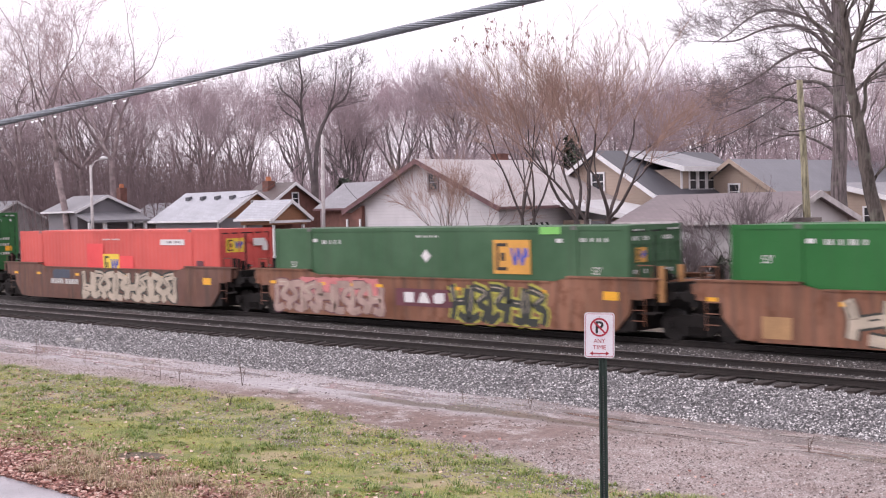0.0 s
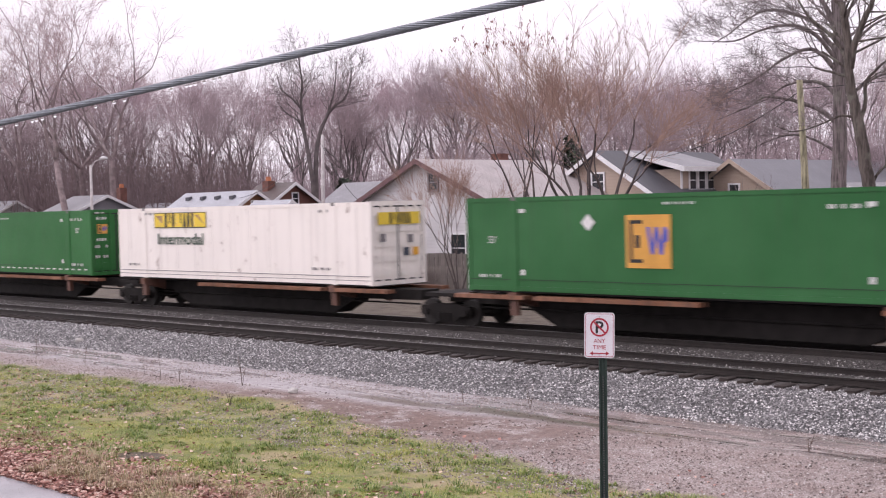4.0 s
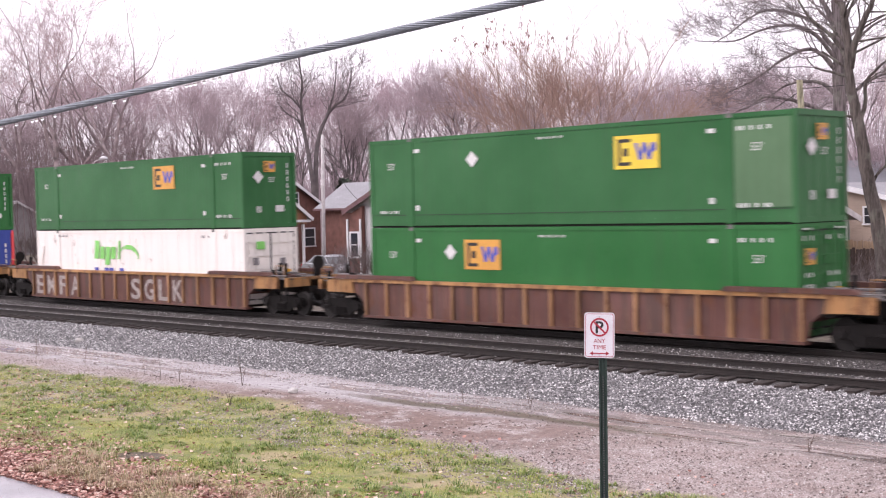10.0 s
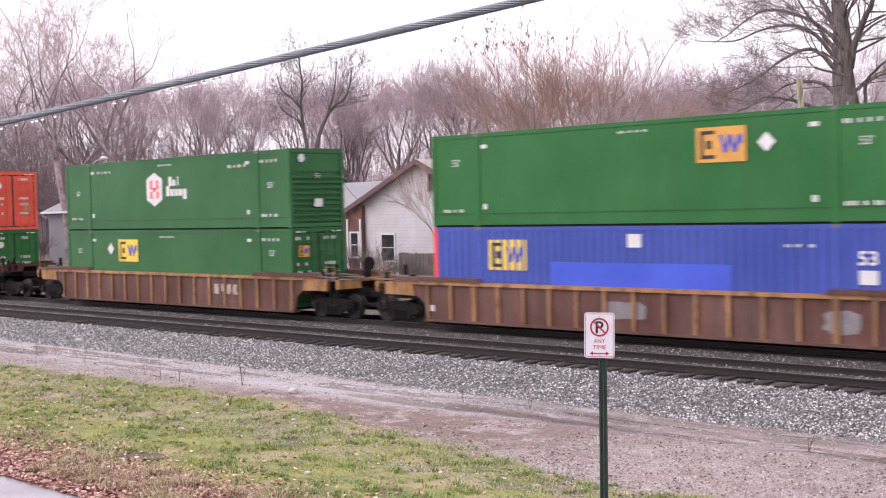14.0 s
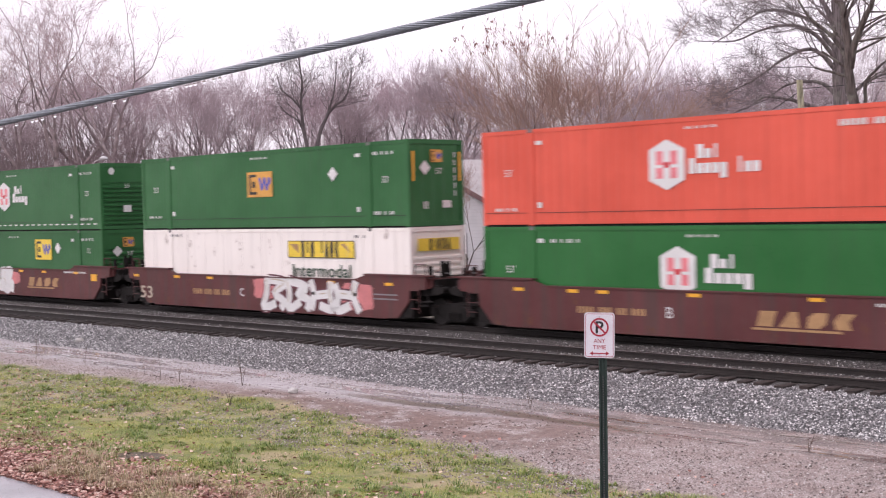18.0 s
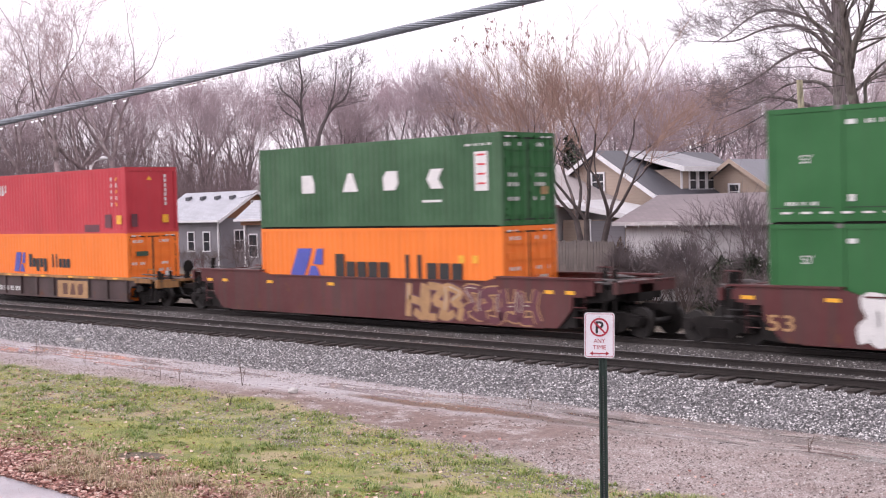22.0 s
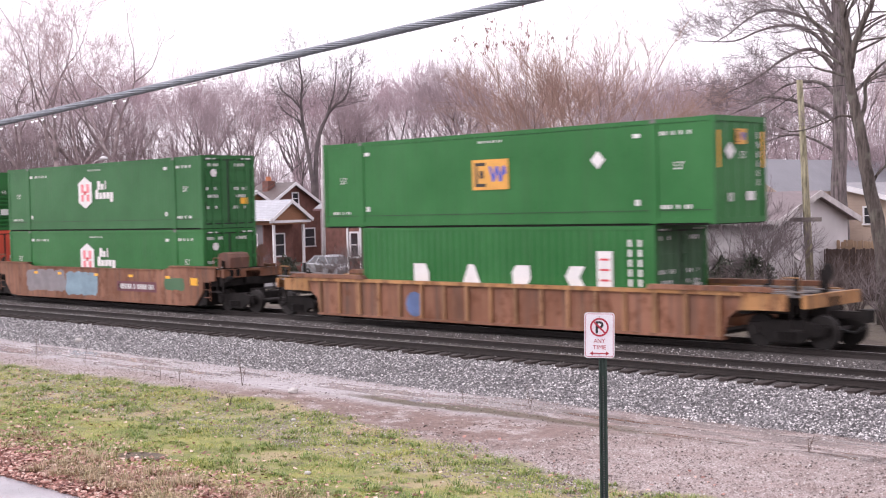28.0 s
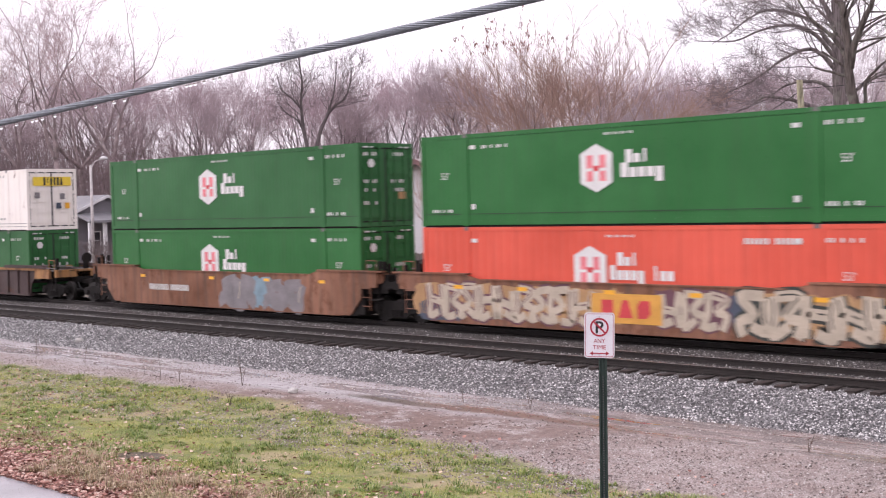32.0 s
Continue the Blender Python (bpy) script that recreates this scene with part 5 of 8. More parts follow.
def tree(name, label, category, spec, height, girth, seed, bark, twig, m, stems=1, spread=0.35, group="", trunk=0.3, wide=1.0):
    """A tree or bush whose crown is scaled to its height; trunk is the clear stem's share of it."""
    r = random.Random(seed)
    trunk_, boughs, twigs = Shape(), Shape(), Shape()
    for k in range(stems):
        if stems == 1:
            d, p = Vector((r.uniform(-0.05, 0.05), r.uniform(-0.05, 0.05), 1)).normalized(), Vector((0, 0, -0.15))
        else:
            a = 2 * math.pi * (k + r.random() * 0.6) / stems
            d = Vector((math.cos(a) * spread, math.sin(a) * spread, 1)).normalized()
            p = Vector((math.cos(a) * girth * 0.8, math.sin(a) * girth * 0.8, -0.15))
        fork(r, (trunk_, boughs), twigs, p, d, height * trunk * r.uniform(0.85, 1.1), girth * (1.0 if stems == 1 else 0.75), 0, spec)
    k = height / max(v[2] for v in twigs.v)
    for q in (trunk_, boughs, twigs):
        q.v = [(a * wide * k, b * wide * k, c * k) for a, b, c in q.v]
    t = thing(name, m, label, category, group)
    part("trunk", trunk_, bark, t, smooth=True)
    if boughs.v:
        tagged(part("branchwork", boughs, bark, t, "bare forking boughs", smooth=True), kind="stuff")
    tagged(part("crown", twigs, twig, t, "leafless crown of fine twigs"), kind="stuff")
    return t


def bend(points, steps=4):
    """A smooth line through a few guide points."""
    p = [Vector(q) for q in points]
    out = []
    for i in range(len(p) - 1):
        a, b, c, d = p[max(i - 1, 0)], p[i], p[i + 1], p[min(i + 2, len(p) - 1)]
        for k in range(steps):
            t = k / steps
            out.append(0.5 * (2 * b + (c - a) * t + (2 * a - 5 * b + 4 * c - d) * t * t + (3 * b - a - 3 * c + d) * t ** 3))
    return out + [p[-1]]


def led_tree(name, label, leaders, spec, seed, bark, twig, m, group=""):
    """A tree of a few named leaders; each row: guide points, radius at foot and tip, side branches, where they begin, their length."""
    r = random.Random(seed)
    trunk_, boughs, twigs = Shape(), Shape(), Shape()
    limbs = []
    for guide, r0, r1, count, lo, length in leaders:
        path = bend(guide)
        for i in range(1, len(path) - 1):
            path[i] = path[i] + Vector((r.uniform(-1, 1), r.uniform(-1, 1), r.uniform(-1, 1))) * min(r0 * 0.14, 0.035)
        radii = [r0 + (r1 - r0) * i / (len(path) - 1) for i in range(len(path))]
        s = trunk_ if r0 > 0.15 else Shape()
        s.tube(path, radii, 10 if r0 > 0.15 else 6)
        if s is not trunk_:
            limbs.append(s)
        for j in range(count):
            f = lo + (1 - lo) * (j + r.random()) / count
            g = f * (len(path) - 1)
            i = min(len(path) - 2, int(g))
            q, dd = path[i].lerp(path[i + 1], g - i), (path[i + 1] - path[i]).normalized()
            nd = turned(dd, radians(r.uniform(25, 70)), r)
            if nd.z < -0.3:
                nd.z *= -0.3
            fork(r, (boughs, boughs), twigs, q, nd.normalized(), length * r.uniform(0.6, 1.25) * (1.1 - 0.4 * f), max(spec["tip"], radii[i] * 0.32), 0, spec)
    t = thing(name, m, label, "tree", group)
    part("trunk", trunk_, bark, t, smooth=True)
    tagged(part("branchwork", boughs, bark, t, "bare forking boughs", smooth=True), kind="stuff")
    for s in limbs:
        part("limb", s, bark, t, smooth=True)
    tagged(part("crown", twigs, twig, t, "leafless crown of fine twigs"), kind="stuff")
    return t


def span(y, az):
    """x on the line y = const. at an angle to the left of straight across."""
    return -y * math.tan(radians(az))


# woods behind the houses: haze put in twig colours, nearer darker, further back paler
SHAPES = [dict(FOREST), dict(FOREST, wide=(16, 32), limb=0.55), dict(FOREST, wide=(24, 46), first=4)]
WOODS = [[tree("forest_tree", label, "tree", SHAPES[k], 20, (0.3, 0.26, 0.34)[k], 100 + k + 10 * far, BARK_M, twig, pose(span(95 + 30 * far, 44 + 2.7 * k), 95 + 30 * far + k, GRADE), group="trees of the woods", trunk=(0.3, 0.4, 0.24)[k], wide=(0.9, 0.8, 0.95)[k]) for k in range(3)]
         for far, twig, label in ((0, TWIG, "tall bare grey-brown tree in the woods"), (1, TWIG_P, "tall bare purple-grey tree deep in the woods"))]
rt = random.Random(78)
for row, (y, gap, tall) in enumerate(((84, 3.1, 0.84), (100, 2.3, 0.98), (122, 2.2, 1.0), (146, 2.0, 1.0))):
    az = 24.5
    while az < 67.5:
        if row == 0 and 46 < az < 54:
            az = 54.2
        yy = y + rt.uniform(-6, 6)
        d = yy / math.cos(radians(az))
        top = 4.4 + 288 / 2300 * d * tall * rt.uniform(0.8, 1.06)
        if row == 0 and (az < 30 or 36 < az < 46):
            top *= 0.82
        sc = top / 20.0
        copy_thing(WOODS[row // 2][rt.randrange(3)], pose(span(yy, az), yy, GRADE, 0, 0, rt.uniform(0, 360)) @ Matrix.Diagonal((sc * rt.uniform(0.85, 1.1), sc * rt.uniform(0.85, 1.1), sc, 1)))
        az += gap * rt.uniform(0.7, 1.3)
# one fine round crown that stands over the others
copy_thing(WOODS[0][2], pose(span(86, 55.3), 86, GRADE, 0, 0, 40) @ Matrix.Diagonal((0.92, 0.92, 1.18, 1)))


def thicket(name, label, category, count, seed, place, tall, twig, sprays=12):
    """Stems and twigs too many to count, with twigs at every angle."""
    r = random.Random(seed)
    s = Shape()
    for k in range(count):
        x, y, h = place(r)
        b = Vector((x, y, ground_z(x, y) if y > 150 else -0.55))
        t = b + Vector((r.uniform(-0.2, 0.2) * h, r.uniform(-0.2, 0.2) * h, h))
        mid_ = b.lerp(t, 0.5) + Vector((r.uniform(-0.05, 0.05) * h, 0, 0))
        s.tube([b, mid_, t], [tall * r.uniform(0.5, 1.4), tall * 0.7, tall * 0.2], 3, False)
        for q in range(sprays):
            p = b.lerp(mid_, r.uniform(0.3, 1.0)) if q < sprays * 0.4 else mid_.lerp(t, r.random())
            spike(s, p, p + Vector((r.uniform(-1, 1), r.uniform(-1, 1), r.uniform(-0.1, 1.2))) * h * r.uniform(0.12, 0.28), tall * 0.42)
    return solid(name, s, twig, None, label, category, kind="stuff")


def in_deep(r):
    az, y = r.uniform(23, 68), r.uniform(112, 152)
    return span(y, az), y, 4.4 + y / math.cos(radians(az)) * 0.043 * r.uniform(0.3, 1.35)


def in_front(r):
    y = r.uniform(78, 112)
    return span(y, r.uniform(23, 68)), y, r.uniform(3.0, 7.5) * (1 + (y - 78) / 75)


def in_street(r):
    y = r.uniform(68, 112)
    az = r.uniform(53, 68)
    return span(y, az), y, r.uniform(5.0, 11.0) + 7.5 * smoothstep(55, 61, az) * r.random()


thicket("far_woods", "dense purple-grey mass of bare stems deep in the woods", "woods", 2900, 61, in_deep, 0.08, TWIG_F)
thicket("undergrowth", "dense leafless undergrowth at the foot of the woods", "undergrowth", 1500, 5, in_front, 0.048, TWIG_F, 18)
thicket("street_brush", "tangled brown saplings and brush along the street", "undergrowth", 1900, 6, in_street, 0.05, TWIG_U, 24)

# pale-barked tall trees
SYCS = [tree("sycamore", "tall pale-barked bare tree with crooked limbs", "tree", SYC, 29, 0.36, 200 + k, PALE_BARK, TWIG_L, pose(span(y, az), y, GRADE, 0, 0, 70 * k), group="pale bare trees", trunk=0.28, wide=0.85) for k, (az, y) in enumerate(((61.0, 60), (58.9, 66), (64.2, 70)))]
copy_thing(SYCS[1], pose(span(74, 60.3), 74, GRADE, 0, 0, 200))
copy_thing(SYCS[2], pose(span(72, 62.6), 72, GRADE, 0, 0, 120))
# dark tree with a forked top above the roofs
led_tree("forked_tree", "grey-brown upright tree with a forked crown above the roofs", [
    ([(0.1, 0, -0.2), (0.05, 0, 5.8), (-0.18, 0, 8.1), (-0.5, 0.1, 10.3), (-0.75, 0.1, 12.6), (-0.62, 0, 14.4), (-0.74, 0, 15.6), (-0.82, 0, 17.0)], 0.23, 0.03, 26, 0.45, 1.3),
    ([(0.3, 0.2, -0.2), (0.28, 0.2, 6.5), (0.35, 0.2, 8.6), (0.65, 0.2, 10.3), (1.27, 0.2, 11.7), (1.94, 0.1, 12.5), (2.85, 0, 13.3), (3.2, 0, 14.4), (3.4, 0, 15.6)], 0.22, 0.035, 22, 0.5, 1.5),
    ([(0.9, 0.2, 11.0), (1.6, 0.5, 12.6), (2.0, 0.6, 14.2), (2.2, 0.5, 16.2)], 0.11, 0.03, 9, 0.2, 1.3),
    ([(-0.75, 0.1, 12.4), (-1.4, 0.3, 13.2), (-2.2, 0.4, 13.9), (-2.6, 0.5, 15.2)], 0.1, 0.03, 8, 0.2, 1.2),
    ([(-0.5, 0.1, 10.2), (-1.0, -0.4, 11.4), (-1.9, -0.6, 12.0), (-2.6, -0.6, 12.9)], 0.09, 0.03, 7, 0.2, 1.2)],
    CROOK, 305, BARK_M, TWIG_S, pose(span(78, 50.6), 78, -1.24, 0, 0, 50.6) @ Matrix.Diagonal((1.18, 1.18, 1.18, 1)))
# yard trees with reddish twigs
tree("yard_tree", "multi-stemmed bare yard tree with reddish twigs", "tree", dict(YARD, depth=4, shoot=0.8), 7.9, 0.06, 401, BARK_D, TWIG_R, pose(-43.9, 45.0, GRADE), 4, 0.28, "bare yard trees", 0.3, 0.9)
tree("yard_tree", "slender bare yard tree with reddish twigs", "tree", dict(YARD, wide=(14, 28), shoots=(0, 2, 2, 2, 3, 3), tip=0.0048), 13.9, 0.15, 407, BARK_D, TWIG_R, pose(-40.5, 46.0, GRADE), 2, 0.07, "bare yard trees", 0.27, 0.9)
tree("yard_tree", "stout bare yard tree with a broad reddish crown", "tree", dict(YARD, wide=(15, 32), wig=0.16), 13.9, 0.17, 411, BARK_D, TWIG_R, pose(-37.25, 47.0, GRADE), 3, 0.15, "bare yard trees", 0.25, 1.22)
tree("bare_bush", "tall leafless bush in front of the garage", "bush", dict(YARD, depth=4, shoot=0.6, wide=(18, 38), wig=0.2), 5.4, 0.05, 431, BARK_D, TWIG_S, pose(-28.3, 45.2, GRADE), 3, 0.4, "bare bushes", 0.25)
tree("bare_bush", "tall leafless bush in front of the garage", "bush", dict(YARD, depth=4, shoot=0.6, wide=(18, 38), wig=0.2), 4.4, 0.04, 433, BARK_D, TWIG_S, pose(-26.3, 44.6, GRADE), 3, 0.45, "bare bushes", 0.25)
for k, (x, y, h) in enumerate(((-32.3, 44.6, 3.3), (-30.6, 44.9, 3.6))):
    tree("bare_bush", "tangled leafless bush against the garage wall", "bush", dict(YARD, depth=4, shoot=0.5, wide=(18, 38), wig=0.22), h, 0.03, 441 + k, BARK_D, TWIG_S, pose(x, y, GRADE), 4, 0.5, "bare bushes", 0.2)
# big trees by the garage
led_tree("shade_tree", "big grey-barked bare tree with arching limbs beside the track", [
    ([(0, 0, -0.2), (0.02, 0, 2.5), (0, 0, 4.5), (0.02, 0, 7.0), (0.05, 0, 9.5), (0.0, 0, 12), (0.1, 0.1, 15), (0, 0, 18), (0.1, 0, 21)], 0.36, 0.06, 26, 0.5, 1.5),
    ([(0, 0, 8.9), (-0.5, -0.3, 9.5), (-1.04, -0.5, 9.75), (-1.9, -0.8, 9.4), (-3.0, -1.0, 8.65), (-4.0, -1.1, 8.2)], 0.1, 0.015, 13, 0.2, 0.9),
    ([(0, 0, 8.0), (-0.5, 0.2, 8.5), (-1.04, 0.4, 8.66), (-1.9, 0.6, 8.55), (-2.55, 0.7, 8.1), (-3.7, 0.8, 7.7)], 0.085, 0.012, 12, 0.25, 0.85),
    ([(0, 0, 7.0), (-0.6, -0.2, 7.5), (-1.25, -0.4, 7.8), (-2.0, -0.6, 8.0), (-2.6, -0.7, 8.05), (-3.2, -0.8, 7.7), (-4.3, -0.9, 7.3)], 0.1, 0.012, 13, 0.25, 0.9),
    ([(0, 0, 9.6), (-0.4, 0.3, 10.2), (-0.8, 0.5, 10.8), (-1.7, 0.8, 11.3), (-2.8, 1.0, 11.4), (-3.9, 1.0, 10.7), (-4.6, 1.0, 10.3)], 0.1, 0.012, 15, 0.2, 0.95),
    ([(0, 0, 9.3), (-0.7, -0.5, 10.2), (-1.5, -0.8, 10.6), (-2.55, -1.1, 10.5), (-3.6, -1.3, 10.1), (-5.0, -1.4, 10.2)], 0.09, 0.012, 14, 0.2, 0.95),
    ([(0, 0, 10.5), (-0.8, -0.2, 11.9), (-2.0, -0.4, 12.6), (-3.4, -0.5, 12.4), (-4.8, -0.4, 11.7)], 0.1, 0.012, 13, 0.2, 1.1),
    ([(0, 0, 7.6), (0.7, 0.4, 8.3), (1.6, 0.7, 8.8), (2.6, 0.9, 8.7), (3.6, 1.0, 8.2)], 0.09, 0.012, 11, 0.2, 0.9),
    ([(0, 0, 9.0), (0.6, -0.3, 9.9), (1.5, -0.6, 10.6), (2.8, -0.8, 10.8)], 0.09, 0.012, 10, 0.2, 0.9),
    ([(0, 0, 5.9), (-0.7, 0.3, 6.4), (-1.6, 0.5, 6.7), (-2.6, 0.7, 6.5), (-3.4, 0.8, 6.0)], 0.06, 0.01, 9, 0.25, 0.7)],
    OAK, 501, BARK_N, TWIG_S, pose(span(55.2, 27.95), 55.2, -1.55, 0, 0, 27.9) @ Matrix.Diagonal((1.25, 1.25, 1.25, 1)), "big bare trees")
led_tree("shade_tree", "big leaning bare tree with dark bark and a forked top", [
    ([(0.02, 0, -0.2), (-0.06, 0, 2.65), (-0.37, 0, 4.3), (-0.57, 0, 5.7), (-0.77, 0, 6.95), (-0.98, 0, 7.95), (-1.03, 0, 8.9), (-1.1, 0, 10.2), (-1.4, 0.1, 11.6), (-1.5, 0.1, 14), (-1.6, 0, 17), (-1.4, 0, 19.5)], 0.27, 0.05, 22, 0.5, 1.4),
    ([(-1.0, 0, 8.7), (-0.85, -0.1, 9.5), (-0.5, -0.2, 10.3), (-0.2, -0.3, 11.1), (0.1, -0.4, 12.6), (0.5, -0.4, 15.0)], 0.145, 0.04, 14, 0.2, 1.2),
    ([(-0.75, 0, 6.8), (-0.52, 0.2, 7.5), (-0.5, 0.3, 8.2), (-0.1, 0.4, 8.7), (0.6, 0.5, 9.2), (1.6, 0.5, 9.6)], 0.08, 0.02, 9, 0.3, 0.9),
    ([(-0.8, 0, 7.0), (-1.3, -0.3, 7.1), (-2.0, -0.5, 6.8), (-2.9, -0.6, 6.6), (-3.6, -0.6, 6.9)], 0.05, 0.01, 8, 0.3, 0.7),
    ([(-1.05, 0, 9.0), (-1.6, 0.4, 9.9), (-2.4, 0.6, 10.7), (-3.0, 0.8, 11.9)], 0.09, 0.02, 9, 0.2, 1.0),
    ([(-0.4, 0, 4.6), (-0.05, 0.2, 5.2), (0.5, 0.3, 5.5), (1.2, 0.3, 5.4)], 0.06, 0.015, 6, 0.3, 0.7)],
    OAK, 507, BARK_W, TWIG_S, pose(-20.7, 42.0, GRADE, 0, 0, 26.2), "big bare trees")
# conifers far back
NEEDLE = island_material("dark_conifer_needles", [(0.0, (0.035, 0.05, 0.035)), (0.6, (0.06, 0.085, 0.055)), (1.0, (0.1, 0.125, 0.085))], 0.8)


def conifer(m, h, seed):
    r = random.Random(seed)
    w, s = Shape().tube([(0, 0, -0.1), (0, 0, h)], [0.2, 0.03], 6), Shape()
    for k in range(760):
        f = r.random() ** 0.7
        z = h * (0.12 + 0.86 * f)
        rad = h * 0.22 * (1 - f) + 0.15
        a = r.uniform(0, 6.28)
        d = Vector((math.cos(a), math.sin(a), -0.25))
        p = Vector((0, 0, z)) + d * rad * r.uniform(0.3, 1.0)
        e = p + d * r.uniform(0.3, 0.6)
        k2 = Vector((-d.y, d.x, 0)) * r.uniform(0.1, 0.22)
        s.add([p - k2, p + k2, e + k2 * 0.6 + Vector((0, 0, 0.05)), e - k2 * 0.6 - Vector((0, 0, 0.06))], [(0, 1, 2, 3)])
    t = thing("conifer", m, "dark green conifer behind the houses", "tree", "conifers")
    part("trunk", w, BARK_D, t)
    tagged(part("crown", s, NEEDLE, t, "dark needled crown"), kind="stuff")


conifer(pose(span(86, 39.2), 86, GRADE), 10.4, 1)
conifer(pose(span(88, 40.9), 88, GRADE), 9.4, 2)
conifer(pose(span(84, 49.2), 84, GRADE), 7.6, 3)
conifer(pose(span(86, 48.4), 86, GRADE), 6.6, 4)
# bushes
BUSHES = [tree("bare_bush", "leafless brown bush in the undergrowth by the tracks", "bush", BUSH, 2.6, 0.03, 600 + k, TWIG_D, (TWIG_D, TWIG_S, TWIG_D)[k], pose(*xy, GRADE), 7, 0.55, "bare bushes", 0.3) for k, xy in enumerate(((-22.5, 40.0), (-30.5, 44.2), (-50.0, 45.5)))]
rb = random.Random(9)
for x, y, s in ((-24.4, 41.2, 1.0), (-26.2, 42.0, 0.9), (-20.8, 39.3, 1.1), (-19.0, 39.0, 1.1), (-23.4, 38.6, 0.8), (-25.4, 39.2, 0.8), (-27.9, 43.6, 0.9), (-21.6, 41.5, 1.2), (-18.2, 40.4, 1.3), (-17.0, 38.4, 1.0), (-28.8, 42.0, 0.8),
                (-30.4, 43.6, 0.8), (-31.6, 44.0, 0.9), (-33.0, 44.4, 1.1), (-29.3, 44.6, 0.85), (-28.2, 43.9, 0.75), (-27.2, 43.0, 0.7), (-26.0, 43.0, 0.7), (-32.4, 45.2, 0.9), (-35.0, 45.2, 0.9), (-51.4, 46.0, 1.15), (-48.2, 45.4, 0.95), (-53.5, 46.5, 1.1), (-46.2, 45.0, 0.8), (-56.0, 47.0, 1.0),
                (-69.0, 51.0, 1.1), (-71.5, 52.5, 1.2), (-77.0, 53.5, 1.0), (-80.0, 54.5, 0.9), (-84.0, 55.5, 0.9), (-93.0, 55.0, 1.2), (-97.0, 57.0, 1.4), (-101.0, 58.0, 1.2), (-88.0, 52.0, 0.8), (-110.0, 58.0, 1.5), (-116.0, 60.0, 1.5)):
    copy_thing(BUSHES[rb.randrange(3)], pose(x, y, GRADE, 0, 0, rb.uniform(0, 360)) @ Matrix.Diagonal((s, s, s * rb.uniform(0.85, 1.1), 1)))
EVER = island_material("dark_shrub_leaves", [(0.0, (0.012, 0.018, 0.01)), (0.6, (0.03, 0.042, 0.02)), (1.0, (0.07, 0.085, 0.05))], 0.6)


def shrub(m, w, h, seed, n=2600, leaf=None, name="evergreen_shrub", label="dark rounded evergreen shrub beside the garage", group="evergreen shrubs"):
    r = random.Random(seed)
    s = Shape()
    for k in range(n):
        a, b = r.uniform(0, 6.28), r.uniform(-0.1, 1.5)
        q = (0.72 + 0.28 * noise.noise((math.cos(a) * 1.8, math.sin(a) * 1.8, b * 2 + seed))) * r.uniform(0.75, 1.05)
        p = Vector((math.cos(a) * math.cos(b) * w * q, math.sin(a) * math.cos(b) * w * q, max(0.05, math.sin(b) * h * q)))
        u_, v_ = Vector((r.uniform(-1, 1), r.uniform(-1, 1), r.uniform(-1, 1))) * 0.09, Vector((r.uniform(-1, 1), r.uniform(-1, 1), r.uniform(-1, 1))) * 0.05
        s.add([p - u_, p + v_, p + u_, p - v_], [(0, 1, 2, 3)])
    st = Shape()
    for k in range(6):
        a = k * 1.05
        st.tube([(0, 0, -0.05), (math.cos(a) * w * 0.3, math.sin(a) * w * 0.3, h * 0.5), (math.cos(a) * w * 0.6, math.sin(a) * w * 0.6, h * 0.75)], [0.05, 0.03, 0.015], 5)
    t = thing(name, m, label, "shrub", group)
    part("stems", st, BARK_D, t)
    tagged(part("foliage", s, leaf or EVER, t, "small dark leaves"), kind="stuff")


shrub(pose(-27.1, 43.9, GRADE), 1.35, 2.75, 1, 3600)
shrub(pose(-28.6, 44.2, GRADE), 1.2, 2.45, 2)
shrub(pose(-66.8, 52.5, GRADE), 1.1, 1.7, 3, 1400)
shrub(pose(-60.6, 54.2, GRADE), 1.5, 2.0, 4, 1800)
DEAD = island_material("dead_brown_vine_leaves", [(0.0, (0.06, 0.04, 0.032)), (0.6, (0.12, 0.08, 0.06)), (1.0, (0.2, 0.14, 0.1))], 0.85)
shrub(pose(-33.6, 44.3, GRADE), 0.62, 3.3, 5, 2600, DEAD, "vine_clump", "brown dead vines heaped at the end of the fence", "")
# clumps of dead seed pods still hanging in the slender yard tree
PODS = island_material("red_brown_seed_pods", [(0.0, (0.16, 0.05, 0.04)), (0.6, (0.32, 0.12, 0.1)), (1.0, (0.45, 0.24, 0.2))], 0.8)
pods, rp_ = Shape(), random.Random(3)
yard = [o for o in bpy.data.objects if o.name.startswith("yard_tree")][1]
crown = [c for c in yard.children if c.name.startswith("crown")][0]
ends = [v.co for v in crown.data.vertices if v.co.z > 11.6]
for k in range(120):
    p = rp_.choice(ends)
    for j in range(5):
        q = p + Vector((rp_.uniform(-0.09, 0.09), rp_.uniform(-0.09, 0.09), rp_.uniform(-0.24, 0.02)))
        d = Vector((rp_.uniform(-0.07, 0.07), rp_.uniform(-0.07, 0.07), -0.07))
        e = Vector((rp_.uniform(-0.04, 0.04), rp_.uniform(-0.04, 0.04), 0.03))
        pods.add([q, q + e, q + d, q + d - e], [(0, 1, 2, 3)])
tagged(part("seed_tassel", pods, PODS, yard, "hanging red-brown seed pods"), kind="stuff")

# ---- the train: speeds in m/s every two seconds, and the way gone since 14 s ----
SPEEDS = (12.824, 12.749, 12.674, 12.613, 12.554, 12.514, 12.501, 12.46, 12.4, 12.33, 12.265, 12.193, 12.154, 12.144, 12.108, 11.994, 11.762)


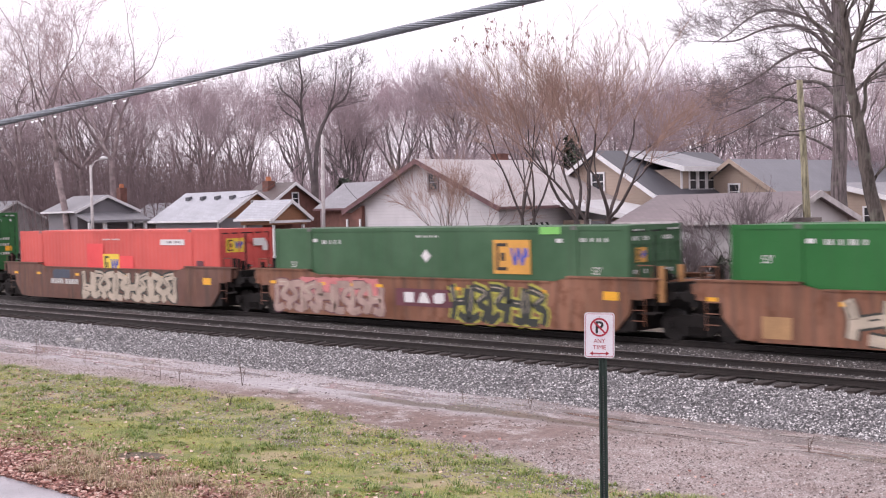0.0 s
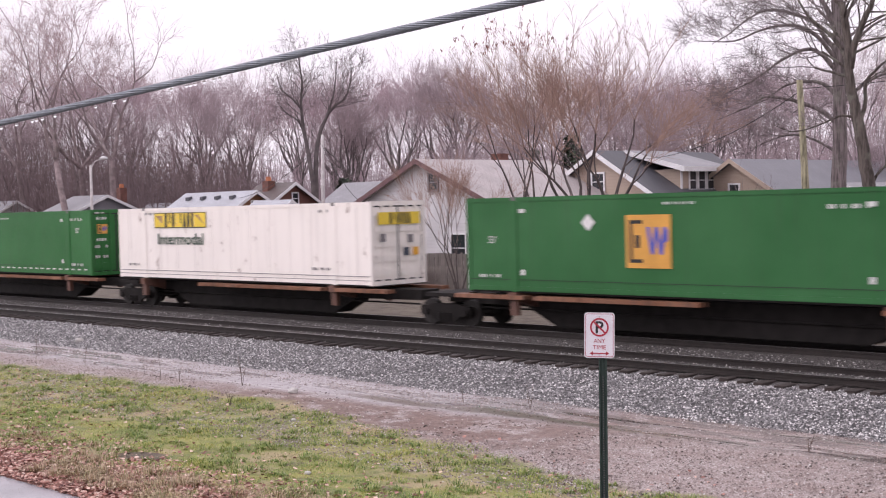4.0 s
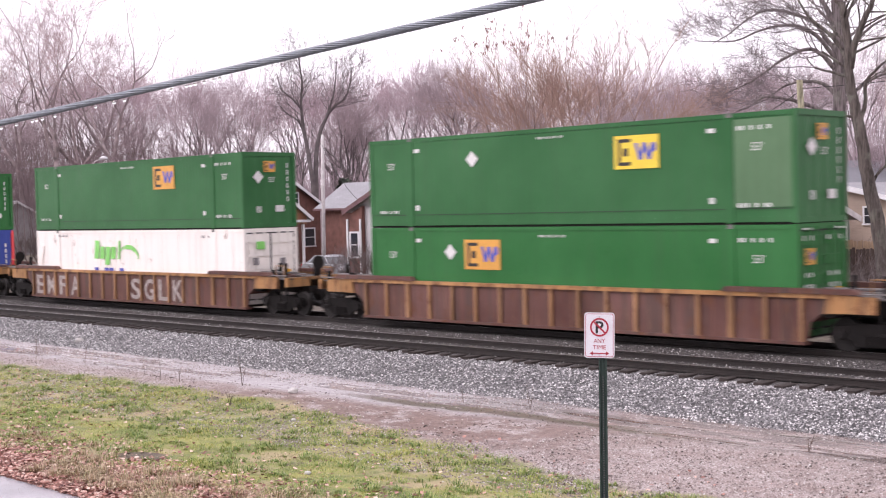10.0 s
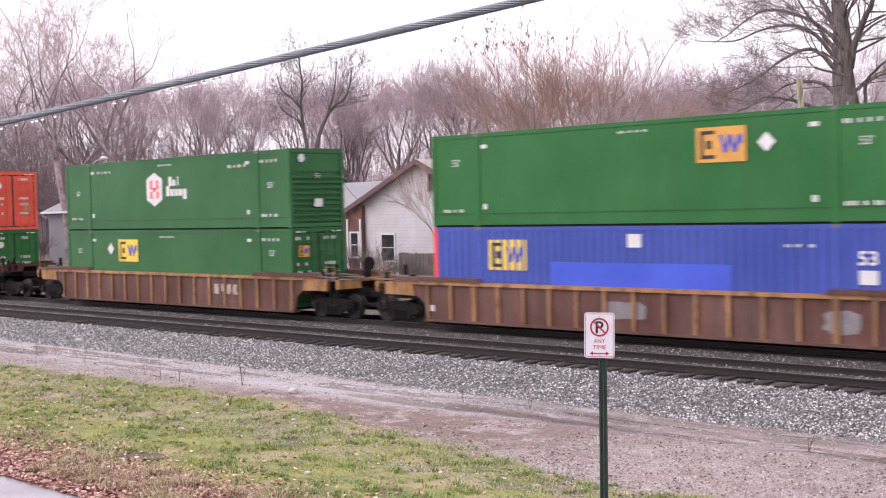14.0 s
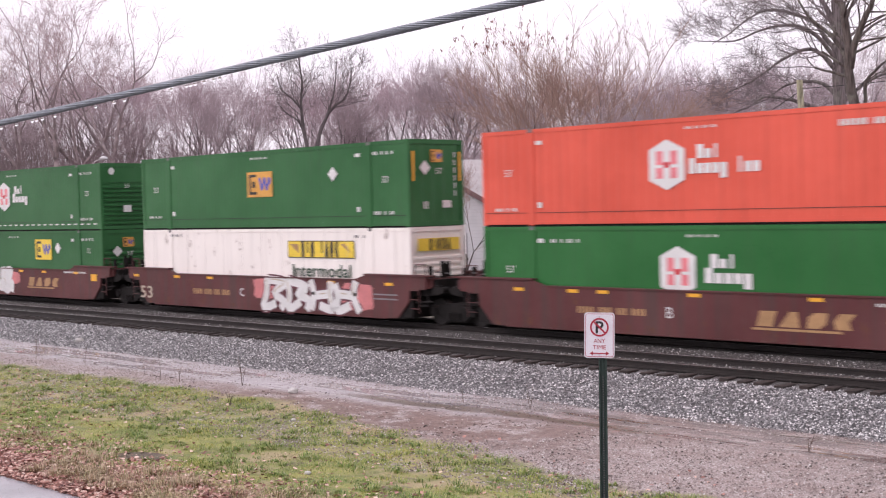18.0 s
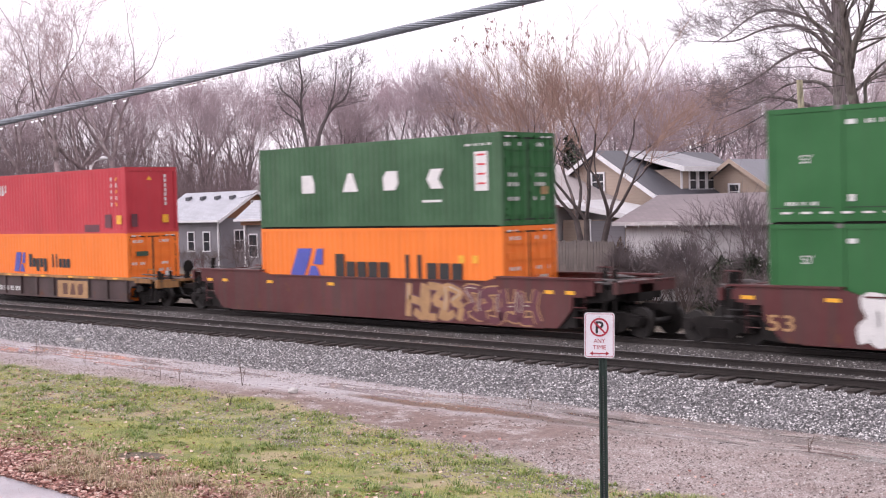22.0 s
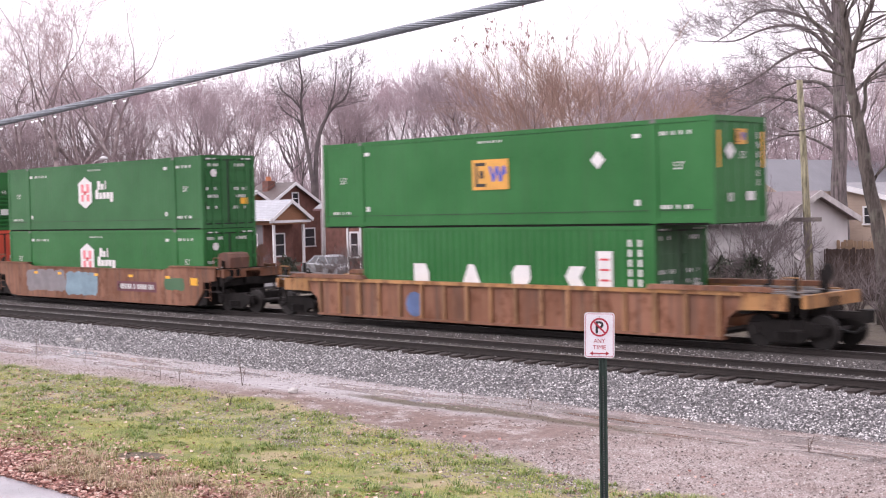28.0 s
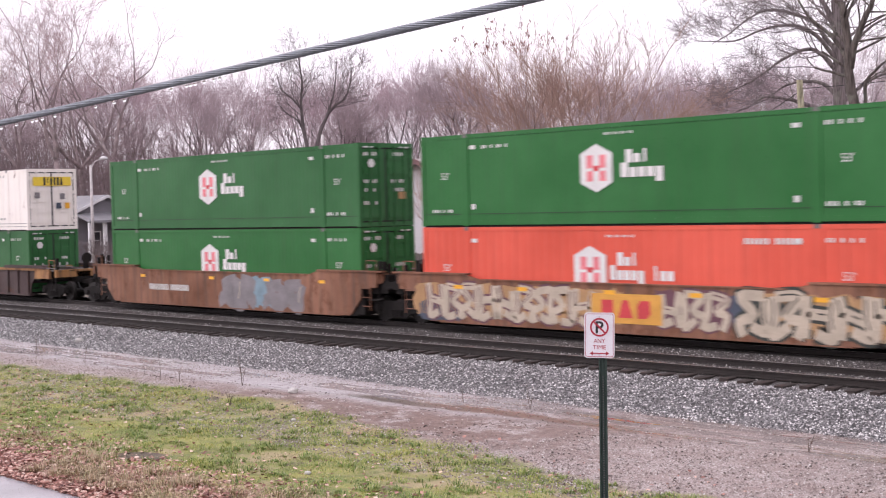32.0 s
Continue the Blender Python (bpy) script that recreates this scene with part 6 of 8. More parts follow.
def gone(t):
    s = 0.0
    for k in range(16):
        a = min(max(t - 2 * k, 0.0), 2.0)
        s += SPEEDS[k] * a + (SPEEDS[k + 1] - SPEEDS[k]) / 4 * a * a
    return s - 175.96


ZERO = gone(14.0)


def way(t):
    return gone(t) - ZERO


MOVERS, WHEELSETS = [], []


def rolling(ob, u, z):
    """Notes a thing that rides on the far track, u metres along the train and z above the rail."""
    MOVERS.append((ob, u, z))
    ob.matrix_world = pose(u + way(0.0), FAR_C, z)
    return ob


# ---- markings: flat plates on the near side ("s") or the forward end ("e") of a box ----
class Face:
    def __init__(self, parent, kind, offset):
        self.parent, self.kind, self.o = parent, kind, offset

    def at(self, a, b, lift=0.0):
        return (a, -self.o - lift, b) if self.kind == "s" else (self.o + lift, a, b)

    def polys(self, name, polys, material, label="", lift=0.004):
        s = Shape()
        for k, q in enumerate(polys):
            s.add([self.at(a, b, lift + 0.0002 * (k % 8)) for a, b in q], [tuple(range(len(q)))])
        me = bpy.data.meshes.new(name)
        me.from_pydata(s.v, [], s.f)
        me.materials.append(material)
        return part(name, me, None, self.parent, label)

    def rect(self, name, a0, a1, b0, b1, material, label="", lift=0.004):
        return self.polys(name, [[(a0, b0), (a1, b0), (a1, b1), (a0, b1)]], material, label, lift)

    def word(self, word, a, b, height, material, label, width=None, lift=0.006, bold=0.0):
        t = part("lettering", text_mesh(word, height, material, width, bold), None, self.parent, label)
        p = self.at(a, b, lift)
        t.matrix_local = pose(*p, 90, 0, 0) if self.kind == "s" else pose(*p, 90, 0, 90)
        return t

    def blocks(self, a0, a1, b0, b1, shape, material, label="", lift=0.006, name="marking", skew=0.0):
        """A row of letter-sized blocks: x small, X tall, p hanging, o ring, space gap."""
        n = len(shape)
        step = (a1 - a0) / n
        q = []
        h = b1 - b0
        for k, ch in enumerate(shape):
            if ch == " ":
                continue
            x0, x1 = a0 + step * k + step * 0.09, a0 + step * (k + 1) - step * 0.09
            y0, y1 = {"x": (b0 + h * 0.25, b0 + h * 0.75), "X": (b0 + h * 0.25, b1), "p": (b0, b0 + h * 0.75), "I": (b0 + h * 0.25, b1), "o": (b0 + h * 0.25, b0 + h * 0.75), "O": (b0, b1)}[ch]
            if ch == "I":
                x0, x1 = x0 + step * 0.25, x1 - step * 0.25
            dx0, dx1 = skew * (y0 - b0), skew * (y1 - b0)
            if ch in "oO":
                w, ym, f3 = x1 - x0, (y0 + y1) / 2, k % 4
                base = {0: [(0.1, 0), (0.9, 0), (0.9, 1), (0.1, 1)], 1: [(0.0, 0), (1.0, 0), (0.68, 1), (0.32, 1)], 2: [(0.1, 0), (0.7, 0), (0.95, 0.3), (0.9, 1), (0.3, 1), (0.05, 0.7)], 3: [(0.25, 0), (0.95, 0), (0.75, 0.5), (0.95, 1), (0.25, 1), (0.05, 0.5)]}[f3]
                q.append([(x0 + w * a_ + skew * (y1 - y0) * b_, y0 + (y1 - y0) * b_) for a_, b_ in base])
            else:
                q.append([(x0 + dx0, y0), (x1 + dx0, y0), (x1 + dx1, y1), (x0 + dx1, y1)])
        if h > 0.4 and len(q) > 1:
            return [self.polys(name, [p], material, label, lift) for p in q]
        ob = self.polys(name, q, material, label, lift)
        return tagged(ob, kind="stuff") if len(q) > 1 else ob

    def bars(self, a0, a1, b0, b1, groups=3, material=None, label="unreadable small white marking"):
        """Small writing that cannot be read."""
        q = []
        if groups == 1:
            q.append([(a0, b0), (a1, b0), (a1, b1), (a0, b1)])
        else:
            step = min(0.13, (b1 - b0) * 0.95)
            n = max(2, int((a1 - a0) / step))
            gaps = {round(n * k / groups) for k in range(1, groups)} if groups < 5 else {n // 2}
            mid = (b0 + b1) / 2
            hh = (b1 - b0) * 0.4
            for k in range(n):
                if k not in gaps or n < 5:
                    x0 = a0 + k * step
                    q.append([(x0, mid - hh), (x0 + step * 0.62, mid - hh), (x0 + step * 0.62, mid + hh), (x0, mid + hh)])
        ob = self.polys("marking", q, material or D_TEXT, label, 0.005)
        return tagged(ob, kind="stuff") if groups > 1 else ob


def square_logo(f, a, b, w, h, panel=None):
    """Gold square with a black bar mark and a blue zigzag."""
    f.rect("logo_panel", a - w / 2, a + w / 2, b - h / 2, b + h / 2, panel or D_GOLD, "gold square logo panel", 0.005)
    x, t, hh = a - 0.42 * w, 0.055 * w, 0.4 * h
    q = [[(x, b - hh), (x + 1.3 * t, b - hh), (x + 1.3 * t, b + hh), (x, b + hh)]]
    for z in (-hh, hh - 1.2 * t):
        q.append([(x + 1.3 * t, b + z), (x + 0.3 * w, b + z), (x + 0.3 * w, b + z + 1.2 * t), (x + 1.3 * t, b + z + 1.2 * t)])
    q.append([(x + 2.2 * t, b - 0.12 * h), (x + 0.24 * w, b - 0.12 * h), (x + 0.24 * w, b + 0.12 * h), (x + 2.2 * t, b + 0.12 * h)])
    f.polys("logo_mark", q, BLACK, "black bar mark", 0.007)
    z0, z1, x0, d = b - 0.24 * h, b + 0.27 * h, a - 0.04 * w, 0.105 * w
    q = []
    for k, (za, zb) in enumerate(((z1, z0), (z0, z1), (z1, z0), (z0, z1))):
        xa, xb = x0 + k * 0.9 * d, x0 + (k + 1) * 0.9 * d
        q.append([(xa, za), (xa + 0.75 * d, za), (xb + 0.75 * d, zb), (xb, zb)])
    q.append([(x0 + 3.9 * d, z1), (x0 + 4.6 * d, z1 - 0.06 * h), (x0 + 4.6 * d, b + 0.02 * h), (x0 + 3.9 * d, b - 0.03 * h)])
    f.polys("logo_zigzag", q, D_BLUE, "blue zigzag mark", 0.008)


def hex_logo(f, a, b, w, h, word_from, word_to, wb, rows=("XxI", "Xxxxp")):
    """White hexagon with red bars, white word blocks beside it."""
    w *= 0.84
    f.polys("logo_hexagon", [[(a - w / 2, b - h * 0.3), (a, b - h / 2), (a + w / 2, b - h * 0.3), (a + w / 2, b + h * 0.3), (a, b + h / 2), (a - w / 2, b + h * 0.3)]], D_WHITE, "white hexagon logo", 0.005)
    q = []
    for sx in (-1, 1):
        for z0, z1 in ((-0.27, -0.06), (0.0, 0.27)):
            x0, x1 = sorted((sx * 0.1 * w, sx * 0.3 * w))
            q.append([(a + x0, b + z0 * h), (a + x1, b + z0 * h), (a + x1, b + z1 * h), (a + x0, b + z1 * h)])
    q.append([(a - 0.07 * w, b - 0.05 * h), (a + 0.07 * w, b - 0.05 * h), (a + 0.07 * w, b + 0.03 * h), (a - 0.07 * w, b + 0.03 * h)])
    f.polys("logo_mark", q, D_ROSE, "red bar mark, pinked to look overexposed", 0.007)
    f.rect("logo_centre", a - 0.09 * w, a + 0.09 * w, b - 0.06 * h, b + 0.05 * h, D_RED, "small dark red square", 0.009)
    dw = word_to - word_from
    f.blocks(word_from + 0.12 * dw, word_from + 0.12 * dw + dw * 0.55, wb - 0.08, wb + 0.42, rows[0], D_WHITE, "white word blocks")
    f.blocks(word_from, word_to, wb - 0.5, wb + 0.05, rows[1], D_WHITE, "white word blocks")


def diamond(f, a, b, s=0.27):
    f.polys("placard", [[(a - s, b), (a, b - s), (a + s, b), (a, b + s)]], D_WHITE, "white diamond placard", 0.006)


# ---- containers ----
CORR = {}


def side_panel(L, H, pitch, depth):
    """A vertically folded side sheet, shared by all boxes of one size."""
    key = (L, H, pitch, depth)
    if key not in CORR:
        s = Shape()
        n = max(2, int(L / pitch))
        p = L / n
        xs_, ds = [], []
        for k in range(n):
            x = -L / 2 + k * p
            for fr, d in ((0.0, 0.0), (0.3, 0.0), (0.5, depth), (0.8, depth)):
                xs_.append(x + fr * p)
                ds.append(d)
        xs_.append(L / 2)
        ds.append(0.0)
        v = [(x, -d, 0.0) for x, d in zip(xs_, ds)] + [(x, -d, H) for x, d in zip(xs_, ds)]
        m = len(xs_)
        s.add(v, [(i, i + 1, m + i + 1, m + i) for i in range(m - 1)])
        CORR[key] = s
    src = CORR[key]
    s = Shape()
    s.v, s.f = list(src.v), list(src.f)
    return s


def container(u, z, L, paint_, label, end="door", pitch=0.3, depth=0.012, H=2.9, end_paint=None, posts=True, post_paint=None, rail_paint=None):
    """A steel box: folded sides, frame, doors or end sheet. Returns the box and its two marked faces."""
    W = 2.59
    box = thing("shipping_container", pose(0, 0, 0), label, "shipping container", "containers on the train")
    rolling(box, u, z)
    hl, hw = L / 2, W / 2
    ep = end_paint or paint_
    pp = post_paint or paint_
    rp = rail_paint or paint_
    # sides
    for sgn in (-1, 1):
        s = side_panel(L - 0.24, H - 0.3, pitch, depth)
        s.v = [(x, sgn * (hw - 0.022) + (y if sgn < 0 else -y), q + 0.17) for x, y, q in s.v]
        part("side_panel", s, paint_, box)
        part("top_rail", Shape().box(-hl + 0.1, hl - 0.1, sgn * hw - (0.0 if sgn < 0 else 0.06), sgn * hw + (0.06 if sgn < 0 else 0.0), H - 0.13, H - 0.01), rp, box)
        part("bottom_rail", Shape().prism([(sgn * hw, 0.03), (sgn * (hw - 0.1), 0.03), (sgn * (hw - 0.1), 0.05), (sgn * (hw - 0.035), 0.17), (sgn * hw, 0.17)], "x", -hl + 0.1, hl - 0.1), rp, box)
        for ex in (-1, 1):
            x0, x1 = sorted((ex * hl, ex * (hl - 0.16)))
            part("corner_post", Shape().box(x0, x1, sgn * hw - (0 if sgn < 0 else 0.14), sgn * hw + (0.14 if sgn < 0 else 0), 0.0, H), pp, box)
            if posts:
                part("stacking_post", Shape().box(ex * 6.096 - 0.13, ex * 6.096 + 0.13, sgn * (hw + 0.006) - (0 if sgn < 0 else 0.07), sgn * (hw + 0.006) + (0.07 if sgn < 0 else 0), 0.02, H - 0.02), paint_, box)
                for q in (0.0, H - 0.115):
                    part("corner_casting", Shape().box(ex * 6.096 - 0.09, ex * 6.096 + 0.09, sgn * (hw + 0.012) - (0 if sgn < 0 else 0.08), sgn * (hw + 0.012) + (0.08 if sgn < 0 else 0), q, q + 0.118), GALV if q else paint_, box)
    part("roof", Shape().box(-hl + 0.03, hl - 0.03, -hw + 0.02, hw - 0.02, H - 0.05, H - 0.015), paint_, box, "sheet steel roof of the box")
    part("underframe", Shape().box(-hl + 0.05, hl - 0.05, -hw + 0.05, hw - 0.05, -0.032, 0.16), GRIME, box, "dark steel underframe")
    part("end_panel", Shape().box(-hl + 0.02, -hl + 0.07, -hw + 0.12, hw - 0.12, 0.05, H - 0.05), ep, box)
    part("end_header", Shape().box(hl - 0.14, hl, -hw + 0.13, hw - 0.13, H - 0.15, H - 0.01), ep, box)
    part("end_sill", Shape().box(hl - 0.14, hl, -hw + 0.13, hw - 0.13, 0.0, 0.15), ep, box)
    x = hl - 0.06
    if end == "door":
        part("door_gasket", Shape().box(x - 0.02, x + 0.008, -hw + 0.13, hw - 0.13, 0.14, H - 0.14), BLACK, box, "black rubber door gasket")
        for k, (y0, y1) in enumerate(((-hw + 0.185, -0.045), (0.045, hw - 0.185))):
            d = Shape().box(x, x + 0.03, y0, y1, 0.2, H - 0.2)
            for j in range(5):
                zz = 0.3 + j * 0.51
                d.box(x + 0.03, x + 0.062, y0 + 0.06, y1 - 0.06, zz, zz + 0.25)
            door = part("door", d, ep, box)
            for fy in (0.3, 0.72):
                yb = y0 + (y1 - y0) * fy
                part("locking_bar", Shape().cyl("z", (x + 0.075, yb), 0.02, 0.06, H - 0.06, 6).box(x + 0.05, x + 0.1, yb - 0.05, yb + 0.05, 0.08, 0.2).box(x + 0.05, x + 0.1, yb - 0.05, yb + 0.05, H - 0.2, H - 0.09), ep, door, "vertical locking bar")
            for j in range(4):
                ye = y0 if k == 0 else y1
                part("hinge", Shape().box(x + 0.04, x + 0.075, ye - 0.05, ye + 0.05, 0.35 + j * 0.68, 0.47 + j * 0.68), ep, door)
    elif end == "ribs":
        e = Shape().box(x - 0.05, x - 0.03, -hw + 0.13, hw - 0.13, 0.15, H - 0.15)
        part("end_sheet", e, ep, box)
        part("end_header", Shape().box(x - 0.03, x + 0.02, -hw + 0.13, hw - 0.13, 2.05, H - 0.15), ep, box)
        louvre = Shape().prism([(-0.03, 0), (0.055, 0.02), (0.055, 0.08), (-0.03, 0.13)], "y", -hw + 0.16, hw - 0.16).mesh("louvre", ep)
        for j in range(9):
            part("louvre", louvre, None, box).location = (x, 0, 0.2 + j * 0.2)
    else:
        e, n = Shape(), 9
        p = (W - 0.28) / n
        prof = [(x - 0.02, -hw + 0.14)]
        for j in range(n):
            y0, d = -hw + 0.14 + j * p, 0.012 + 0.012 * (j % 2)
            prof += [(x + d, y0 + 0.02), (x + d, y0 + p - 0.02)]
        prof.append((x - 0.02, hw - 0.14))
        e.prism(prof, "z", 0.15, H - 0.15)
        part("end_sheet", e, ep, box)
    part("roof_edge", Shape().box(hl - 0.1, hl + 0.004, -hw + 0.005, hw - 0.005, H - 0.012, H + 0.004), rp, box)
    return box, Face(box, "s", hw + 0.006), Face(box, "e", hl + 0.012)


def domestic_marks(f, e, L, high=True, door=True, dashes=False, sixty=True):
    """The white odds and ends of a domestic box: squares, small writing, the 53 numerals."""
    n = 2.0 if high else 1.6
    for a in (-6.98, 6.95):
        f.word("53'", a, n, 0.22, D_WHITE, "white length numerals 53")
    f.bars(-0.55, 0.5, 2.56, 2.65, 4)
    # shade of the crease above the bottom rail, drawn as a black line
    for a0, a1 in ((-7.95, -6.26), (-5.93, 5.93), (6.26, 7.95)):
        f.rect("seam", a0, a1, 0.37, 0.385, BLACK, "seam above the bottom rail, its shadow gap drawn black", 0.003)
    for a in (-5.75, 5.55):
        f.bars(a - 0.12, a + 0.12, 2.41, 2.53, 1, None, "small white square sticker")
        f.bars(a - 0.08, a + 0.08, 0.52, 0.69, 1, None, "small white square sticker")
    f.bars(6.35, 7.5, 2.42, 2.56, 4)
    f.bars(-7.55, -6.6, 0.42, 0.54, 3)
    f.bars(6.35, 7.4, 0.4, 0.54, 3)
    if dashes:
        tagged(f.polys("reflective_tape", [[(-7.7 + k * 0.56, 0.22), (-7.42 + k * 0.56, 0.22), (-7.42 + k * 0.56, 0.275), (-7.7 + k * 0.56, 0.275)] for k in range(28)], D_WHITE, "row of white reflective dashes"), kind="stuff")


def door_marks(e, logo=True, seed=0):
    """Small white writing over the doors."""
    r = random.Random(seed)
    if logo:
        square_logo(e, -0.72, 2.05, 0.5, 0.42)
    for z in (2.45, 1.5, 1.2, 0.75):
        for y in (-0.7, 0.6):
            w = r.uniform(0.25, 0.42)
            if r.random() < 0.95:
                e.bars(y - w, y + w, z, z + 0.15, r.choice((2, 3, 4)), None, "white door writing")
    e.rect("sticker", 0.55, 0.9, 0.95, 1.2, r.choice((D_AMBER, D_WHITE, D_TAN)), "door sticker", 0.012)
    for y in (-0.85, 0.85):
        e.rect("marking", y - 0.22, y + 0.22, 2.74, 2.79, D_WHITE, "white header mark", 0.012)


def end_marks(e, logo=True, stripes=False):
    """Writing on a closed end sheet."""
    if logo:
        square_logo(e, 0.0, 2.35, 0.55, 0.42)
    diamond(e, -0.55, 1.95, 0.25)
    e.word("53'", 0.1, 1.85, 0.2, D_WHITE, "white length numerals 53")
    e.bars(-0.65, -0.35, 0.55, 0.85, 2)
    e.rect("sticker", 0.25, 0.65, 0.6, 0.85, D_WHITE, "white sticker", 0.01)
    for k in range(6):
        e.rect("marking", 0.82, 0.89, 1.0 + k * 0.26, 1.18 + k * 0.26, D_TEXT, "upright white writing", 0.01)
    if stripes:
        for y in (-1.15, 1.05):
            e.rect("stripe", y, y + 0.1, 1.5, 2.5, D_AMBER, "amber reflective stripe", 0.012)

# ---- rail cars ----
WR = 0.43


def wheel_mesh():
    s = Shape()
    for sgn in (-1, 1):
        y = sgn * 0.755
        s.cyl("y", (0, 0), WR, y - 0.06, y + 0.06, 28)
        s.cyl("y", (0, 0), WR + 0.028, *sorted((y - sgn * 0.06, y - sgn * 0.09)), 28)
        s.cyl("y", (0, 0), 0.14, *sorted((y + sgn * 0.06, y + sgn * 0.16)), 10)
        for k in range(6):
            a = k * math.pi / 3
            s.box(*sorted((math.cos(a) * 0.26 - 0.03, math.cos(a) * 0.26 + 0.03)), *sorted((y + sgn * 0.06, y + sgn * 0.07)), math.sin(a) * 0.26 - 0.03, math.sin(a) * 0.26 + 0.03)
    s.cyl("y", (0, 0), 0.09, -0.75, 0.75, 10)
    return s.mesh("wheelset", WHEEL)


WHEEL_MESH = wheel_mesh()


def frame_mesh(sgn):
    y0, y1 = sorted((sgn * 0.94, sgn * 1.08))
    s = Shape()
    s.prism([(-1.12, 0.36), (-0.72, 0.36), (-0.45, 0.16), (0.45, 0.16), (0.72, 0.36), (1.12, 0.36), (1.14, 0.6), (0.75, 0.68), (0.5, 0.74), (-0.5, 0.74), (-0.75, 0.68), (-1.14, 0.6)], "y", y0, y1)
    for x in (-0.89, 0.89):
        s.cyl("y", (x, 0.46), 0.13, *sorted((sgn * 1.08, sgn * 1.16)), 12)
        s.box(x - 0.2, x + 0.2, y0 - 0.02, y1 + 0.02, 0.4, 0.66)
    return s.mesh("side_frame", GRIME)


SPRING_MESH = Shape().cyl("z", (0, 0), 0.075, 0.0, 0.22, 8).mesh("spring", GRIME)
FRAME_MESH = {s: frame_mesh(s) for s in (-1, 1)}


def bogie(car, x):
    b = part("bogie", Shape().box(-0.22, 0.22, -1.0, 1.0, 0.42, 0.72).cyl("z", (0, 0), 0.3, 0.72, 0.86, 14), GRIME, car, "dark steel two-axle bogie")
    b.location = (x, 0, 0)
    for s in (-1, 1):
        part("side_frame", FRAME_MESH[s], None, b, "cast steel side frame")
        for dx in (-0.2, 0.0, 0.2):
            part("spring", SPRING_MESH, None, b).location = (dx, s * 1.1, 0.22)
    for dx in (-0.89, 0.89):
        wset = part("wheelset", WHEEL_MESH, None, b, "worn steel wheelset")
        WHEELSETS.append((wset, dx))
    return b


def coupler(car, x, sgn):
    s = Shape().box(*sorted((x, x + sgn * 0.9)), -0.11, 0.11, 0.74, 0.94)
    s.prism([(x + sgn * 0.85, -0.2), (x + sgn * 1.2, -0.22), (x + sgn * 1.24, 0.0), (x + sgn * 1.1, 0.2), (x + sgn * 0.85, 0.18)], "z", 0.68, 1.0)
    part("coupler", s, GRIME, car, "rusty knuckle coupler")


def hose(car, x, sgn):
    part("brake_hose", Shape().tube([(x, -0.3, 0.8), (x + sgn * 0.3, -0.35, 0.5), (x + sgn * 0.7, -0.3, 0.42), (x + sgn * 1.0, -0.25, 0.6)], 0.03, 6), BLACK, car, "black rubber brake hose")


def end_deck(car, x0, x1, z, paint_, rail_paint, sgn):
    """The open platform over a bogie: sills, gratings, cross pipes and steps."""
    xa, xb = sorted((x0, x1))
    part("centre_sill", Shape().box(xa, xb, -0.35, 0.35, z - 0.62, z - 0.12), GRIME, car, "dark centre sill")
    part("end_beam", Shape().box(*sorted((x1 - sgn * 0.14, x1)), -1.42, 1.42, z - 0.36, z - 0.02), rail_paint, car)
    for y in (-1.2, -0.62, 0.62, 1.2):
        part("deck_bar", Shape().box(xa, xb, y - 0.11, y + 0.11, z - 0.09, z - 0.045), GALV, car, "worn steel walkway grating")
    part("cross_beam", Shape().box(*sorted((x0 + sgn * 0.15, x0 + sgn * 0.4)), -1.4, 1.4, z - 0.32, z - 0.05), paint_, car)
    for y in (-1.36, 1.36):
        part("step", Shape().box(*sorted((x1 - sgn * 0.5, x1 - sgn * 0.1)), y - 0.07, y + 0.07, z - 0.95, z - 0.9).box(*sorted((x1 - sgn * 0.5, x1 - sgn * 0.46)), y - 0.03, y + 0.03, z - 0.95, z - 0.1).box(*sorted((x1 - sgn * 0.14, x1 - sgn * 0.1)), y - 0.03, y + 0.03, z - 0.95, z - 0.1), GRIME, car, "steel sill step")
    rc = random.Random(int(abs(x1) * 100) + (7 if sgn > 0 else 0))
    for k in range(4):
        px, py, ph = x0 + (x1 - x0) * rc.uniform(0.15, 0.95), rc.uniform(-1.3, -0.3), rc.uniform(0.15, 0.55)
        part("bracket", Shape().box(px - 0.05, px + 0.05, py - 0.05, py + 0.05, z - 0.2, z + ph).box(px - 0.12, px + 0.12, py - 0.08, py + 0.08, z - 0.3, z - 0.05), GRIME, car, "grimy steel bracket")
    for k, (yy, zz) in enumerate(((-1.4, z + 0.06), (-0.9, z + 0.16), (-0.5, z + 0.1))):
        part("hand_rod", Shape().tube([(xa + 0.1, yy, zz), (xb - 0.05, yy, zz)], 0.024, 6), GALV, car, "pale worn steel rod")
    part("brake_valve", Shape().box(x0 + sgn * 0.5 - 0.18, x0 + sgn * 0.5 + 0.18, -1.34, -1.1, z - 0.55, z - 0.25).cyl("y", (x0 + sgn * 0.75, z - 0.4), 0.11, -1.34, -1.05, 10), GRIME, car, "grimy brake valve")
    part("grab_rail", Shape().tube([(x1 - sgn * 0.2, -1.38, z), (x1 - sgn * 0.2, -1.38, z + 0.42), (x1 - sgn * 0.7, -1.38, z + 0.42), (x1 - sgn * 0.7, -1.38, z)], 0.022, 6), rail_paint, car)


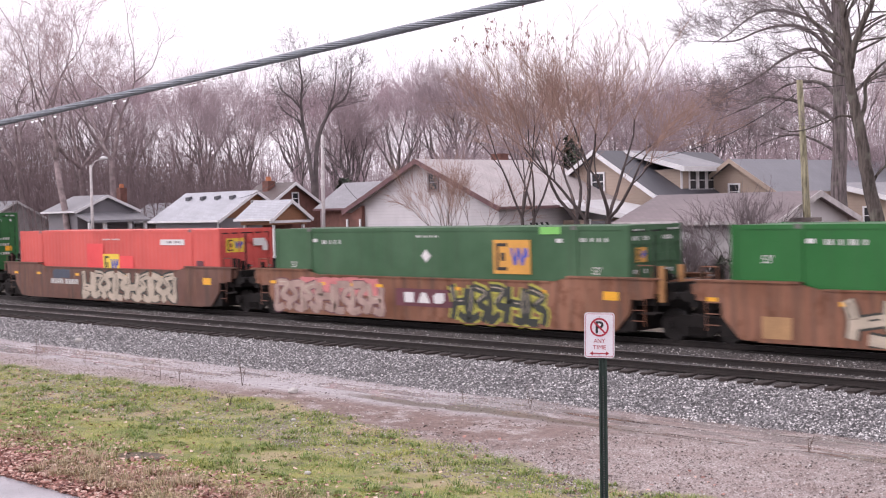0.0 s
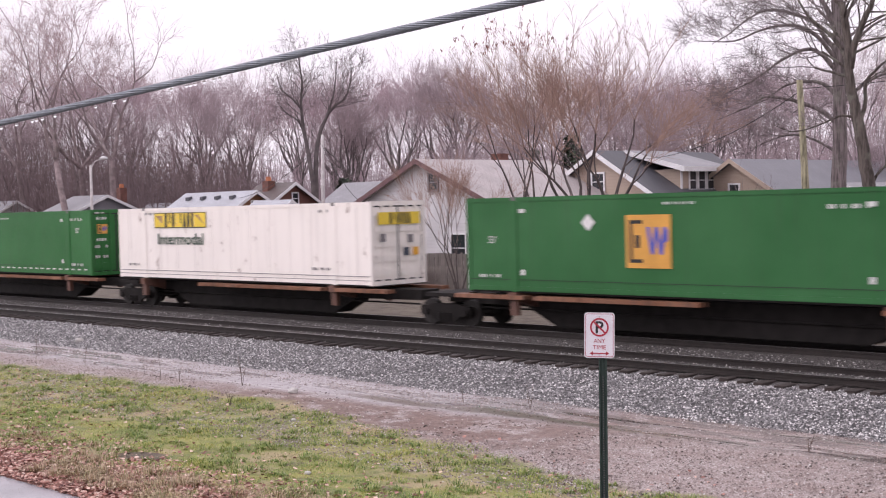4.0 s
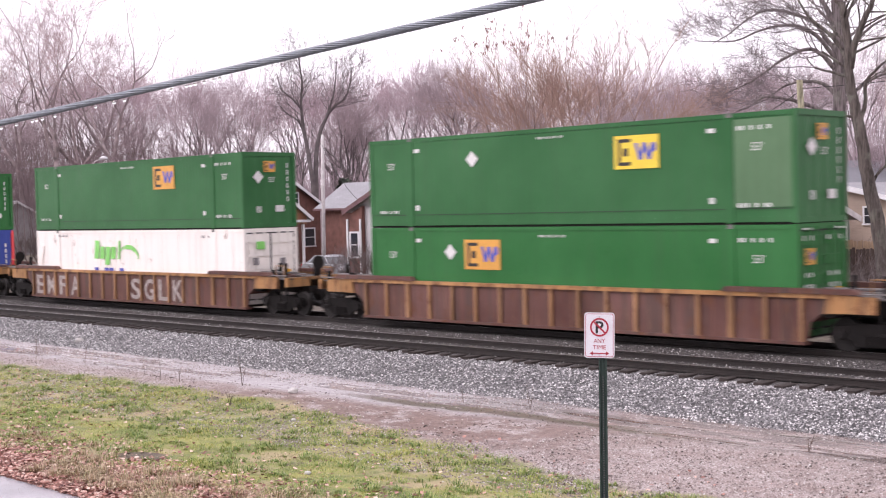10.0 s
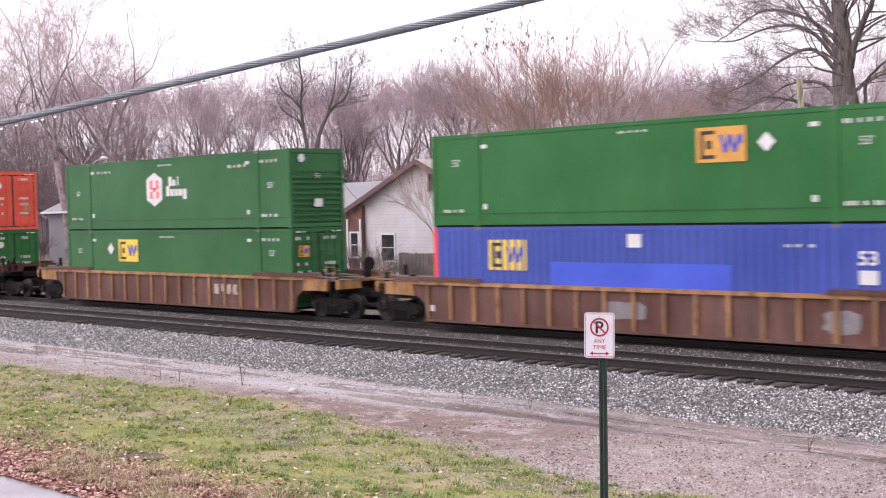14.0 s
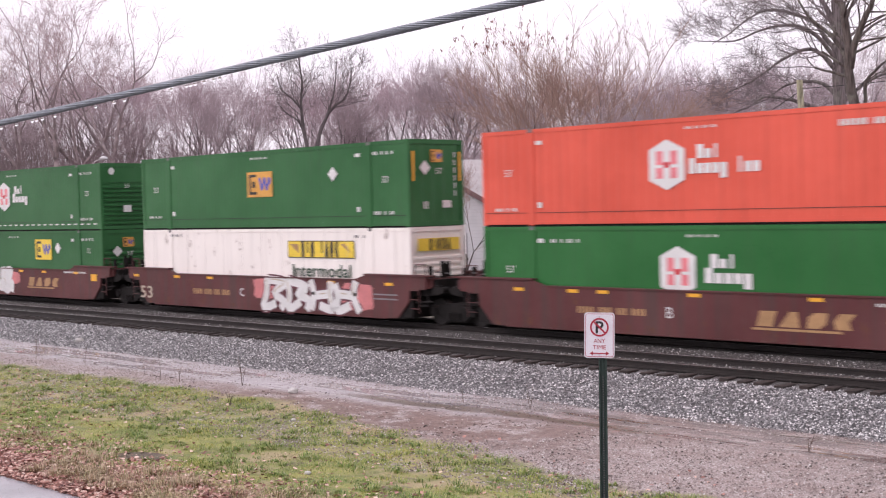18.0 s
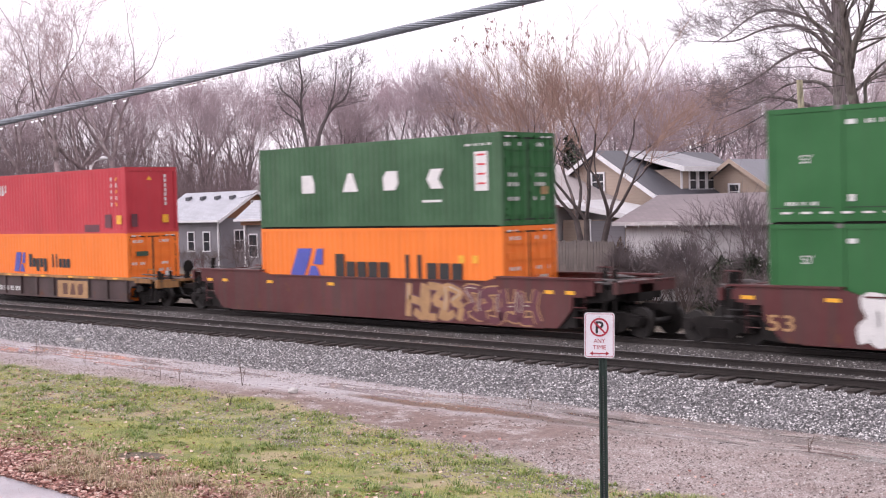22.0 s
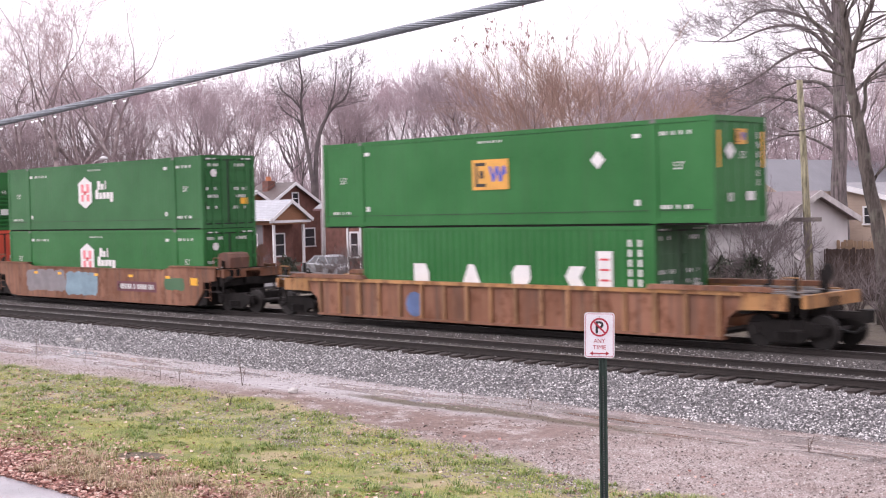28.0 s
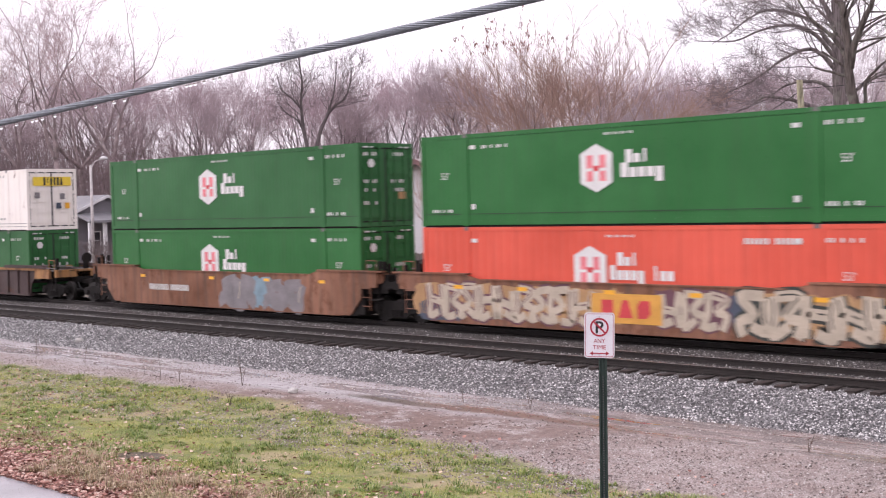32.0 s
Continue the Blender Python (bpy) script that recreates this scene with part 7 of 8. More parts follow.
def brake_stand(car, x, z, paint_):
    part("brake_stand", Shape().box(x - 0.08, x + 0.08, 0.3, 0.5, z - 0.2, z + 0.5).cyl("x", (0.4, z + 0.42), 0.26, x + 0.08, x + 0.12, 14), paint_, car, "brake wheel on its stand")


def reflectors(car, xs_, z, y, w=0.34, h=0.11):
    f = Face(car, "s", y)
    for x in xs_:
        f.rect("reflector", x - w / 2, x + w / 2, z - h / 2, z + h / 2, D_AMBER, "amber reflector", 0.006)
    return f


def smooth_well(u, half, paint_, label, bogies, ends, posts=None, zt=1.55, ze=1.74, mid=5.85, left_open=True, right_open=True, name="well_car"):
    """A deep-sided articulated well unit: plain side sheets that step up at both ends."""
    car = thing(name, pose(0, 0, 0), label, "rail car", "well cars of the train")
    rolling(car, u, 0.0)
    h = half
    for s in (-1, 1):
        y0, y1 = sorted((s * 1.5, s * 1.44))
        e0 = h - 0.72
        out = [(-e0 + 0.6, 0.2), (e0 - 0.6, 0.2), (e0 - 0.48, 0.26), (e0 + 0.02, 0.78), (e0 + 0.06, 1.15), (h + 0.1, 1.2), (h + 0.15, ze - 0.03), (mid + 0.12, ze - 0.03), (mid - 0.55, zt), (-mid + 0.55, zt), (-mid - 0.12, ze - 0.03),
               (-h - 0.15, ze - 0.03), (-h - 0.1, 1.2), (-e0 - 0.06, 1.15), (-e0 - 0.02, 0.78), (-e0 + 0.48, 0.26)]
        part("side_sheet", Shape().prism(out, "y", y0, y1), paint_, car)
        part("bottom_angle", Shape().box(-h + 1.8, h - 1.8, *sorted((s * 1.52, s * 1.2)), 0.17, 0.205), paint_, car)
        part("top_chord", Shape().box(-mid + 0.5, mid - 0.5, *sorted((s * 1.53, s * 1.36)), zt, zt + 0.04), paint_, car)
        for e in (-1, 1):
            part("end_chord", Shape().box(*sorted((e * (mid + 0.1), e * (h + 0.4))), *sorted((s * 1.54, s * 1.3)), ze - 0.03, ze + 0.02), paint_, car)
    for x in (-h + 1.2, -2.6, 2.6, h - 1.2):
        part("cross_bearer", Shape().box(x - 0.3, x + 0.3, -1.44, 1.44, 0.2, 0.3), GRIME, car)
    for e in (-1, 1):
        part("bulkhead", Shape().box(*sorted((e * (h - 0.74), e * (h - 0.68))), -1.43, 1.43, 0.25, ze - 0.1), GRIME, car, "dark end bulkhead")
        # dark block added to stop daylight showing through over the bogie
        part("end_frame", Shape().prism([(e * (h - 0.66), 0.95), (e * (h + 0.45), 1.0), (e * (h + 0.5), ze - 0.12), (e * (h - 0.66), ze - 0.12)], "y", -1.3, 1.3), GRIME, car, "added dark block filling the gap over the bogie")
        for s in (-1, 1):
            part("end_gusset", Shape().box(*sorted((e * (h - 2.2), e * (h - 0.6))), *sorted((s * 1.43, s * 1.36)), 0.24, 1.2), GRIME, car, "dark gusset plate at the well's end")
        part("hand_brake_rod", Shape().tube([(e * (h - 0.5), -1.36, 0.75), (e * (h + 0.3), -1.36, 0.8)], 0.035, 6), GRIME, car)
        for k in range(3):
            part("ladder_rung", Shape().tube([(e * (h - 0.6), -1.5, 0.55 + 0.3 * k), (e * (h - 0.2), -1.5, 0.55 + 0.3 * k)], 0.016, 5), paint_, car, "thin steel ladder rung")
        part("ladder_side", Shape().tube([(e * (h - 0.2), -1.5, 0.4), (e * (h - 0.2), -1.5, 1.3)], 0.016, 5), paint_, car)
        end_deck(car, e * (h - 0.1), e * (h + ends[0 if e < 0 else 1]), ze - 0.06, paint_, paint_, e)
    for x in bogies:
        bogie(car, x)
    return car, Face(car, "s", 1.502)


def ribbed_well(u, half, side, paint_, chord, label, zt=1.47, ze=1.6, mid=5.9, ribs=17, low=False, truck=10.0, reach=11.2, couplers=True, name="well_car"):
    """A stand-alone well car: stiffened side sheets under a heavy top chord."""
    car = thing(name, pose(0, 0, 0), label, "rail car", "well cars of the train")
    rolling(car, u, 0.0)
    for s in (-1, 1):
        part("side_sheet", Shape().prism([(-side, 0.2), (side, 0.2), (side + 0.12, 0.75), (side + 0.5, 1.02), (side + 0.6, zt - 0.1), (-side - 0.6, zt - 0.1), (-side - 0.5, 1.02), (-side - 0.12, 0.75)], "y", *sorted((s * 1.42, s * 1.38))), paint_, car)
        part("top_chord", Shape().box(-side - 0.6, side + 0.6, *sorted((s * 1.5, s * 1.34)), zt - 0.11, zt), chord, car, "rust-streaked top chord")
        part("bottom_chord", Shape().box(-side, side, *sorted((s * 1.5, s * 1.2)), 0.17, 0.25), paint_, car)
        for k in range(ribs):
            x = -side + 0.12 + (2 * side - 0.24) * k / (ribs - 1)
            big = abs(abs(x) - mid) < side / ribs
            part("rib", Shape().box(x - (0.08 if big else 0.048), x + (0.08 if big else 0.048), *sorted((s * 1.5, s * 1.42)), 0.25, zt - 0.11), paint_ if paint_ is GREY_CAR else RUST_RIB if chord is OCHRE else chord, car)
        if not low:
            for e in (-1, 1):
                part("end_chord", Shape().prism([(e * mid, zt), (e * (mid + 0.12), ze), (e * (half - 0.2), ze), (e * half, zt)], "y", *sorted((s * 1.53, s * 1.28))), paint_, car)
        for e in (-1, 1):
            part("shoulder", Shape().prism([(e * (side + 0.5), 0.98), (e * (side + 0.6), zt), (e * (half + 0.35), zt - 0.05), (e * (half + 0.35), 1.0), (e * (side + 1.1), 1.0)], "y", *sorted((s * 1.48, s * 1.36))), chord, car, "chord-coloured end shoulder")
    for x in (-side + 0.8, -3.0, 0.0, 3.0, side - 0.8):
        part("cross_bearer", Shape().box(x - 0.25, x + 0.25, -1.4, 1.4, 0.2, 0.3), GRIME, car)
    for e in (-1, 1):
        part("bulkhead", Shape().box(*sorted((e * (side + 0.05), e * (side + 0.13))), -1.38, 1.38, 0.75, zt - 0.05), paint_, car)
        end_deck(car, e * (side + 0.1), e * (reach - 0.4), zt - 0.04, paint_, chord, e)
        bogie(car, e * truck)
        if couplers:
            coupler(car, e * (reach - 0.5), e)
            hose(car, e * (reach - 0.4), e)
    brake_stand(car, reach - 0.9, zt, GRIME)
    for e in (-1, 1):
        # added dark block, closes the bright gap over each bogie
        part("end_frame", Shape().box(*sorted((e * (side + 0.3), e * (reach - 0.9))), -1.1, 1.1, 0.9, zt - 0.16), GRIME, car, "added dark block filling the gap over the bogie")
    return car, Face(car, "s", 1.422)


def spine_unit(u, bogies, plates, arms, label, ends):
    """A spine car unit: one deep beam, cross arms and side platforms under the box."""
    car = thing("spine_car", pose(0, 0, 0), label, "rail car", "spine cars of the train")
    rolling(car, u, 0.0)
    part("spine", Shape().prism([(ends[0], 0.74), (ends[0] + 3.4, 0.7), (ends[0] + 4.6, 0.13), (ends[1] - 4.6, 0.13), (ends[1] - 3.4, 0.7), (ends[1], 0.74), (ends[1], 1.08), (ends[0], 1.08)], "y", -0.42, 0.42), GRIME, car, "grimy black centre beam")
    for x0, x1 in plates:
        for s in (-1, 1):
            part("side_platform", Shape().box(x0, x1, *sorted((s * 1.5, s * 1.1)), 1.0, 1.12), BROWN, car, "rusty side platform")
    for x in arms:
        part("cross_arm", Shape().prism([(-1.45, 0.98), (-0.4, 0.7), (0.4, 0.7), (1.45, 0.98), (1.45, 1.2), (-1.45, 1.2)], "x", x - 0.16, x + 0.16), BROWN_D, car, "cross arm carrying the box")
        for s in (-1, 1):
            part("pedestal", Shape().box(x - 0.14, x + 0.14, *sorted((s * 1.36, s * 1.2)), 0.5, 1.0), BROWN_D, car)
    for x in bogies:
        bogie(car, x)
        part("bolster", Shape().box(x - 0.7, x + 0.7, -1.3, 1.3, 0.98, 1.1), GRIME, car, "bolster over the bogie")
    part("air_tank", Shape().cyl("x", (0.75, 0.75), 0.2, 1.5, 3.2, 12), GRIME, car)
    part("brake_pipe", Shape().tube([(ends[0], -0.5, 0.62), (ends[1], -0.5, 0.62)], 0.03, 6), GRIME, car)
    return car


# ---- painted tags: rounded strokes that cannot be read ----
def stroke(path, w):
    """A flat ribbon along a path, as quads."""
    q = []
    pts = [Vector(p) for p in path]
    sides = []
    for i, p in enumerate(pts):
        d = (pts[min(i + 1, len(pts) - 1)] - pts[max(i - 1, 0)]).normalized()
        k = Vector((-d.y, d.x)) * (w / 2)
        sides.append((p + k, p - k))
    for (a, b), (c, d) in zip(sides, sides[1:]):
        q.append([tuple(a), tuple(b), tuple(d), tuple(c)])
    return q


def arc(cx, cy, rx, ry, a0, a1, n=9):
    return [(cx + rx * math.cos(radians(a0 + (a1 - a0) * k / n)), cy + ry * math.sin(radians(a0 + (a1 - a0) * k / n))) for k in range(n + 1)]


def tag(f, x0, x1, z0, z1, n, fill, line, seed, w=0.16, label="spray-painted graffiti forms"):
    """A run of interlocking bent strokes with an outline, in no alphabet."""
    r = random.Random(seed)
    step, h = (x1 - x0) / n, z1 - z0
    wide = min(step * 0.3, h * 0.24)
    outer, inner, dash = [], [], []
    for k in range(n):
        cx, lean = x0 + (k + 0.5) * step, r.uniform(-0.12, 0.2)
        flip = r.choice((-1, 1))
        runs = [[(-0.36 * flip, r.uniform(0.8, 0.95)), (-0.3 * flip, 0.5), (-0.36 * flip, r.uniform(0.05, 0.15)), (0.1 * flip, r.uniform(0.08, 0.3))]]
        if r.random() < 0.6:
            runs.append([(-0.3 * flip, 0.88), (0.36 * flip, r.uniform(0.7, 0.9)), (0.0, 0.5), (0.4 * flip, r.uniform(0.25, 0.4)), (0.3 * flip, 0.05)])
        else:
            runs.append([(0.36 * flip, 0.92), (r.uniform(0.2, 0.4) * flip, 0.5), (0.4 * flip, 0.08)])
            runs.append([(-0.3 * flip, r.uniform(0.4, 0.6)), (0.36 * flip, r.uniform(0.35, 0.65))])
        for q in runs:
            path = [(cx + (p.x + lean * (p.y - 0.5)) * step * 1.15, z0 + h * p.y) for p in bend(q, 4)]
            outer += stroke(path, wide + w * 0.75)
            inner += stroke(path, wide)
            if r.random() < 0.6:
                dash += stroke([(x_ - wide * 0.12, z_ + wide * 0.1) for x_, z_ in path[1:len(path) // 2 + 1]], wide * 0.16)
    for q, mat_, lab, lift in ((outer, line, "sprayed outline", 0.004), (inner, fill, label, 0.0065), (dash, D_CREAM if fill is not D_CREAM else line, "sprayed highlights", 0.009)):
        if q:
            tagged(f.polys("graffiti", q, mat_, lab, lift), kind="stuff")


def cloud(f, x0, x1, z0, z1, material, seed, n=5, label="sprayed paint patch", lift=0.004):
    r = random.Random(seed)
    q = []
    for k in range(n):
        cx, cz = x0 + (x1 - x0) * (k + 0.5) / n, (z0 + z1) / 2
        c = [(math.cos(a / 22 * 6.283), math.sin(a / 22 * 6.283)) for a in range(22)]
        q.append([(cx + (x1 - x0) / n * 0.62 * math.copysign(abs(p) ** 0.45, p) * r.uniform(0.85, 1.12), cz + (z1 - z0) / 2 * math.copysign(abs(v) ** 0.45, v) * r.uniform(0.78, 1.0)) for p, v in c])
    tagged(f.polys("paint_patch", q, material, label, lift), kind="stuff")

# ---- the consist, in the order in which it passes ----
LOW, HIGH = 0.32, 3.25
L53, L40 = 16.15, 12.19


def gold_mark(f, a, b=2.03, w=1.53, h=0.94, panel=None):
    square_logo(f, a, b, w, h, panel)


def green_box(u, z, mark, label, end="door", paint_=None, dashes=False, dia=None, panel=None, b=2.03, h=0.94, high=True, stripes=False, seed=0, endlogo=True):
    box, f, e = container(u, z, L53, paint_ or GREEN, label, end, 0.22, 0.004)
    domestic_marks(f, e, L53, high, dashes=dashes)
    if mark is not None:
        gold_mark(f, mark, b, 1.53, h, panel)
    if dia is not None:
        diamond(f, dia, 2.1, 0.26)
    if end == "door":
        door_marks(e, endlogo, seed)
    else:
        end_marks(e, endlogo, stripes)
    return box, f, e


def hexagon_box(u, z, label, end="door", paint_=None, dashes=False, low=False, seed=0, red=False):
    box, f, e = container(u, z, L53, paint_ or GREEN, label, end, 0.22 if not red else 0.33, 0.004 if not red else 0.014)
    domestic_marks(f, e, L53, False, dashes=dashes)
    a = -0.85 if not red else -1.15
    if red:
        hex_logo(f, a, 1.63, 1.4, 1.4, -0.45, 1.78, 1.72, ("XxI  ", "Xxxxp Ixx"))
    else:
        hex_logo(f, a, 1.63, 1.38, 1.4, 0.0, 1.5, 1.7)
    f.bars(-5.35, -4.2, 2.4, 2.53, 4) if not red else f.bars(4.0, 5.7, 2.36, 2.56, 5)
    if end == "door":
        door_marks(e, False, seed)
        e.polys("logo_hexagon", [[(-0.75 + 0.16 * math.cos(k), 2.2 + 0.17 * math.sin(k)) for k in [j * math.pi / 3 for j in range(6)]]], D_WHITE, "white hexagon mark", 0.05)
    else:
        e.polys("logo_hexagon", [[(-0.75 + 0.16 * math.cos(k), 2.55 + 0.17 * math.sin(k)) for k in [j * math.pi / 3 for j in range(6)]]], D_WHITE, "white hexagon mark", 0.03)
        e.word("53", 0.0, 1.9, 0.18, D_WHITE, "white length numerals 53", None, 0.03)
        e.rect("sticker", -0.2, 0.2, 0.75, 1.05, D_WHITE, "white sticker", 0.045)
    return box, f, e


def yellow_panel(f, a0, a1, b0, b1):
    f.rect("logo_panel", a0, a1, b0, b1, BLACK, "black edged company panel", 0.005)
    f.rect("logo_field", a0 + 0.03, a1 - 0.03, b0 + 0.03, b1 - 0.03, D_YELLOW, "yellow company panel", 0.007)
    w, h = a1 - a0, b1 - b0
    f.polys("logo_scroll", [[(a0 + 0.03 * w, b1 - 0.2 * h), (a0 + 0.17 * w, b1 - 0.2 * h), (a0 + 0.17 * w, b0 + 0.25 * h)],
                            [(a1 - 0.03 * w, b0 + 0.2 * h), (a1 - 0.2 * w, b1 - 0.2 * h), (a1 - 0.14 * w, b1 - 0.15 * h)]], D_TAN, "brown scroll mark", 0.009)
    f.blocks(a0 + 0.2 * w, a1 - 0.22 * w, b0 + 0.06 * h, b1 - 0.02 * h, "OIO IOOOO"[:8], BLACK, "black word blocks", 0.011)


def white_box(u, z, a, label, end="door", word=True, b=2.42):
    box, f, e = container(u, z, L53, WHITE, label, end, 0.27, 0.012)
    if word:
        yellow_panel(f, a, a + 3.69, b - 0.31, b + 0.31)
        f.word("Intermodal", a + 1.87, b - 0.76, 0.46, D_INK, "dark green word Intermodal", 3.24, 0.02, 0.012)
    for x0, x1, z0 in ((-7.3, -6.4, 0.5), (-6.0, -5.2, 2.6), (4.9, 6.0, 0.5), (5.3, 5.9, 2.55)):
        f.bars(x0, x1, z0, z0 + 0.12, 3, D_GREY, "unreadable small grey marking")
    for k in range(13):
        x = -7.3 + k * 1.22
        if abs(abs(x) - 6.1) > 0.2:
            f.rect("panel_seam", x - 0.008, x + 0.008, 0.36, 2.72, D_SEAM, "thin upright panel seam", 0.011)
    f.rect("rub_strip", -8.0, 8.0, 0.31, 0.335, D_GREY, "grey seam line", 0.012)
    f.rect("rub_strip", -8.0, 8.0, 0.17, 0.19, D_GREY, "grey seam line", 0.012)
    if word:
        e.rect("logo_panel", -1.0, 0.98, 2.1, 2.52, D_YELLOW, "yellow company panel on the end", 0.05)
        e.blocks(-0.5, 0.55, 2.12, 2.5, "OIOOOO", BLACK, "black word blocks", 0.054)
    else:
        e.rect("marking", -0.75, -0.35, 2.1, 2.4, D_GREEN, "small light green mark", 0.052)
    if end == "door":
        for y, z0, mt in ((-0.8, 1.5, D_GREY), (0.3, 1.0, NAVY), (0.75, 1.0, D_AMBER), (0.5, 1.45, D_GREY)):
            e.rect("sticker", y - 0.13, y + 0.13, z0, z0 + 0.28, mt, "door sticker", 0.052)
    return box, f, e


BROWN_LBL = "rust-brown articulated well car with graffiti on its side"
# A
car, f = smooth_well(165.7, 8.95, BROWN, BROWN_LBL, [9.7], (0.2, 0.6))
reflectors(car, (-8.55, -4.7, -1.2, 2.4, 5.6), 1.24, 1.502)
f.rect("paint_patch", -7.05, -6.2, 0.28, 0.85, D_TAN, "tan repainted patch", 0.004)
tag(f, -4.7, 4.6, 0.3, 1.45, 7, D_CREAM, D_DARK, 31)
box, bf, be = green_box(165.7, LOW, 3.65, "green domestic container in a brown well car", "door", GREEN_B, seed=1)
bf.bars(-5.35, -4.1, 2.35, 2.53, 4)
# B
car, f = smooth_well(146.2, 8.95, BROWN, BROWN_LBL, [10.15, -9.8], (0.2, 0.2))
reflectors(car, (-8.0, -5.2, -3.6, -2.2, 1.45, 3.2, 5.0), 1.27, 1.502)
f.rect("reflector", 7.3, 7.85, 1.1, 1.35, D_AMBER, "amber reflector", 0.006)
cloud(f, -6.4, -2.3, 0.85, 1.55, D_PINK, 5, 5)
tag(f, -7.9, -2.0, 0.25, 1.4, 7, D_CLAY, PLUM, 12, 0.1)
f.rect("logo_panel", -1.38, 1.25, 0.64, 1.22, D_SMUDGE, "dark company panel", 0.005)
f.blocks(-1.1, 1.0, 0.76, 1.1, "OOO", D_WHITE, "white word blocks")
tag(f, 1.2, 5.15, 0.2, 1.5, 5, D_DARK, D_LIME, 14, 0.2)
for y in (-1.52, -0.6):
    part("end_post", Shape().box(9.25, 9.4, y, y + 0.12, 1.1, 2.1), OCHRE, car, "ochre guard post")
box, bf, be = green_box(146.2, LOW, 3.65, "faded green container with a gold square logo", "door", GREEN_D, seed=2, b=1.97, h=1.05, high=False)
bf.bars(-5.36, -4.25, 2.32, 2.5, 4)
diamond(bf, -0.1, 1.97, 0.22)
bf.rect("paint_patch", 4.8, 5.6, 2.66, 2.88, D_GREEN, "bright green repaired patch", 0.005)
# C
car, f = smooth_well(126.5, 8.95, BROWN_D, BROWN_LBL, [-9.55], (0.6, 0.2))
reflectors(car, (-8.2, -6.0, -2.5, -0.2, 1.6, 4.2), 1.27, 1.502)
f.rect("reflector", 7.2, 7.75, 1.05, 1.32, D_AMBER, "amber reflector", 0.006)
tag(f, -2.05, 5.3, 0.22, 1.5, 8, D_CREAM, D_DARK, 17, 0.2)
f.bars(-4.86, -2.3, 0.8, 1.08, 5)
cloud(f, -4.6, -3.2, 1.05, 1.5, NAVY, 3, 2)
box, bf, be = container(126.5, LOW, L53, RED, "faded red container with fresh repainted patches", "door", 0.3, 0.01)
bf.rect("paint_patch", -1.95, -0.55, 1.15, 2.32, RED_PATCH, "fresh red repainted patch", 0.004)
bf.rect("paint_patch", 0.72, 1.85, 1.15, 1.8, RED_PATCH, "fresh red repainted patch", 0.004)
gold_mark(bf, 0.08, 1.4, 1.3, 0.94, D_YELLOW)
bf.rect("marking_plate", 3.95, 5.7, 2.27, 2.5, D_WHITE, "white lettered plate", 0.005)
bf.bars(4.4, 5.5, 2.33, 2.45, 5, D_GREY)
bf.bars(-0.6, 0.9, 2.46, 2.54, 5)
bf.rect("paint_patch", 6.5, 7.0, 1.2, 1.65, D_SMUDGE, "dark scuffed patch", 0.004)
square_logo(be, -0.55, 2.25, 0.85, 0.55, D_YELLOW)
be.polys("marking_plate", [[(0.3, 2.2), (0.75, 2.2), (0.75, 2.0), (1.0, 2.0), (1.0, 2.3), (0.85, 2.5), (0.3, 2.5)]], D_WHITE, "white patched sticker", 0.05)
# D, E, F on spine cars
spine_unit(105.05, [7.85, -9.35], [(-8.5, -5.6), (-5.2, 0.7), (5.9, 8.9)], (-6.1, 6.1), "grimy spine car under a raised container", (-9.8, 9.6))
box, bf, be = green_box(105.05, 1.22, -1.08, "green container standing high on a spine car", "door", GREEN, seed=3, b=1.55, h=1.5, high=False, endlogo=True)
bf.bars(4.39, 5.57, 2.36, 2.5, 4)
diamond(bf, -3.2, 2.1, 0.25)
spine_unit(84.35, [-7.4], [(-2.0, 5.6), (6.3, 9.0)], (-6.1, 6.1), "grimy spine car under a raised container", (-8.8, 9.6))
white_box(84.35, 1.22, -5.29, "white intermodal container standing high on a spine car", "door", True, 2.38)
spine_unit(65.85, [-6.95], [(-7.0, -5.6), (-1.6, 5.7), (6.3, 8.9)], (-6.1, 6.1), "grimy spine car under a raised container", (-9.3, 9.6))
car65 = green_box(65.85, 1.22, -3.02, "glossy green container with white reflective dashes", "door", GREEN_B, True, -4.4, seed=4)
car65[1].bars(-7.68, -6.41, 2.42, 2.56, 4)
# G
car, f = ribbed_well(46.6, 7.9, 6.72, YELLOW_CAR, YELLOW_CAR, "dirty yellow well car with a single maroon container", 1.14, 1.2, 5.9, 11, True, 8.0, 9.3)
f.bars(-6.3, -4.0, 0.42, 0.62, 2, D_GREY, "unreadable grey stencil")
for x, w, mt in ((-0.2, 0.5, PLUM), (2.3, 1.0, D_PINK), (4.9, 0.6, D_GREY)):
    f.rect("paint_patch", x, x + w, 0.4, 0.85, mt, "small painted patch", 0.004)
box, bf, be = container(46.6, LOW, L40, MAROON, "faded maroon container in a yellow well car", "door", 0.28, 0.02, 2.9, None, False)
bf.rect("sticker", -5.3, -4.85, 2.2, 2.6, D_WHITE, "white square sticker", 0.01)
for a in (4.75, 5.15):
    for k in range(6):
        bf.rect("marking", a, a + 0.11, 0.75 + k * 0.3, 0.93 + k * 0.3, D_WHITE, "upright white marking", 0.01)
bf.rect("sticker", 5.15, 5.35, 0.9, 1.15, D_AMBER, "amber sticker", 0.012)
bf.rect("sticker", 5.15, 5.35, 1.65, 1.85, D_AMBER, "amber sticker", 0.012)
door_marks(be, False, 12)
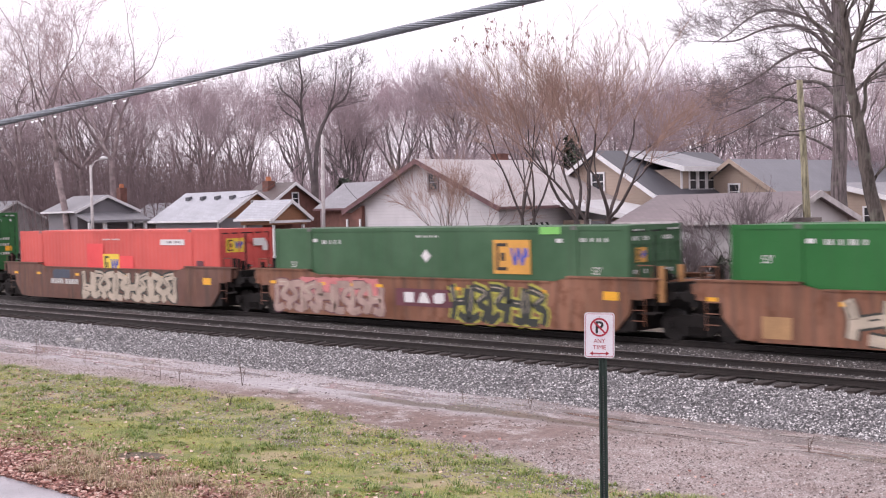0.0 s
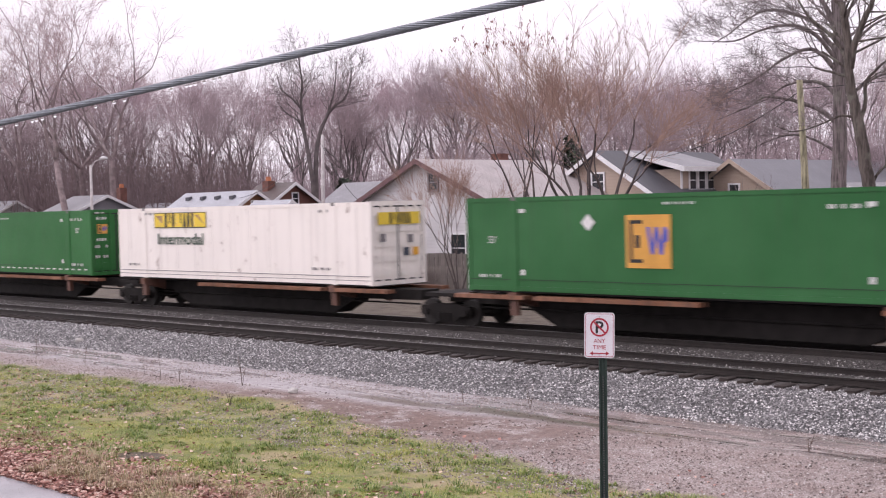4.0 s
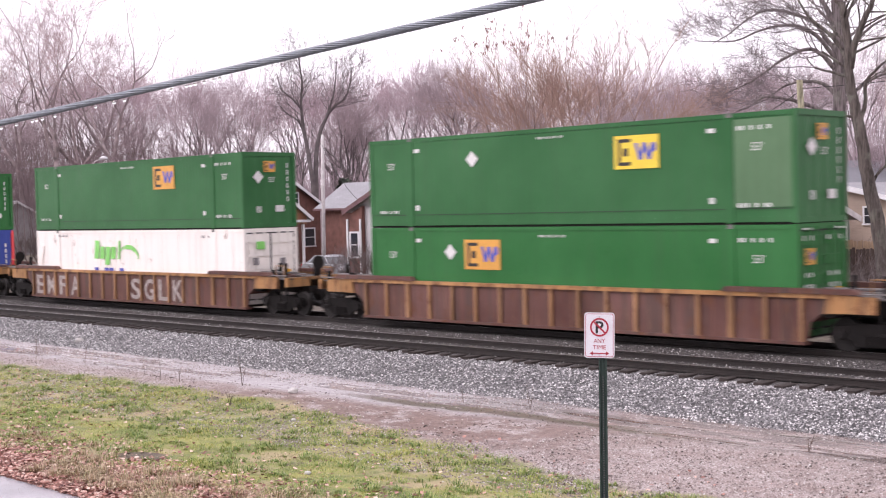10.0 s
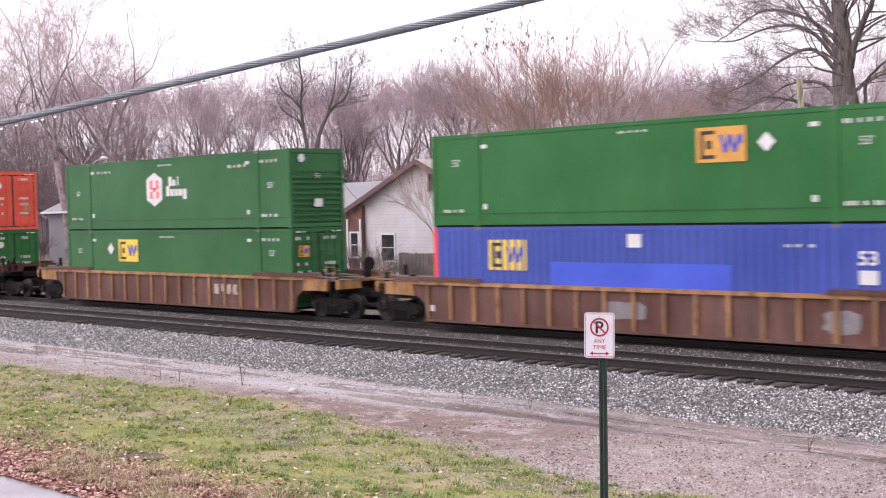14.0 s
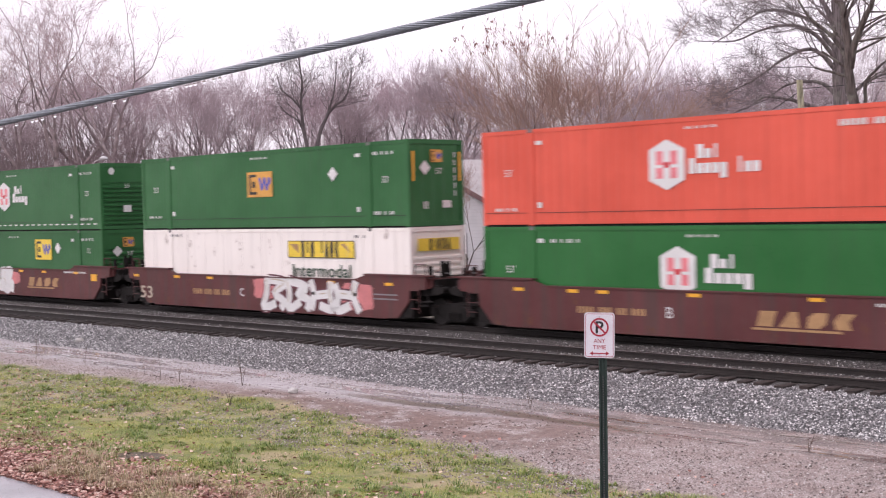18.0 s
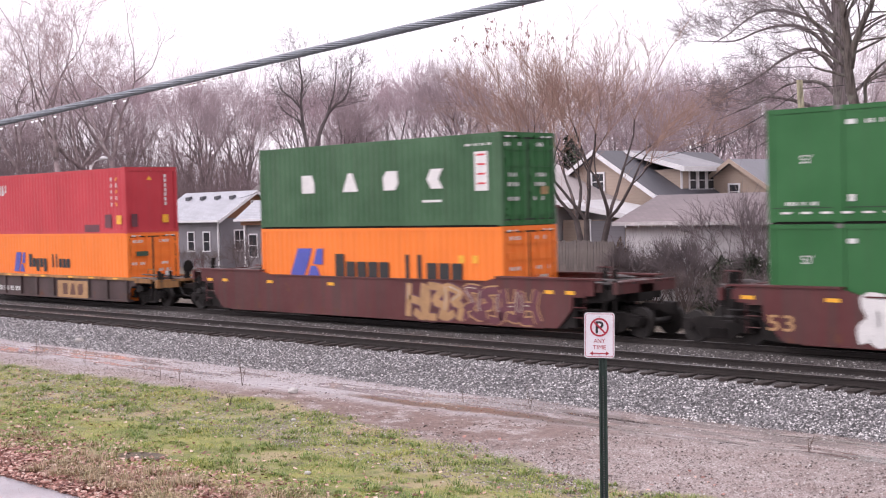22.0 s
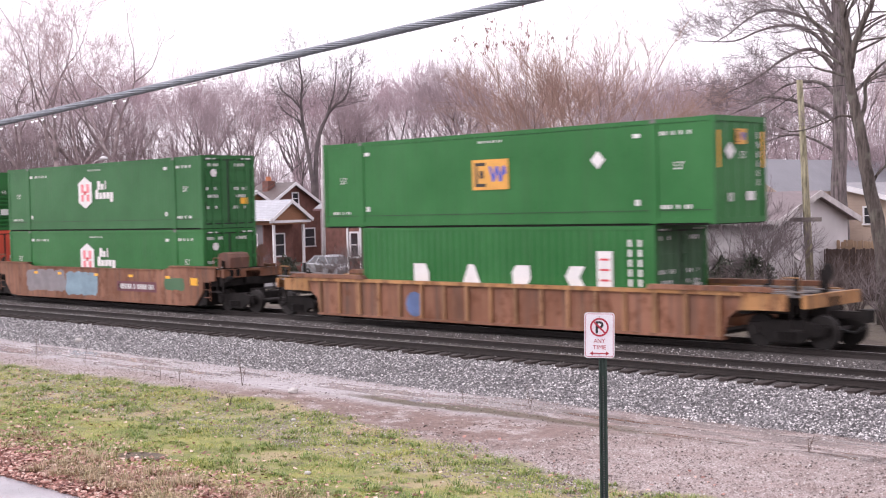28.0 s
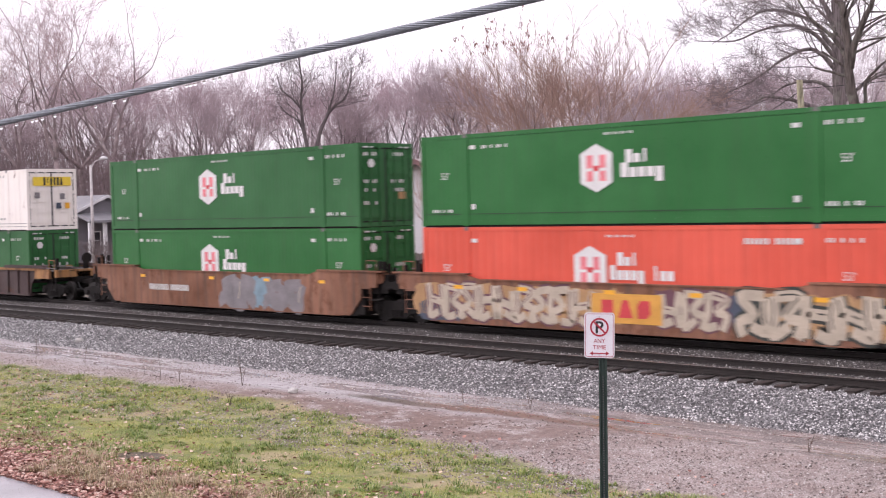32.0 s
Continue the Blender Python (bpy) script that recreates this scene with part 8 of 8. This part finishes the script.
be.polys("sticker", [[(-0.95, 1.8), (-0.6, 1.8), (-0.5, 2.15), (-0.95, 2.15)]], D_WHITE, "white shield sticker", 0.06)
# H to K on ribbed well cars
RIB_LBL = "rust-brown ribbed well car with ochre top chord"
car, f = ribbed_well(25.0, 9.9, 8.35, RIBBED, OCHRE, RIB_LBL)
box, bf, be = green_box(25.0, LOW, -2.9, "dark green container in the well under another", "door", GREEN_B, dia=-4.3, seed=5)
box, bf, be = green_box(25.0, HIGH, 3.1, "green container stacked on top with a faded end patch", "plain", GREEN, dia=-3.25, panel=D_YELLOW)
bf.rect("paint_patch", 6.25, 7.95, 0.42, 2.72, GREEN_PATCH, "paler green panel", 0.002)
car, f = ribbed_well(1.6, 9.9, 8.35, RIBBED, OCHRE, RIB_LBL + " and white painted panels")
for k, x in enumerate((-7.6, -6.6, -5.5, -4.45, 0.55, 1.6, 2.65, 3.7)):
    f.word("EMFASGLK"[k], x, 0.75, 0.86, D_WORN, "big pale hand-painted capital letter", 0.74, 0.005, 0.02)
box, bf, be = white_box(1.6, LOW, 0, "white container with a light green logo in a ribbed well car", "door", False)
bf.blocks(-2.98, -0.7, 1.4, 2.45, "XxpxI", D_GREEN, "light green slanted word blocks", 0.016, "marking", 0.12)
for k in range(9):
    bf.polys("logo_stripe", stroke(arc(-0.1 + 0.05 * k, 1.75, 0.75 - 0.05 * k, 0.5 - 0.045 * k, 150 - 14 * k, 20 - 6 * k, 8), 0.05), D_GREEN, "light green curved stripe", 0.018)
bf.blocks(-2.95, -0.5, 1.05, 1.35, "x xx x", D_BLUE, "blue word blocks", 0.016)
part("side_brace", Shape().prism([(-8.0, 0.5), (-7.85, 0.5), (-7.35, 2.2), (-7.5, 2.2)], "y", -1.335, -1.31), WHITE, box, "diagonal white brace")
green_box(1.6, HIGH, 2.73, "green container stacked on a white one", "plain", GREEN, b=2.1)
car, f = ribbed_well(-21.95, 9.9, 8.35, RIBBED, OCHRE, RIB_LBL)
f.rect("sticker", -8.2, -8.0, 0.5, 0.7, D_WHITE, "small white plate", 0.006)
cloud(f, -1.0, 0.3, 0.55, 1.1, D_GREY, 9, 2)
cloud(f, 5.9, 6.7, 0.45, 1.1, D_GREY, 10, 1)
box, bf, be = container(-21.95, LOW, L53, BLUE, "blue container with red corner posts in a ribbed well car", "plain", 0.29, 0.034, 2.9, None, True, RED_PATCH)
gold_mark(bf, -4.87, 2.03, 1.54, 0.94, D_YELLOW)
bf.rect("paint_patch", -3.15, 3.09, 1.1, 1.84, BLUE_PATCH, "bright blue repainted band", 0.02)
bf.rect("sticker", -0.28, 0.19, 2.28, 2.66, D_WHITE, "white square sticker", 0.02)
bf.bars(4.6, 5.6, 2.3, 2.4, 3)
bf.word("53", 6.95, 2.05, 0.36, D_WHITE, "white length numerals 53", 0.5, 0.02, 0.02)
bf.rect("sticker", 6.72, 7.21, 1.4, 1.75, D_WHITE, "white square sticker", 0.02)
be.word("53", -0.05, 2.05, 0.36, D_WHITE, "white length numerals 53", 0.5, 0.03, 0.02)
be.rect("sticker", -0.3, 0.2, 1.4, 1.75, D_WHITE, "white square sticker", 0.03)
for k in range(5):
    be.rect("marking", 0.75, 0.85, 0.9 + k * 0.28, 1.1 + k * 0.28, D_WHITE, "upright white marking", 0.03)
green_box(-21.95, HIGH, 2.83, "green container stacked on a blue one", "plain", GREEN_B, dia=4.2, b=2.1)
car, f = ribbed_well(-45.5, 9.9, 8.35, RIBBED, OCHRE, RIB_LBL)
f.blocks(3.3, 4.9, 0.72, 1.1, "OIOO", D_CREAM, "pale scratched word blocks")
green_box(-45.5, LOW, -3.0, "dark green container in the well under another", "door", GREEN, dia=-4.4, seed=6, panel=D_YELLOW)
box, bf, be = hexagon_box(-45.5, HIGH, "green container with a white hexagon logo, stacked on top", "ribs", GREEN)
bf.bars(4.3, 5.6, 2.3, 2.44, 4)
# L to N, oxide red articulated well cars
OX_LBL = "oxide-red articulated well car with white stencils"
car, f = smooth_well(-69.3, 8.85, OX_RED, OX_LBL, [9.8, -9.65], (0.2, 0.7), None, 1.42, 1.64)
reflectors(car, (-6.5, -4.4, -3.3, -0.2, 3.4, 5.6), 1.33, 1.502, 0.4, 0.1)
f.rect("reflector", 7.1, 7.7, 1.0, 1.3, D_AMBER, "amber reflector", 0.006)
f.blocks(1.57, 4.44, 0.6, 1.0, "OOOO", D_TAN, "tan slanted word blocks", 0.006, "marking", 0.3)
f.rect("marking", 1.57, 4.1, 0.5, 0.56, D_TAN, "tan underline", 0.006)
f.bars(-4.24, -1.77, 0.68, 0.92, 4, D_TAN)
f.word("B", -1.0, 0.83, 0.3, D_WHITE, "white stencilled letter B")
f.bars(5.0, 6.6, 1.2, 1.3, 5)
f.bars(5.3, 6.7, 0.8, 0.86, 2, D_TAN)
box, bf, be = hexagon_box(-69.3, LOW, "bright green container with a white hexagon logo in the well", "door", GREEN_B, seed=7)
box, bf, be = hexagon_box(-69.3, HIGH, "orange-red container with a white hexagon logo, stacked on top", "door", RED_ORANGE, seed=8, red=True)
car, f = smooth_well(-88.8, 8.85, OX_RED, OX_LBL + " and bright graffiti", [-9.65], (0.2, 0.2), None, 1.42, 1.64)
reflectors(car, (-8.4, -5.4, -3.1, 4.2, 7.2), 1.33, 1.502, 0.4, 0.1)
f.word("53", -7.65, 0.66, 0.5, D_CREAM, "cream stencilled numerals 53", 0.88, 0.006, 0.01)
f.bars(-4.26, -1.78, 0.66, 0.92, 4, D_TAN)
f.word("C", -1.03, 0.83, 0.3, D_WHITE, "white stencilled letter C")
cloud(f, -0.2, 1.2, 0.6, 1.45, D_PINK, 21, 2)
cloud(f, 4.9, 6.3, 0.35, 1.35, D_PINK, 22, 2)
tag(f, 0.3, 5.7, 0.22, 1.5, 4, D_WHITE, D_SMUDGE, 23, 0.16)
f.bars(6.4, 7.6, 0.95, 1.0, 1, D_GREY)
f.bars(6.4, 7.6, 0.8, 0.85, 1, D_GREY)
white_box(-88.8, LOW, 1.59, "white intermodal container in an oxide-red well car", "ribs", True, 2.15)
green_box(-88.8, HIGH, 0.0, "green container stacked on a white one", "plain", GREEN, dia=None, b=1.63, high=False, stripes=True)
diamond(Face(MOVERS[-1][0], "s", 1.301), 4.22, 1.87, 0.26)
car, f = smooth_well(-108.3, 8.85, OX_RED, OX_LBL + " and white graffiti", [-9.8], (0.7, 0.2), None, 1.42, 1.64)
reflectors(car, (-8.6, -6.2, -3.0, 1.0, 3.2, 6.1), 1.33, 1.502, 0.4, 0.1)
f.rect("reflector", 7.4, 7.9, 1.0, 1.3, D_AMBER, "amber reflector", 0.006)
f.word("53", -7.65, 0.7, 0.42, D_TAN, "tan stencilled numerals 53", 0.78, 0.006, 0.01)
cloud(f, -5.3, 0.0, 0.4, 1.55, D_WHITE, 25, 9, "solid white graffiti lettering")
tag(f, -5.4, 0.1, 0.25, 1.5, 9, D_WHITE, D_WHITE, 26, 0.22)
cloud(f, 0.0, 0.75, 0.7, 1.3, D_PINK, 27, 1)
f.blocks(1.58, 4.54, 0.66, 1.06, "OOOO", D_TAN, "tan slanted word blocks", 0.006, "marking", 0.3)
f.rect("marking", 1.58, 4.1, 0.56, 0.62, D_TAN, "tan underline", 0.006)
f.bars(5.0, 7.0, 1.3, 1.4, 6)
green_box(-108.3, LOW, 2.85, "dark green container in the well under another", "ribs", GREEN, dia=4.2, seed=9, panel=D_YELLOW)
hexagon_box(-108.3, HIGH, "green container with reflective dashes and a hexagon logo", "ribs", GREEN, True)
# O
car, f = smooth_well(-131.75, 9.65, OX_RED, "dull maroon well car with faded graffiti", [10.0, -10.0], (0.9, 0.9), None, 1.5, 1.68, 5.85)
coupler(car, 10.4, 1), coupler(car, -10.4, -1)
reflectors(car, (-9.2, -8.2, -5.4, -1.9, 3.1, 8.1, 8.9), 1.27, 1.502)
tag(f, 2.0, 4.5, 0.2, 1.5, 3, D_TAN, PLUM, 33, 0.12)
tag(f, 4.6, 7.7, 0.25, 1.4, 4, D_SMUDGE, D_TAN, 34, 0.12)
box, bf, be = container(-131.75, LOW, L40, ORANGE, "orange container with a blue mark in a maroon well car", "door", 0.28, 0.02, 2.9, None, False)


def liner_marks(f, s, a, wa, wb, zl, zh, wz0, wz1):
    w = zh - zl
    f.polys("logo_mark", [[(a, zl), (a + 0.8 * s, zl), (a + 1.3 * s, zh), (a + 0.5 * s, zh)], [(a + 1.0 * s, zl), (a + 1.75 * s, zl), (a + 1.5 * s, zl + 0.4 * w), (a + 1.2 * s, zl + 0.4 * w)],
                          [(a + 1.35 * s, zl + 0.45 * w), (a + 1.85 * s, zl + 0.45 * w), (a + 1.9 * s, zh), (a + 1.55 * s, zh)]], D_BLUE, "blue slanted mark", 0.012)
    f.blocks(wa, wb, wz0, wz1, "Xxpxp IIxxxX"[:11], BLACK, "dark word blocks", 0.012)


liner_marks(bf, 1.0, -4.42, -1.91, 4.4, 1.15, 2.18, 0.95, 2.0)
for a in (4.2, 4.8):
    bf.rect("sticker", a, a + 0.25, 1.75, 2.0, D_AMBER, "amber sticker", 0.012)
door_marks(be, False, 14)
box, bf, be = container(-131.75, HIGH, L40, GREEN_D, "dull green container with large white letters, stacked on top", "door", 0.28, 0.02, 2.9, GREEN, False)


def big_blocks(f, xs_, z0, z1):
    shapes = ([(0.06, 0), (0.9, 0), (0.9, 0.55), (0.74, 1), (0.06, 1)], [(0.02, 0), (0.98, 0), (0.64, 1), (0.36, 1)], [(0.1, 0), (0.75, 0), (0.95, 0.35), (0.9, 1), (0.25, 1), (0.05, 0.65)], [(0.3, 0), (0.95, 0), (0.7, 0.5), (0.95, 1), (0.3, 1), (0.05, 0.5)])
    for x, q in zip(xs_, shapes):
        f.polys("logo_shape", [[(x - 0.42 + 0.84 * a, z0 + (z1 - z0) * b) for a, b in q]], D_WHITE, "large white block shape", 0.012)


big_blocks(bf, (-3.23, -0.95, 1.1, 3.2), 1.22, 1.86)
bf.rect("marking_plate", 4.99, 5.56, 1.1, 2.33, D_WHITE, "upright white panel", 0.012)
bf.polys("marking", [[(5.1, 1.3 + k * 0.3), (5.45, 1.3 + k * 0.3), (5.45, 1.36 + k * 0.3), (5.1, 1.36 + k * 0.3)] for k in range(4)], D_RED, "red marks on the panel", 0.015)
bf.bars(2.6, 3.5, 0.78, 0.86, 1)
bf.bars(4.6, 5.8, 2.5, 2.6, 4)
door_marks(be, False, 15)
# P
car, f = ribbed_well(-153.35, 7.75, 6.35, GREY_CAR, OCHRE, "grey-brown well car with a yellow chord", 1.2, 1.26, 5.9, 9, True, 7.3, 8.9)
f.bars(-5.7, -3.2, 0.36, 0.64, 4)
f.rect("logo_panel", 0.46, 3.1, 0.22, 0.98, D_TAN, "pale tan company panel", 0.09)
f.blocks(0.8, 2.8, 0.35, 0.85, "OOO", BROWN_D, "brown word blocks", 0.094)
reflectors(car, (-6.3, -4.2, -2.5, -0.9, 1.6, 3.4, 5.4), 1.15, 1.502, 0.42, 0.07)
box, bf, be = container(-153.35, 0.19, L40, ORANGE, "orange container with a blue mark in a grey well car", "door", 0.28, 0.02, 2.9, None, False)
liner_marks(bf, 0.6, -4.06, -2.59, 1.29, 1.1, 2.02, 1.15, 1.95)
door_marks(be, False, 16)
be.rect("sticker", -0.9, -0.3, 1.9, 2.1, D_INK, "dark green sticker", 0.06)
box, bf, be = container(-153.35, 3.05, L40, CRIMSON, "crimson container with a white mark, stacked on top", "plain", 0.28, 0.02, 2.85, None, False)
bf.blocks(-5.44, -4.5, 1.88, 2.37, "OOI", D_WHITE, "white company mark", 0.012)
for a in (4.95, 5.35):
    for k in range(5):
        bf.rect("marking", a, a + 0.08, 1.2 + k * 0.27, 1.36 + k * 0.27, D_WHITE if k % 2 or a < 5 else D_AMBER, "upright marking", 0.012)
bf.rect("sticker", 5.35, 5.75, 0.42, 0.8, D_AMBER, "yellow square sticker", 0.014)
bf.rect("paint_patch", 2.66, 3.92, 0.1, 0.42, D_SMUDGE, "dark scuffed patch", 0.012)
bf.rect("paint_patch", 4.4, 4.95, 0.28, 0.85, D_SMUDGE, "dark scuffed patch", 0.012)
be.rect("sticker", 0.5, 0.8, 0.45, 0.8, D_AMBER, "yellow square sticker", 0.014)
be.rect("paint_patch", -1.05, -0.75, 0.3, 0.85, D_SMUDGE, "dark scuffed patch", 0.014)
be.polys("sticker", [[(-0.25, 2.3), (0.0, 2.3), (-0.12, 2.5)]], D_AMBER, "yellow triangle sticker", 0.014)
for k in range(7):
    be.rect("marking", 0.62, 0.72, 1.2 + k * 0.2, 1.35 + k * 0.2, D_WHITE, "upright white marking", 0.014)
# Q
car, f = ribbed_well(-174.9, 9.3, 8.2, YELLOW_CAR, YELLOW_CAR, "dirty yellow well car with two maroon containers", 1.14, 1.2, 5.9, 12, True, 9.7, 10.9)
f.bars(-5.9, -5.3, 0.5, 0.65, 1, D_DARK)
box, bf, be = container(-174.9, LOW, L40, MAROON_B, "maroon container with an upright blue label", "plain", 0.28, 0.02, 2.9, MAROON, False)
bf.rect("logo_panel", -5.6, -5.03, 0.9, 2.35, D_BLUE, "upright blue label", 0.012)
bf.rect("logo_panel", -5.6, -5.03, 2.4, 2.72, D_WHITE, "white label head", 0.012)
bf.polys("logo_mark", [[(-5.5, 0.98 + k * 0.34), (-5.13, 0.98 + k * 0.34), (-5.13, 1.2 + k * 0.34), (-5.5, 1.2 + k * 0.34)] for k in range(4)], D_WHITE, "white blocks on the label", 0.015)
be.blocks(-0.95, 0.6, 2.2, 2.55, "OOOOOO", D_WHITE, "white word blocks", 0.014)
be.polys("sticker", [[(-0.1, 1.55), (0.15, 1.55), (0.02, 1.75)]], D_AMBER, "yellow triangle sticker", 0.014)
for k in range(8):
    be.rect("marking", 0.85, 0.95, 0.7 + k * 0.23, 0.85 + k * 0.23, D_WHITE, "upright white marking", 0.014)
for a in (4.6, 5.1):
    for k in range(7):
        bf.rect("marking", a, a + 0.1, 0.8 + k * 0.25, 0.98 + k * 0.25, D_WHITE, "upright white marking", 0.012)
box, bf, be = container(-174.9, HIGH, L40, MAROON_B, "maroon container with upright white writing, stacked on top", "door", 0.28, 0.02, 2.9, MAROON, False)
for k in range(4):
    bf.rect("marking", -5.5, -5.2, 1.4 + k * 0.29, 1.63 + k * 0.29, D_WHITE, "upright white marking", 0.012)
for a in (4.65, 5.05):
    for k in range(6):
        bf.rect("marking", a, a + 0.1, 1.1 + k * 0.25, 1.28 + k * 0.25, D_WHITE if k else D_AMBER, "upright marking", 0.012)
door_marks(be, False, 18)
be.blocks(-0.9, -0.2, 1.85, 2.35, "Xxx", D_WHITE, "white company mark", 0.06)
# R
car, f = ribbed_well(-198.95, 9.9, 8.35, BROWN, OCHRE, RIB_LBL)
f.polys("paint_patch", [[(-3.45 + 0.42 * math.cos(k * 0.5236), 0.7 + 0.42 * math.sin(k * 0.5236)) for k in range(12)]], D_SPOT, "round blue sprayed spot", 0.005)
box, bf, be = container(-198.95, LOW, L40, GREEN_B, "green container with white letters, shorter than the one above", "door", 0.28, 0.02, 2.9, GREEN_D, False)
big_blocks(bf, (-3.2, -0.95, 1.15, 3.25), 1.1, 1.72)
bf.rect("marking_plate", 4.07, 4.63, 1.1, 2.17, D_WHITE, "upright white panel", 0.012)
bf.polys("marking", [[(4.18, 1.3 + k * 0.3), (4.52, 1.3 + k * 0.3), (4.52, 1.36 + k * 0.3), (4.18, 1.36 + k * 0.3)] for k in range(3)], D_RED, "red marks on the panel", 0.015)
for a in (5.2, 5.55):
    for k in range(6):
        bf.rect("marking", a, a + 0.1, 0.9 + k * 0.28, 1.1 + k * 0.28, D_WHITE, "upright white marking", 0.012)
door_marks(be, False, 19)
box, bf, be = green_box(-198.95, HIGH, -0.05, "bright green container overhanging the shorter one below", "plain", GREEN_B, b=1.59, high=False, stripes=True)
diamond(bf, 4.17, 1.86, 0.26)
# S, T, U
car, f = smooth_well(-222.6, 8.95, BROWN, "rust-brown articulated well car with blue and grey paint", [9.8, -9.65], (0.2, 0.6))
part("end_housing", Shape().prism([(8.75, 1.7), (9.55, 1.7), (9.58, 2.1), (9.5, 2.24), (9.3, 2.3), (9.0, 2.3), (8.82, 2.24), (8.75, 2.1)], "y", -1.1, -0.2), BROWN_D, car, "rounded brown housing on the end platform")
reflectors(car, (-5.2, -3.0, 0.2, 3.0, 5.8), 1.29, 1.502)
f.rect("reflector", 7.4, 7.9, 1.0, 1.3, D_AMBER, "amber reflector", 0.006)
cloud(f, -2.4, 0.2, 0.3, 1.45, D_SKY, 41, 4)
cloud(f, -6.0, -2.6, 0.4, 1.5, D_GREY, 42, 4)
f.rect("marking_plate", 1.9, 4.95, 0.64, 1.06, D_SMUDGE, "dark number panel", 0.005)
f.bars(2.05, 4.8, 0.72, 0.98, 5)
cloud(f, 5.6, 6.9, 0.75, 1.3, GREEN_D, 43, 2)
brake_stand(car, 9.5, 1.9, BROWN_D)
hexagon_box(-222.6, LOW, "green container with a white hexagon logo in the well", "door", GREEN_B, seed=20)
hexagon_box(-222.6, HIGH, "green container with a white hexagon logo, stacked on top", "door", GREEN, seed=21)
car, f = smooth_well(-241.85, 8.95, BROWN, "well car covered in cream graffiti", [-9.65], (0.2, 0.2))
cloud(f, -8.2, 0.0, 0.3, 1.5, D_TAN, 44, 7)
cloud(f, -8.0, -6.3, 0.2, 0.9, NAVY, 45, 2)
cloud(f, 1.3, 3.4, 0.5, 1.5, PLUM, 46, 3)
cloud(f, 3.0, 4.2, 0.6, 1.4, NAVY, 47, 2)
cloud(f, 4.2, 8.2, 0.3, 1.5, D_TAN, 48, 4)
tag(f, -7.7, -0.9, 0.28, 1.5, 9, D_CREAM, PLUM, 49, 0.17)
tag(f, 1.4, 3.6, 0.35, 1.5, 3, D_CREAM, PLUM, 50, 0.15)
tag(f, 3.9, 8.6, 0.25, 1.52, 5, D_CREAM, D_DARK, 51, 0.24)
f.rect("logo_panel", -0.97, 1.49, 0.46, 1.3, D_GOLD, "gold company panel", 0.012)
f.blocks(-0.7, 1.2, 0.62, 1.12, "OOO", D_RED, "red word blocks", 0.016)
reflectors(car, (-6.3, -3.6, -0.3, 2.6, 6.3), 1.33, 1.512, 0.4, 0.12)
hexagon_box(-241.85, LOW, "orange-red container with a white hexagon logo in the well", "door", RED_ORANGE, seed=22, red=True)
hexagon_box(-241.85, HIGH, "green container with a white hexagon logo, stacked on top", "ribs", GREEN_B)
car, f = smooth_well(-261.1, 8.95, BROWN, "rust-brown articulated well car with grey and blue lettering", [-9.8], (0.6, 0.2))
reflectors(car, (-5.4, -0.5, 3.0, 6.2), 1.33, 1.502)
f.bars(-4.92, -2.03, 0.74, 1.04, 5)
tag(f, 0.2, 2.2, 0.25, 1.45, 2, D_GREY, D_GREY, 52, 0.26)
cloud(f, 1.9, 3.3, 0.25, 1.5, D_SKY, 53, 2)
tag(f, 2.9, 5.1, 0.25, 1.3, 2, D_GREY, D_GREY, 54, 0.26)
hexagon_box(-261.1, LOW, "green container with a white hexagon logo in the well", "door", GREEN_B, seed=23)
hexagon_box(-261.1, HIGH, "green container with a white hexagon logo, stacked on top", "door", GREEN, seed=24)
# V
car, f = ribbed_well(-284.75, 9.9, 8.35, GREY_CAR, OCHRE, "grey-brown ribbed well car with ochre top chord")
hexagon_box(-284.75, LOW, "green container with a white hexagon logo in the well", "door", GREEN, seed=25)
white_box(-284.75, HIGH, 1.59, "white intermodal container stacked on a green one", "door", True, 2.2)


# ---- what moves ----
def motions():
    times = [float(k) for k in range(33)]
    for ob, u, z in MOVERS:
        walk(ob, [(t, pose(u + way(t), FAR_C, z)) for t in times])
    # wheels turn with the way gone
    picked, last = [], None
    for t in [k / 30 for k in range(961)]:
        a = math.degrees(way(t) / WR)
        if last is None or a - last > 52 or t == 32.0:
            picked.append((t, a))
            last = a
    for wset, dx in WHEELSETS:
        walk(wset, [(t, pose(dx, 0, WR, 0, a % 360.0, 0)) for t, a in picked])


motions()
